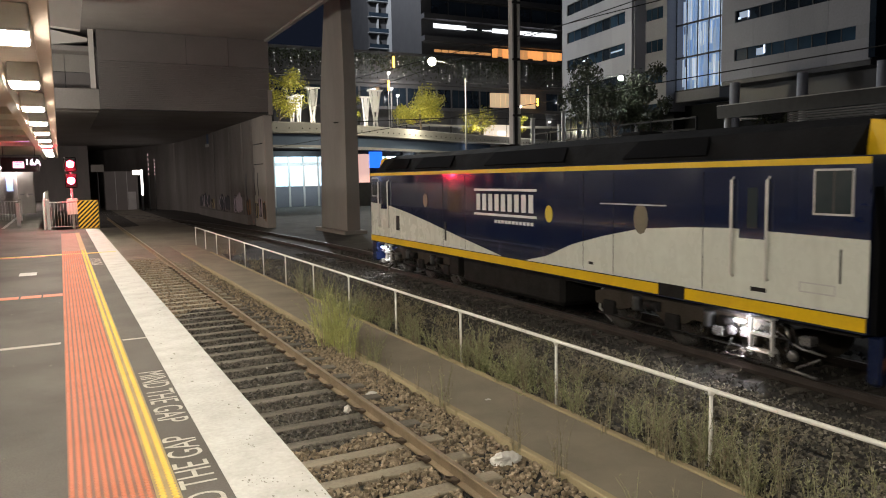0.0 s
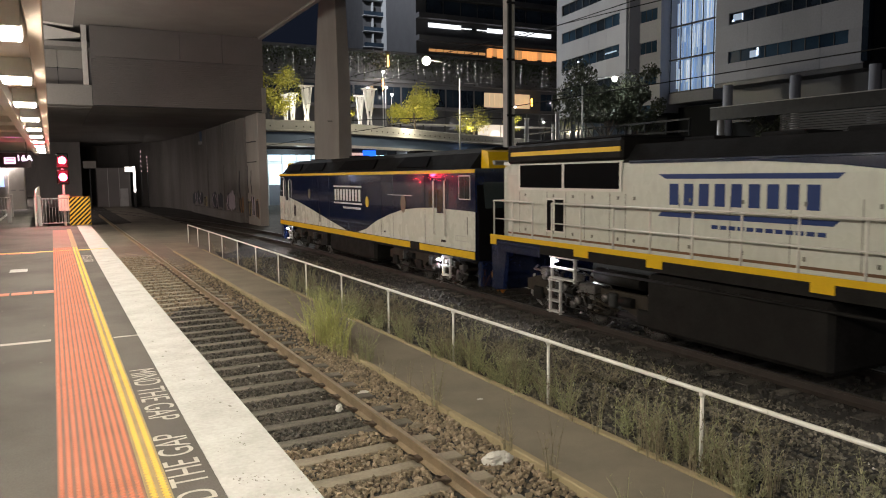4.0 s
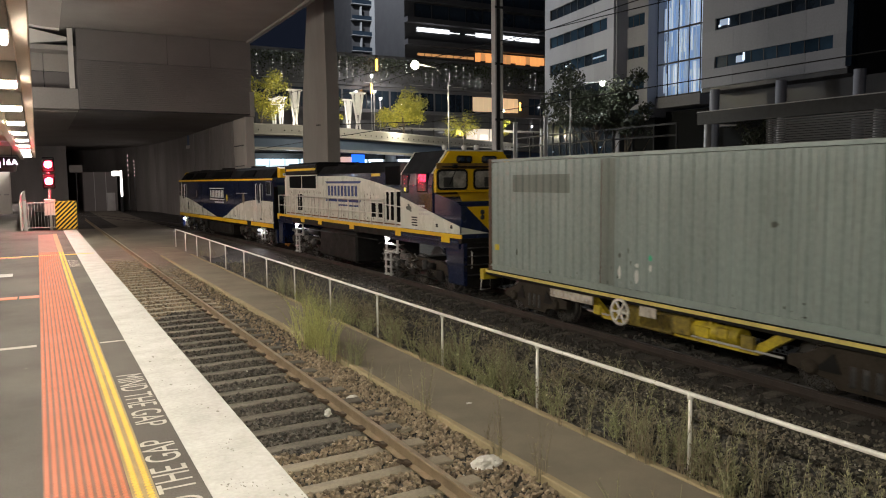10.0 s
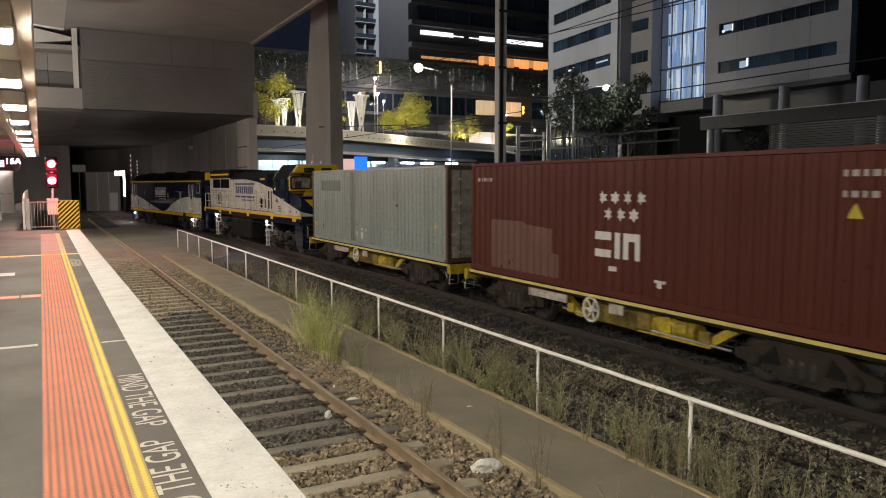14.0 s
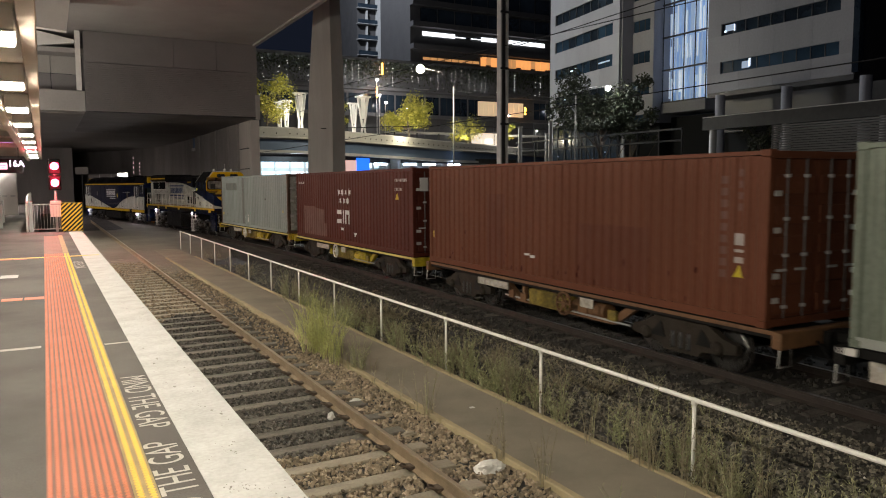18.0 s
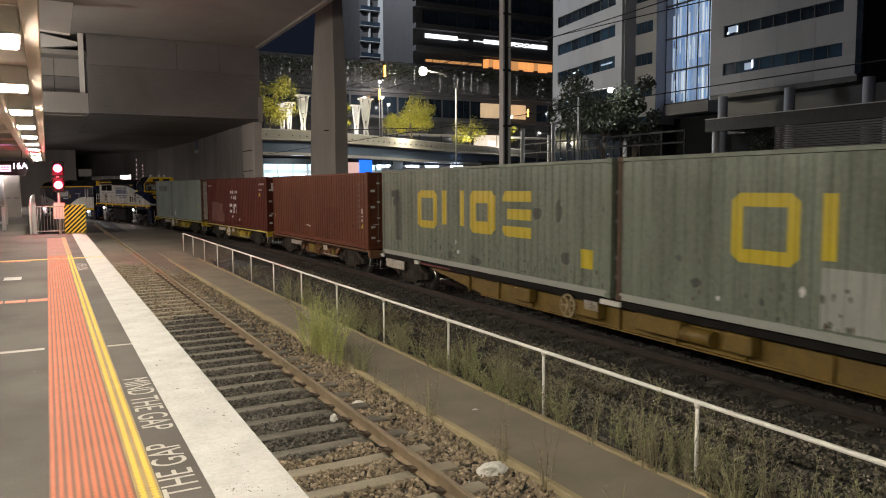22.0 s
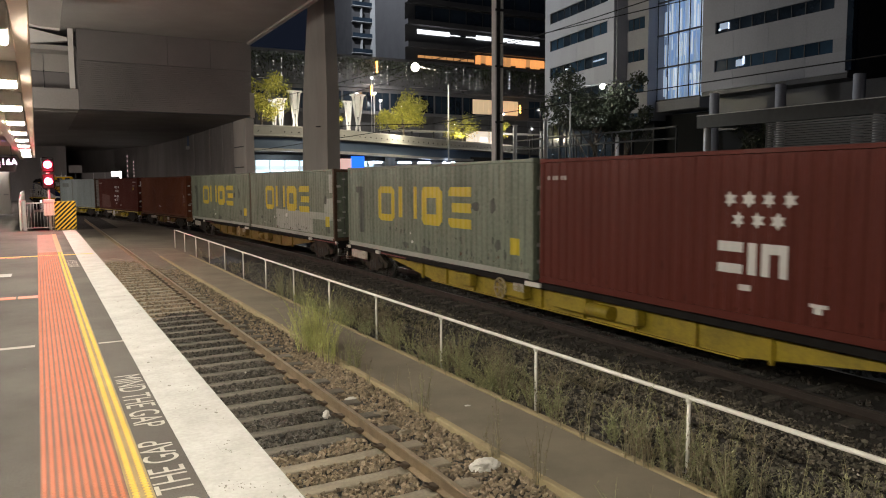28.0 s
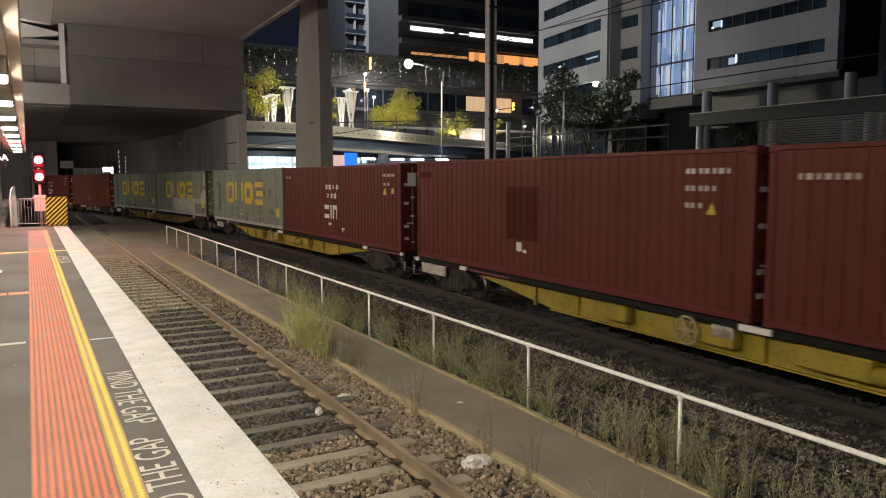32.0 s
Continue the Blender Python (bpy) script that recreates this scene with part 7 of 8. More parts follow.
def steps(v, y, z0, z1, n, side=-1, w=.46):
    """White steps up to a cab, lit by a small lamp under the sill."""
    x = side * 1.36
    st = part("steps", boxes((x - .03, x + .03, y - w / 2, y - w / 2 + .04, z0, z1)), STEP_W, v, "white cab steps")
    part("upright", boxes((x - .03, x + .03, y + w / 2 - .04, y + w / 2, z0, z1)), STEP_W, st)
    for k in range(n):
        z = z0 + .04 + (z1 - z0 - .1) * k / (n - 1)
        part("tread", boxes((x - .07, x + .09, y - w / 2, y + w / 2, z, z + .03)), STEP_W, st)
    return st


def lamp_under(v, y, z, side=-1):
    l = part("step_lamp", boxes((side * 1.41 - .03, side * 1.41 + .03, y - .09, y + .09, z - .17, z - .13), bevel=.01), STEP_L, v, "glowing step lamp")
    return l


def step_gear(v, y, z, seed):
    """Pipes, cocks, levers and cable runs of the running gear round a step lamp."""
    r = random.Random(seed)
    for k in range(16):
        y0, z0 = y + r.uniform(-1.1, .9), z - r.uniform(.12, .75)
        x0 = -1.16 - r.random() * .16
        pts = [(x0, y0, z0), (x0 - r.uniform(-.03, .05), y0 + r.uniform(-.35, .35), z0 - r.uniform(.02, .14)), (x0 + .05, y0 + r.uniform(-.75, .75), z0 - r.uniform(.05, .34))]
        part("pipe", tube(bmesh.new(), pts, r.choice((.014, .02, .028)), 6), GEAR if k % 3 else BOGIE, v)
    for k in range(6):
        y0, z0, w = y + r.uniform(-1.0, .9), z - r.uniform(.3, .8), r.uniform(.05, .13)
        part("valve", boxes((-1.3, -1.12, y0 - w, y0 + w, z0 - w * .7, z0 + w * .7), bevel=.02), GEAR if k % 2 else BOGIE, v)
    for k in range(3):
        y0 = y + r.uniform(-.9, .7)
        part("flange", lathe(bmesh.new(), [(.05, -1.32), (.09, -1.3), (.09, -1.24), (.06, -1.2)], 10, (0, y0, z - r.uniform(.35, .75)), "x"), GEAR, v)


def flank_paint(v, name, mat, shapes, label, half, x=1.46, proud=.005, parent=None, both=True):
    first, small = None, name in ("motto", "latch")
    for s in (-1, 1) if both else (-1,):
        xs = sorted((s * (x + proud), s * (x - .012)))
        for group in ([shapes] if small else [[sh] for sh in shapes]):
            bm = bmesh.new()
            for sh in group:
                prism(bm, [(half - u, z) for u, z in sh], "x", *xs)
            ob = part(name, bm, mat, parent or v, label)
            if small:
                tagged(ob, kind="stuff")
            first = first or ob
    return first


def letter_bars(u, z, w, h, n):
    g = w / n
    return [rect(u + k * g + g * .14, z, g * .62, h) for k in range(n)]


# the leading locomotive
HALF = 9.75
l1 = thing("locomotive", "navy and pale grey streamlined diesel locomotive with yellow bands", "locomotive")
MOVING.append((l1, 0.0, 19.5))
bm = bmesh.new()
prism(bm, [(-1.46, 1.02), (1.46, 1.02), (1.46, 3.44), (1.42, 3.54), (-1.42, 3.54), (-1.46, 3.44)], "y", -HALF + .06, HALF - .35)
part("body", bm, NAVY, l1)
bm = bmesh.new()
prism(bm, [(-1.41, 3.545), (1.41, 3.545), (1.06, 3.98), (.55, 4.14), (-.55, 4.14), (-1.06, 3.98)], "y", -HALF + .42, HALF - .7)
part("roof", bm, ROOF_M, l1, "sooty black roof")
for u0, u1 in ((1.6, 3.4), (4.1, 6.6), (8.6, 12.2), (14.2, 16.4)):
    for s in (-1, 1):
        bm = bmesh.new()
        q = [(1.375, 3.615), (1.375, 3.615), (1.11, 3.945), (1.11, 3.945)]
        ys = (HALF - u0, HALF - u1, HALF - u1 + .2, HALF - u0 - .2)
        lo = [bm.verts.new((s * a, y, z)) for (a, z), y in zip(q, ys)]
        hi = [bm.verts.new((s * (a + .03), y, z + .025)) for (a, z), y in zip(q, ys)]
        bm.faces.new(hi), bm.faces.new(lo[::-1])
        for j in range(4):
            bm.faces.new((lo[j], lo[(j + 1) % 4], hi[(j + 1) % 4], hi[j]))
        bmesh.ops.recalc_face_normals(bm, faces=bm.faces[:])
        part("roof_hatch", bm, HATCH, l1, "black roof grille")
for u in (7.4, 13.2):
    part("exhaust", boxes((-.35, .35, HALF - u - .3, HALF - u + .3, 4.13, 4.24), bevel=.03), ROOF_M, l1)
part("horn", boxes((-.3, .3, HALF - 2.2, HALF - 1.8, 4.14, 4.22)), STEEL_D, l1)
# cab ends: rear one wears a yellow brow with its lamp
for e, u in ((1, .35), (-1, 19.42)):
    y = HALF - u
    bm = bmesh.new()
    yy = y + e * (.32 if e > 0 else .12)
    prism(bm, [(y - e * .35, 3.545), (yy - e * .02, 3.545), (y + e * .02, 4.0), (y - e * .3, 4.06)], "x", -1.05, 1.05)
    brow = part("brow", bm, LOCO_Y, l1, "yellow brow over the cab windows")
    part("headlight", boxes((-.32, .32, *sorted((y - e * .02, yy)), 3.66, 3.84), bevel=.03), STEEL_G, brow, "twin headlight casing")
    bm = bmesh.new()
    prism(bm, [(y - e * .02, 1.02), (yy, 1.02), (yy, 2.3), (yy - e * .15, 3.5), (y - e * .02, 3.5)], "x", -1.40, 1.40)
    # Black instead of navy at the rear: the shade there is painted on.
    nose = part("nose", bm, NAVY if e > 0 else HATCH, l1, "navy cab end" if e > 0 else "cab end coloured black for the shade between the locomotives")
    for s in (-1, 1):
        bm = bmesh.new()
        prism(bm, [(yy + e * .012, 2.45), (yy - e * .13, 3.35), (yy - e * .3, 3.35), (yy - e * .3, 2.45)], "x", *sorted((s * .12, s * 1.2)))
        part("windscreen", bm, CAB_GLASS, nose, "dark windscreen")
    part("pilot", boxes((-1.35, 1.35, *sorted((y - e * .05, yy + e * .05)), .28, 1.0), bevel=.04), NAVY, l1, "navy pilot plate")
    part("coupler", boxes((-.16, .16, *sorted((yy, yy + e * .45)), .68, .95), bevel=.04), UNDER, l1)
    for x in (-.75, .6, .85):
        part("air_hose", tube(bmesh.new(), [(x, yy, .85), (x, yy + e * .18, .6), (x + .05, yy + e * .22, .34)], .03, 6), LOCO_Y if x == -.75 else BLACK_P, l1)
flank_paint(l1, "grey_sweep", LOCO_W, [[(.25, 1.27), (.25, 2.45), (1.8, 2.4), (3.5, 2.2), (5.2, 1.95), (7.0, 1.66), (9.6, 1.27)],
            [(10.7, 1.27), (11.6, 1.45), (12.6, 1.80), (13.7, 2.06), (14.8, 2.27), (16.0, 2.36), (17.0, 2.40), (19.44, 2.36), (19.44, 1.27)]], "pale grey sweeps low on the flank", HALF, proud=.004)
flank_paint(l1, "lower_band", LOCO_Y, [rect(.22, 1.05, 15.1, .2), rect(16.0, 1.05, 3.42, .2)], "yellow band along the sill", HALF, proud=.012)
flank_paint(l1, "upper_band", LOCO_Y, [rect(.22, 3.42, 19.2, .1)], "yellow band under the roof", HALF, proud=.008)
flank_paint(l1, "logo", LOGO_W, [rect(8.16, 2.95, 3.05, .06), rect(8.16, 2.30, 3.05, .06)] + letter_bars(8.24, 2.43, 2.9, .44, 9), "white block logo between two bars", HALF, proud=.008)
flank_paint(l1, "motto", LOGO_W, [rect(9.25 + k * .17, 2.12, .12, .08) for k in range(11)], "line of small white writing", HALF, proud=.008)
flank_paint(l1, "oval_badge", LOGO_Y, [[(11.72 + .15 * math.cos(a * .524), 2.44 + .2 * math.sin(a * .524)) for a in range(12)]], "gold oval badge", HALF, proud=.01)
flank_paint(l1, "porthole", BRASS, [[(14.82 + .2 * math.cos(a * .524), 2.46 + .3 * math.sin(a * .524)) for a in range(12)], [(5.0 + .16 * math.cos(a * .524), 2.62 + .22 * math.sin(a * .524)) for a in range(12)]], "oval porthole", HALF, proud=.012)
for u in (13.0, 14.0, 7.6, 6.2, 16.4):
    flank_paint(l1, "panel_seam", BLACK_P, [rect(u, 1.3, .015, 2.05)], "", HALF, proud=.006)
flank_paint(l1, "grab_rail", STEEL_G, [rect(13.6, 2.72, 1.9, .025)], "thin rail", HALF, proud=.02)
for u0, w, mat in ((17.2, .52, NAVY), (1.25, .7, NAVY)):
    d = flank_paint(l1, "cab_door", LOCO_W, [rect(u0, 1.5, w, .72)], "cab side door", HALF, proud=.014)
    flank_paint(l1, "upper_leaf", NAVY, [rect(u0, 2.25, w, .95)], "", HALF, proud=.014, parent=d)
    flank_paint(l1, "door_window", CAB_GLASS, [rect(u0 + .16, 2.42, w - .32, .66)], "", HALF, proud=.018, parent=d)
    for x in (u0 - .13, u0 + w + .05):
        for s in (-1, 1):
            bm = bmesh.new()
            tube(bm, [(s * 1.46, HALF - x, 1.6), (s * 1.52, HALF - x, 1.65), (s * 1.52, HALF - x, 3.2), (s * 1.46, HALF - x, 3.25)], .024, 6)
            part("handrail", bm, OFFWHITE, l1, "pale vertical handrail")
for u0, w in ((18.55, .64), (.42, .62)):
    f = flank_paint(l1, "cab_window", STEEL_G, [rect(u0, 2.68, w, .68)], "pale window frame", HALF, proud=.014)
    flank_paint(l1, "glass", CAB_GLASS, [rect(u0 + .03, 2.71, w - .06, .62)], "", HALF, proud=.018, parent=f)
    flank_paint(l1, "window_bar", STEEL_D, [rect(u0 + w * .5, 2.71, .03, .62)], "", HALF, proud=.0205, parent=f)
flank_paint(l1, "sill_gap", UNDER, [rect(15.33, 1.04, .66, .24)], "sill blackened for the shade under the yellow band gap", HALF, proud=.006)
flank_paint(l1, "step_pocket", STEEL_G, [rect(18.35, 1.5, .6, .022), rect(18.35, 1.64, .6, .022), rect(18.35, 1.5, .022, .16), rect(18.93, 1.5, .022, .16)], "thin pocket frame", HALF, proud=.008)
flank_paint(l1, "vent", BLACK_P, [rect(19.0, 1.7, .03, .5), rect(2.6, 1.55, .3, .5), rect(6.3, 1.45, .12, .55), rect(13.2, 1.42, .16, .06), rect(17.45, 1.4, .3, .07)], "dark vents", HALF, proud=.008)
part("fuel_tank", boxes((-1.3, 1.3, HALF - 12.0, HALF - 7.1, .28, 1.0), bevel=.1), UNDER, l1, "grimy fuel tank")
part("battery_box", boxes((-1.38, 1.38, HALF - 7.0, HALF - 6.4, .45, 1.0), bevel=.03), UNDER, l1)
part("underframe", boxes((-1.2, 1.2, -HALF + .3, HALF - .3, .9, 1.04)), UNDER, l1)
loco_bogie(l1, HALF - 4.0)
loco_bogie(l1, HALF - 15.4)
steps(l1, HALF - 17.6, .36, 1.0, 3)
steps(l1, HALF - 1.6, .36, 1.0, 3)
for u in (17.2, 1.2):
    lamp_under(l1, HALF - u, 1.0)
    step_gear(l1, HALF - u - .3, 1.0, int(u * 10))
bm = bmesh.new()
tube(bm, [(-.9, -HALF - .05, .82), (-.95, -HALF - .22, .62), (-.98, -HALF - .34, .36), (-.93, -HALF - .5, .2), (-.9, -HALF - .64, .36), (-.9, -HALF - .72, .7)], .05, 8)
tube(bm, [(-1.0, -HALF - .05, .74), (-1.06, -HALF - .25, .46), (-1.04, -HALF - .42, .24), (-1.0, -HALF - .6, .44), (-1.0, -HALF - .72, .78)], .034, 8)
part("jumper_cable", bm, flat("orange_cable_rubber", (.55, .2, .02), .5), l1, "orange jumper cable hanging to the next locomotive")
nbx = part("number_box", boxes((-.92, -.38, -HALF - .03, -HALF + .2, 3.62, 3.76), bevel=.03), STEEL_G, l1, "pale number box")
part("number_panel", boxes((-.86, -.44, -HALF - .036, -HALF - .03, 3.65, 3.73)), BRASS, nbx)

# the trailing locomotive, hood type, its cab at the rear
A2, B2 = 20.35, 38.1
H2 = (B2 - A2) / 2
X2 = 1.05
l2 = thing("locomotive", "pale grey hood diesel locomotive with navy cab and yellow sill", "locomotive")
MOVING.append((l2, A2, B2))


def y2(u):
    return H2 - u


part("deck", boxes((-1.46, 1.46, -H2 + .1, H2 - .05, 1.58, 1.72)), UNDER, l2)
flank_paint(l2, "sill", NAVY, [rect(.1, 1.42, 2.2, .28), rect(13.0, 1.42, 4.5, .28)], "navy sill", H2, proud=.002)
# Between the navy ends the sill is blackened to carry the shade.
flank_paint(l2, "sill", UNDER, [rect(2.31, 1.5, 10.68, .2)], "sill blackened for the shade under the yellow band", H2, proud=.002)
flank_paint(l2, "sill_band", LOCO_Y, [rect(.04, 1.72, H2 * 2 - .12, .11)] + [rect(u, 1.57, w, .16) for u, w in ((.04, .3), (3.62, .5), (5.9, .42), (9.4, .4), (13.4, .4), (16.5, .5))], "yellow sill band", H2, proud=.01)
bm = bmesh.new()
prism(bm, [(-1.05, 1.72), (1.05, 1.72), (1.05, 3.35), (1.0, 3.62), (.7, 3.9), (-.7, 3.9), (-1.0, 3.62), (-1.05, 3.35)], "y", y2(13.4), y2(.14))
hood = part("hood", bm, LOCO_W, l2, "pale grey engine hood")
for s in (-1, 1):
    part("corner_post", lathe(bmesh.new(), [(.16, 1.73), (.16, 3.5), (.12, 3.58)], 12), LOCO_W, hood, "rounded white corner", at=pose(s * .93, y2(.16), 0))
    part("marker_lamp", boxes((s * .93 - .1, s * .93 + .1, y2(.0), y2(.4), 3.6, 3.7), bevel=.02), OFFWHITE, hood)
flank_paint(l2, "hood_top", NAVY, [[(4.9, 3.56), (4.9, 3.62), (13.36, 3.62), (13.36, 2.96), (12.6, 3.06), (11.8, 3.17), (10.7, 3.33), (9.5, 3.46), (8.0, 3.55)]], "navy upper sweep", H2, X2, .004)
bm = bmesh.new()
prism(bm, [(-1.06, 3.58), (1.06, 3.58), (.74, 3.96), (-.74, 3.96)], "y", y2(13.3), y2(4.7))
part("hood_roof", bm, ROOF_M, l2, "dark hood roof")
part("radiator_bulge", boxes((-1.12, 1.12, y2(4.75), y2(.3), 3.64, 4.10), bevel=.06), UNDER, l2, "dark radiator housing")
part("fan_deck", boxes((-1.0, 1.0, y2(4.6), y2(.5), 4.1, 4.17), bevel=.03), ROOF_M, l2)
flank_paint(l2, "roof_band", LOCO_Y, [rect(.5, 3.82, 4.2, .1)], "yellow band along the roof", H2, 1.12, .006)
flank_paint(l2, "roof_band", LOCO_Y, [rect(10.6, 3.5, .75, .1)], "yellow band along the roof", H2, X2, .012)
for u, w in ((7.6, .9), (9.2, .7), (5.8, .8)):
    part("exhaust_hatch", boxes((-.5, .5, y2(u + w), y2(u), 3.95, 4.05), bevel=.03), ROOF_M, l2)
fr = flank_paint(l2, "radiator_frame", OFFWHITE, [rect(.78, 2.98, 3.92, .64)], "pale radiator frame", H2, X2, .02)
for u, w in ((.86, 1.76), (2.72, 1.9)):
    o = flank_paint(l2, "radiator", HATCH, [rect(u, 3.04, w, .55)], "black radiator grille", H2, X2, .026, parent=fr)
    flank_paint(l2, "slat", HATCH, [rect(u + .02, 3.08 + .09 * k, w - .04, .02) for k in range(6)], "", H2, X2, .034, parent=o)
flank_paint(l2, "logo", LOGO_N, [[(5.95, 3.25), (9.5, 3.25), (9.6, 3.34), (5.75, 3.34)], [(5.75, 2.53), (9.45, 2.53), (9.55, 2.62), (5.85, 2.62)]] + letter_bars(6.0, 2.76, 3.3, .40, 9), "navy block logo between two bars", H2, X2, .008)
flank_paint(l2, "motto", LOGO_N, [rect(7.1 + k * .19, 2.36, .14, .07) for k in range(12)], "line of small navy writing", H2, X2, .008)
for u in (.8, 2.0, 2.75, 3.45, 4.3, 4.8, 6.3, 7.5, 8.7, 9.9, 10.45, 11.65):
    flank_paint(l2, "hood_door_seam", SEAM, [rect(u, 1.85, .014, 1.1)], "", H2, X2, .006)
    flank_paint(l2, "latch", SEAM, [rect(u + .25, 1.96, .05, .07), rect(u + .25, 2.82, .05, .07)], "", H2, X2, .012)
for u, z, w, h in ((2.02, 2.03, .24, .72), (2.34, 2.03, .34, .74), (10.57, 2.05, .36, .5), (11.17, 2.05, .34, .5), (11.86, 2.0, .2, .96), (12.22, 2.0, .24, .96), (12.7, 1.95, .36, 1.02)):
    o = flank_paint(l2, "grille_frame", OFFWHITE, [rect(u - .04, z - .04, w + .08, h + .08)], "", H2, X2, .010)
    flank_paint(l2, "grille", HATCH, [rect(u, z, w, h)], "black grille", H2, X2, .016, parent=o)
flank_paint(l2, "air_intake", HATCH, [rect(11.85, 3.2, 1.5, .62)], "dark air intake", H2, X2, .03)
# One brown strip for both the rust and the walkway's shadow.
flank_paint(l2, "hood_foot", W_BRN, [rect(.2, 1.84, 13.1, .05)], "rusty foot of the hood, darkened for the walkway shadow", H2, X2, .004)
# handrails along the deck
for s in (-1, 1):
    for ua, ub, n in ((.12, 1.9, 3), (2.7, 12.35, 10)):
        hr = part("handrail", tube(bmesh.new(), [(s * 1.40, y2(ua), 2.70), (s * 1.40, y2(ub), 2.70)], .021, 6), OFFWHITE, l2, "pale walkway handrail")
        part("middle_rail", tube(bmesh.new(), [(s * 1.40, y2(ua), 2.24), (s * 1.40, y2(ub), 2.24)], .016, 6), OFFWHITE, hr)
        for k in range(n):
            u = ua + (ub - ua) * k / (n - 1)
            part("stanchion", tube(bmesh.new(), [(s * 1.40, y2(u), 1.72), (s * 1.40, y2(u), 2.70)], .021, 6), OFFWHITE, hr)
    part("door_rail", tube(bmesh.new(), [(s * 1.42, y2(12.5), 2.55), (s * 1.44, y2(13.8), 2.5)], .018, 6), OFFWHITE, l2)
    part("door_rail", tube(bmesh.new(), [(s * 1.42, y2(13.35), 1.75), (s * 1.42, y2(13.35), 2.95)], .022, 6), OFFWHITE, l2)
for x in (-1.0, -.35, .35, 1.0):
    part("end_rail", tube(bmesh.new(), [(x, y2(.08), 1.72), (x, y2(.08), 2.70)], .02, 6), OFFWHITE, l2)
part("end_rail_top", tube(bmesh.new(), [(-1.4, y2(.08), 2.70), (1.4, y2(.08), 2.70)], .02, 6), OFFWHITE, l2)
# the wide cab at the rear
CB, CF, NF = 13.82, 15.98, 17.58
bm = bmesh.new()
prism(bm, [(-1.46, 1.72), (1.46, 1.72), (1.46, 3.2), (1.42, 3.58), (.92, 4.2), (-.92, 4.2), (-1.42, 3.58), (-1.46, 3.2)], "y", y2(CF), y2(CB))
cab2 = part("cab", bm, NAVY, l2, "navy driving cab")
bm = bmesh.new()
prism(bm, [(-1.44, 3.56), (1.44, 3.56), (.94, 4.225), (-.94, 4.225)], "y", y2(CF) + .06, y2(CB) - .06)
part("cab_roof", bm, ROOF_M, l2, "black cab roof")
for u in (CB, CF - .06):
    bm = bmesh.new()
    prism(bm, [(-1.46, 3.53), (-.95, 4.24), (.95, 4.24), (1.46, 3.53), (1.41, 3.53), (.92, 4.17), (-.92, 4.17), (-1.41, 3.53)], "y", y2(u) - .06, y2(u))
    part("roof_rim", bm, LOCO_W, l2, "pale rim round the cab roof")
for x in (-.6, .1, .55):
    part("roof_horn", lathe(bmesh.new(), [(.05, 0), (.09, .12), (.06, .2)], 10), OFFWHITE, l2, at=pose(x, y2(15.2), 4.22))
part("aerial", tube(bmesh.new(), [(.2, y2(15.0), 4.2), (.2, y2(15.0), 4.75)], .012, 5), OFFWHITE, l2)
bm = bmesh.new()
prism(bm, [(y2(CF), 1.72), (y2(NF), 1.72), (y2(NF), 2.62), (y2(NF - .25), 2.74), (y2(CF), 2.97)], "x", -1.42, 1.42)
nose2 = part("nose", bm, NAVY, l2, "short navy nose")
bm = bmesh.new()
lo = [(-.62, y2(CF + .05), 2.96), (1.40, y2(CF + .05), 2.96), (1.40, y2(NF - .27), 2.74), (-1.22, y2(NF - .27), 2.74)]
a_ = [bm.verts.new((x, y, z + .004)) for x, y, z in lo]
b_ = [bm.verts.new((x, y, z + .016)) for x, y, z in lo]
bm.faces.new(b_), bm.faces.new(a_[::-1])
for k in range(4):
    bm.faces.new((a_[k], a_[(k + 1) % 4], b_[(k + 1) % 4], b_[k]))
bmesh.ops.recalc_face_normals(bm, faces=bm.faces[:])
part("nose_top", bm, LOCO_Y, nose2, "yellow top of the nose")
bm = bmesh.new()
prism(bm, [(-.42, 1.84), (.9, 1.84), (1.30, 2.60), (-1.24, 2.60)], "y", y2(NF) - .012, y2(NF) + .02)
part("nose_panel", bm, LOCO_Y, nose2, "yellow wedge on the nose")
bm = bmesh.new()
prism(bm, [(-1.42, 1.84), (-.50, 1.84), (-1.42, 2.04)], "y", y2(NF) - .010, y2(NF) + .02)
part("nose_stripe", bm, LOCO_W, nose2)
nb = part("number_box", boxes((-.30, .38, y2(NF) - .05, y2(NF), 1.94, 2.46), bevel=.02), BLACK_P, nose2, "dark number box")
for k in range(2):
    part("mark", boxes((-.17 + .24 * k, .0 + .24 * k, y2(NF) - .055, y2(NF) - .05, 2.06, 2.34)), OFFWHITE, nb)
for z in (2.30, 2.44):
    part("marker_light", lathe(bmesh.new(), [(.07, .01), (.07, -.03), (.05, -.045)], 12, (-.74, y2(NF), z), "y"), STEEL_D, nose2, "round dark marker light")
# cab face: yellow frame round two large windows, brow with lamps
bm = bmesh.new()
prism(bm, [(-1.41, 2.98), (1.41, 2.98), (1.41, 3.58), (.93, 4.19), (-.93, 4.19), (-1.41, 3.58)], "y", y2(CF + .14), y2(CF) - .004)
face = part("cab_face", bm, LOCO_Y, l2, "yellow cab face")


def rounded(x0, x1, z0, z1, r):
    return [(cx + r * math.cos(a * math.pi / 180), cz + r * math.sin(a * math.pi / 180)) for cx, cz, s0 in ((x1 - r, z1 - r, 0), (x0 + r, z1 - r, 90), (x0 + r, z0 + r, 180), (x1 - r, z0 + r, 270)) for a in (s0, s0 + 30, s0 + 60, s0 + 90)]


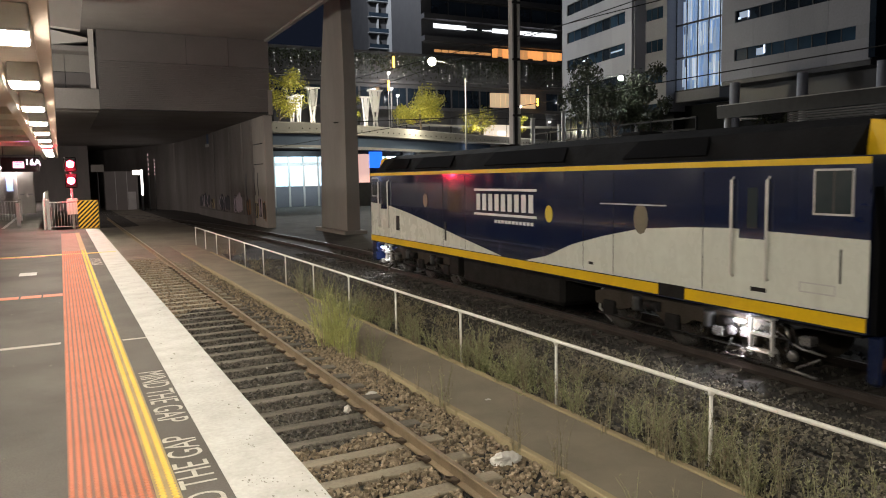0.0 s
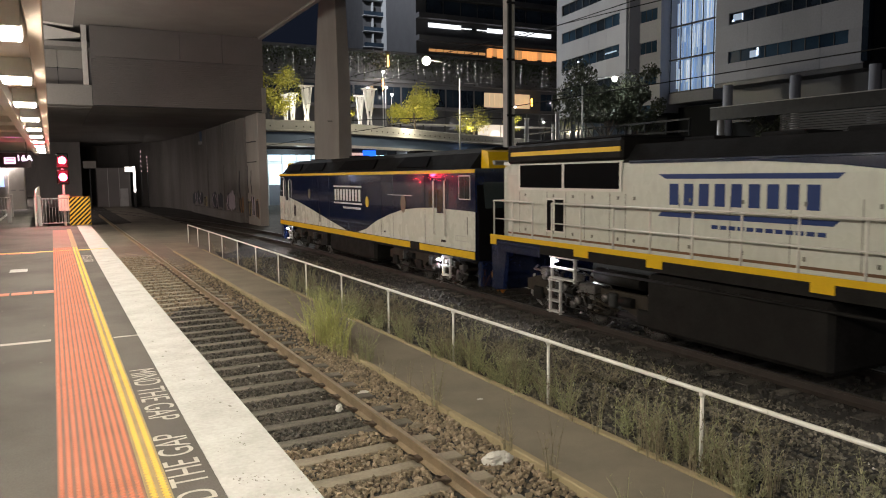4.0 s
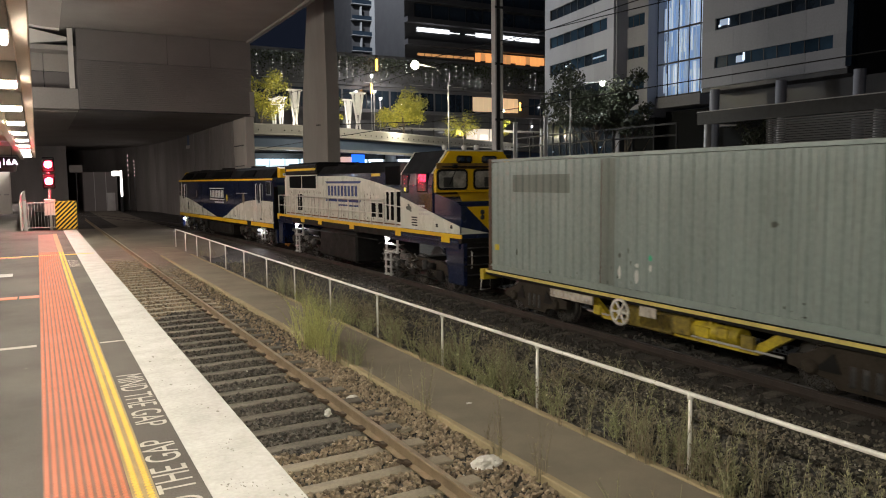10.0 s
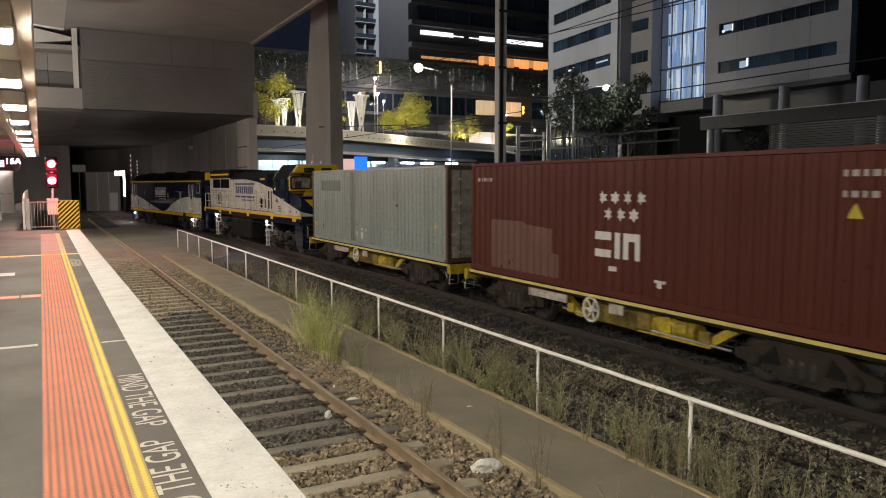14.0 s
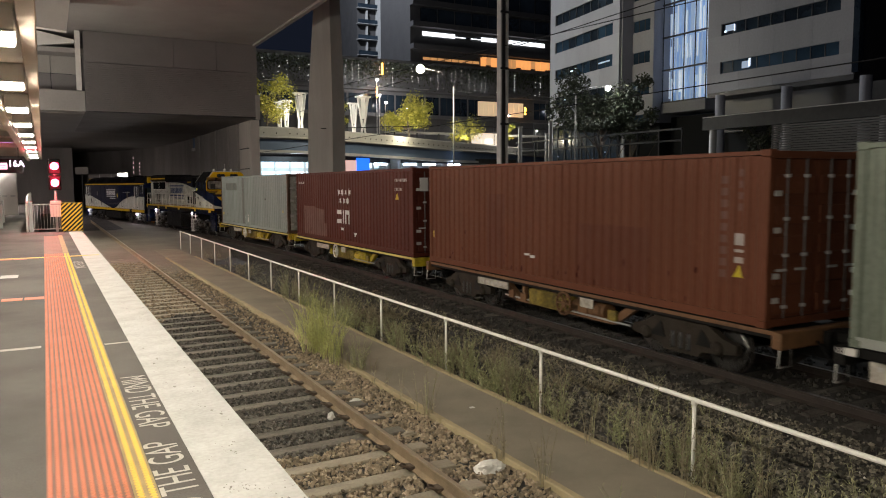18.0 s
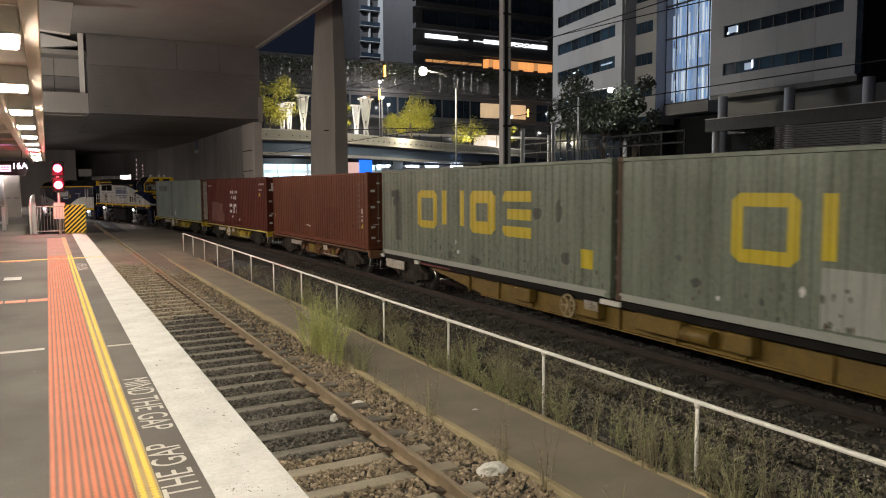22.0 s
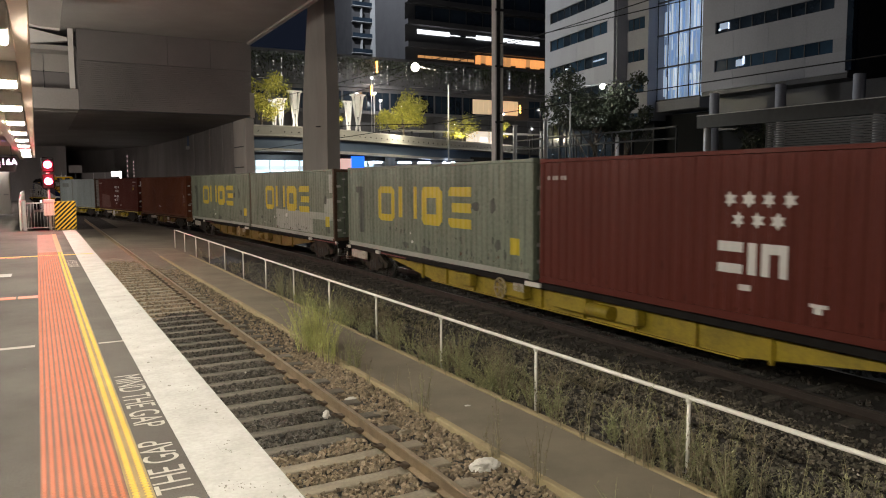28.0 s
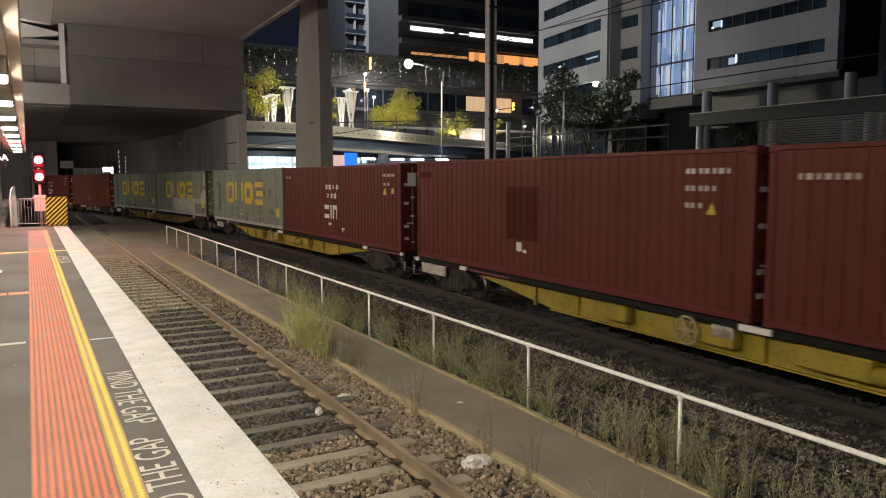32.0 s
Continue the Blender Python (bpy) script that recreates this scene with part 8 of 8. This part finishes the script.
for x0, x1 in ((-1.38, -.34), (-.14, 1.22)):
    bm = bmesh.new()
    prism(bm, rounded(x0, x1, 3.05, 3.66, .12), "y", y2(CF + .165), y2(CF + .1))
    g_ = part("windscreen_frame", bm, BLACK_P, face, "black rubber window surround")
    bm = bmesh.new()
    prism(bm, rounded(x0 + .06, x1 - .06, 3.11, 3.60, .09), "y", y2(CF + .170), y2(CF + .12))
    part("windscreen", bm, CAB_HAZE, g_, "windscreen")
    part("wiper", tube(bmesh.new(), [((x0 + x1) / 2 + .1, y2(CF + .19), 3.64), ((x0 + x1) / 2 - .12, y2(CF + .185), 3.2)], .012, 5), BLACK_P, g_)
    part("wiper_motor", boxes(((x0 + x1) / 2, (x0 + x1) / 2 + .16, y2(CF + .22), y2(CF + .1), 3.68, 3.8), bevel=.02), BLACK_P, face)
    part("seat_back", boxes(((x0 + x1) / 2 - .3, (x0 + x1) / 2 + .02, y2(CF + .1705), y2(CF + .15), 3.13, 3.42)), STEEL_D, g_)
# Dark plate added only to shade the brow above the windscreens.
part("visor", boxes((-1.2, 1.2, y2(CF + .34), y2(CF + .1), 3.71, 3.745), bevel=.01), ROOF_M, face, "added dark strip that shades the cab brow")
# The brow's shadow over the windows, put into a darkened yellow.
part("grime_band", boxes((-1.38, 1.38, y2(CF + .1445), y2(CF + .12), 3.66, 3.84)), PATCH_G, face, "yellow darkened for the brow's shade over the windows")
for x in (-.45, .42):
    part("headlight_box", boxes((x - .26, x + .26, y2(CF + .24), y2(CF + .08), 3.84, 4.06), bevel=.05), BLACK_P, face, "dark headlight box")
    for k in (-.11, .11):
        part("headlight", lathe(bmesh.new(), [(.085, .02), (.085, -.02), (.06, -.03)], 12, (x + k, y2(CF + .24), 3.95), "y"), GLASS_D, face, "round headlight")
flank_paint(l2, "cab_sweep", LOCO_W, [[(CB, 1.84), (CB, 2.84), (NF - .01, 2.05), (NF - .01, 1.84)]], "pale grey sweep on the cab side", H2, 1.462, .004)
w = flank_paint(l2, "cab_window", UNDER, [rect(15.0, 2.98, .68, .58)], "cab side window", H2, 1.462, .008)
flank_paint(l2, "glass", CAB_GLASS, [rect(15.05, 3.02, .56, .5)], "", H2, 1.462, .012, parent=w)
w = flank_paint(l2, "cab_window", UNDER, [rect(13.98, 2.96, .42, .58)], "cab side window", H2, 1.462, .008)
flank_paint(l2, "glass", CAB_GLASS, [rect(14.02, 3.0, .34, .5)], "", H2, 1.462, .012, parent=w)
flank_paint(l2, "cab_lamp", CAB_LIT, [rect(14.14, 3.0, .09, .12)], "small yellow-green lamp inside", H2, 1.462, .0135, parent=w)
flank_paint(l2, "vent", BLACK_P, [rect(14.62, 1.95 + .08 * k, .36, .04) for k in range(4)] + [rect(16.2, 1.98, .12, .1), rect(17.05, 1.98, .12, .1)], "dark vents", H2, 1.462, .008)
flank_paint(l2, "writing", STEEL_G, [rect(15.1 + .14 * k, 2.3 + .12 * j, .1, .06) for j in range(3) for k in range(5 - j)], "faint grey writing", H2, 1.462, .0065)
flank_paint(l2, "smudge", PATCH_D, [splash(14.2, 2.4, .42, .16, 5), splash(14.32, 2.5, .2, .14, 8), splash(14.5, 2.36, .12, .1, 9)], "dark oily smudge", H2, 1.462, .007, both=False)
# A black block fills the gap and stands for its shade.
part("cab_back", boxes((-1.2, 1.2, y2(CB), y2(13.3), 1.75, 3.9)), BLACK_P, l2, "dark gap before the cab")
# pilots, tank, bogies
for e in (1, -1):
    yy = e * (H2 - .05)
    k = .72 if e > 0 else 1.05
    for s in (-1, 1):
        bm = bmesh.new()
        prism(bm, [(yy, .42), (yy, 1.60), (yy - e * k, 1.60), (yy - e * (k - .2), .42)], "x", *sorted((s * 1.30, s * 1.42)))
        part("pilot_side", bm, NAVY, l2, "navy step skirt")
    part("pilot", boxes((-1.35, 1.35, *sorted((yy, yy - e * .12)), .35, 1.60), bevel=.03), NAVY if e > 0 else UNDER, l2)
    part("coupler", boxes((-.16, .16, *sorted((yy, yy + e * .42)), .68, .95), bevel=.04), UNDER, l2)
    part("grab", tube(bmesh.new(), [(-1.2, yy + e * .04, .9), (-1.2, yy + e * .08, .92), (-1.2, yy + e * .08, 1.35), (-1.2, yy + e * .04, 1.37)], .018, 6), OFFWHITE, l2)
    for z in (.7, .98, 1.22, 1.45):
        part("front_step", boxes((-1.3, -.7, *sorted((yy, yy + e * .16)), z, z + .025)), STEEL_D, l2)
    for x in (-.62, .62, .8):
        part("air_hose", tube(bmesh.new(), [(x, yy, .8), (x, yy + e * .2, .6), (x, yy + e * .22, .32)], .03, 6), BLACK_P, l2)
part("fuel_tank", boxes((-1.34, 1.34, y2(9.7), y2(5.75), .30, 1.42), bevel=.08), UNDER, l2, "deep grey fuel tank")
part("air_tank", tube(bmesh.new(), [(-1.22, y2(5.6), 1.2), (-1.22, y2(4.2), 1.2)], .16, 12), UNDER, l2)
part("pipe_run", tube(bmesh.new(), [(-1.36, y2(11.8), 1.3), (-1.36, y2(3.6), 1.3)], .03, 6), UNDER, l2)
loco_bogie(l2, y2(3.7))
loco_bogie(l2, y2(14.05))
for u in (2.58, 12.38):
    steps(l2, y2(u + .22), .16, .98, 4, w=.44)
    steps(l2, y2(u + .52), .94, 1.52, 3, w=.9)
    lamp_under(l2, y2(u + .25), 1.55)
    step_gear(l2, y2(u + .3), 1.4, int(u * 10) + 3)
    step_gear(l2, y2(u + 1.1), 1.2, int(u * 10) + 4)
    part("sand_box", boxes((-1.34, -1.1, y2(u + 1.6), y2(u + 1.05), .78, .98), bevel=.03), GEAR, l2, "pale sand box")
    part("sand_hose", tube(bmesh.new(), [(-1.22, y2(u + 1.2), .8), (-1.24, y2(u + 1.7), .62), (-1.1, y2(u + 2.1), .5)], .035, 6), BOGIE, l2)


def motions():
    for ob, a, b in MOVING:
        walk(ob, train_rows(a, b))
    spun = {}
    for w, r, y in SPINNING:
        key = (r,)
        if key not in spun:
            spun[key] = [(i * .1, (front(i * .1) - front(0)) / r) for i in range(321)]
        walk(w, [(t, Matrix.Translation((0, y, r)) @ Matrix.Rotation(-turn, 4, "X")) for t, turn in spun[key]])


motions()
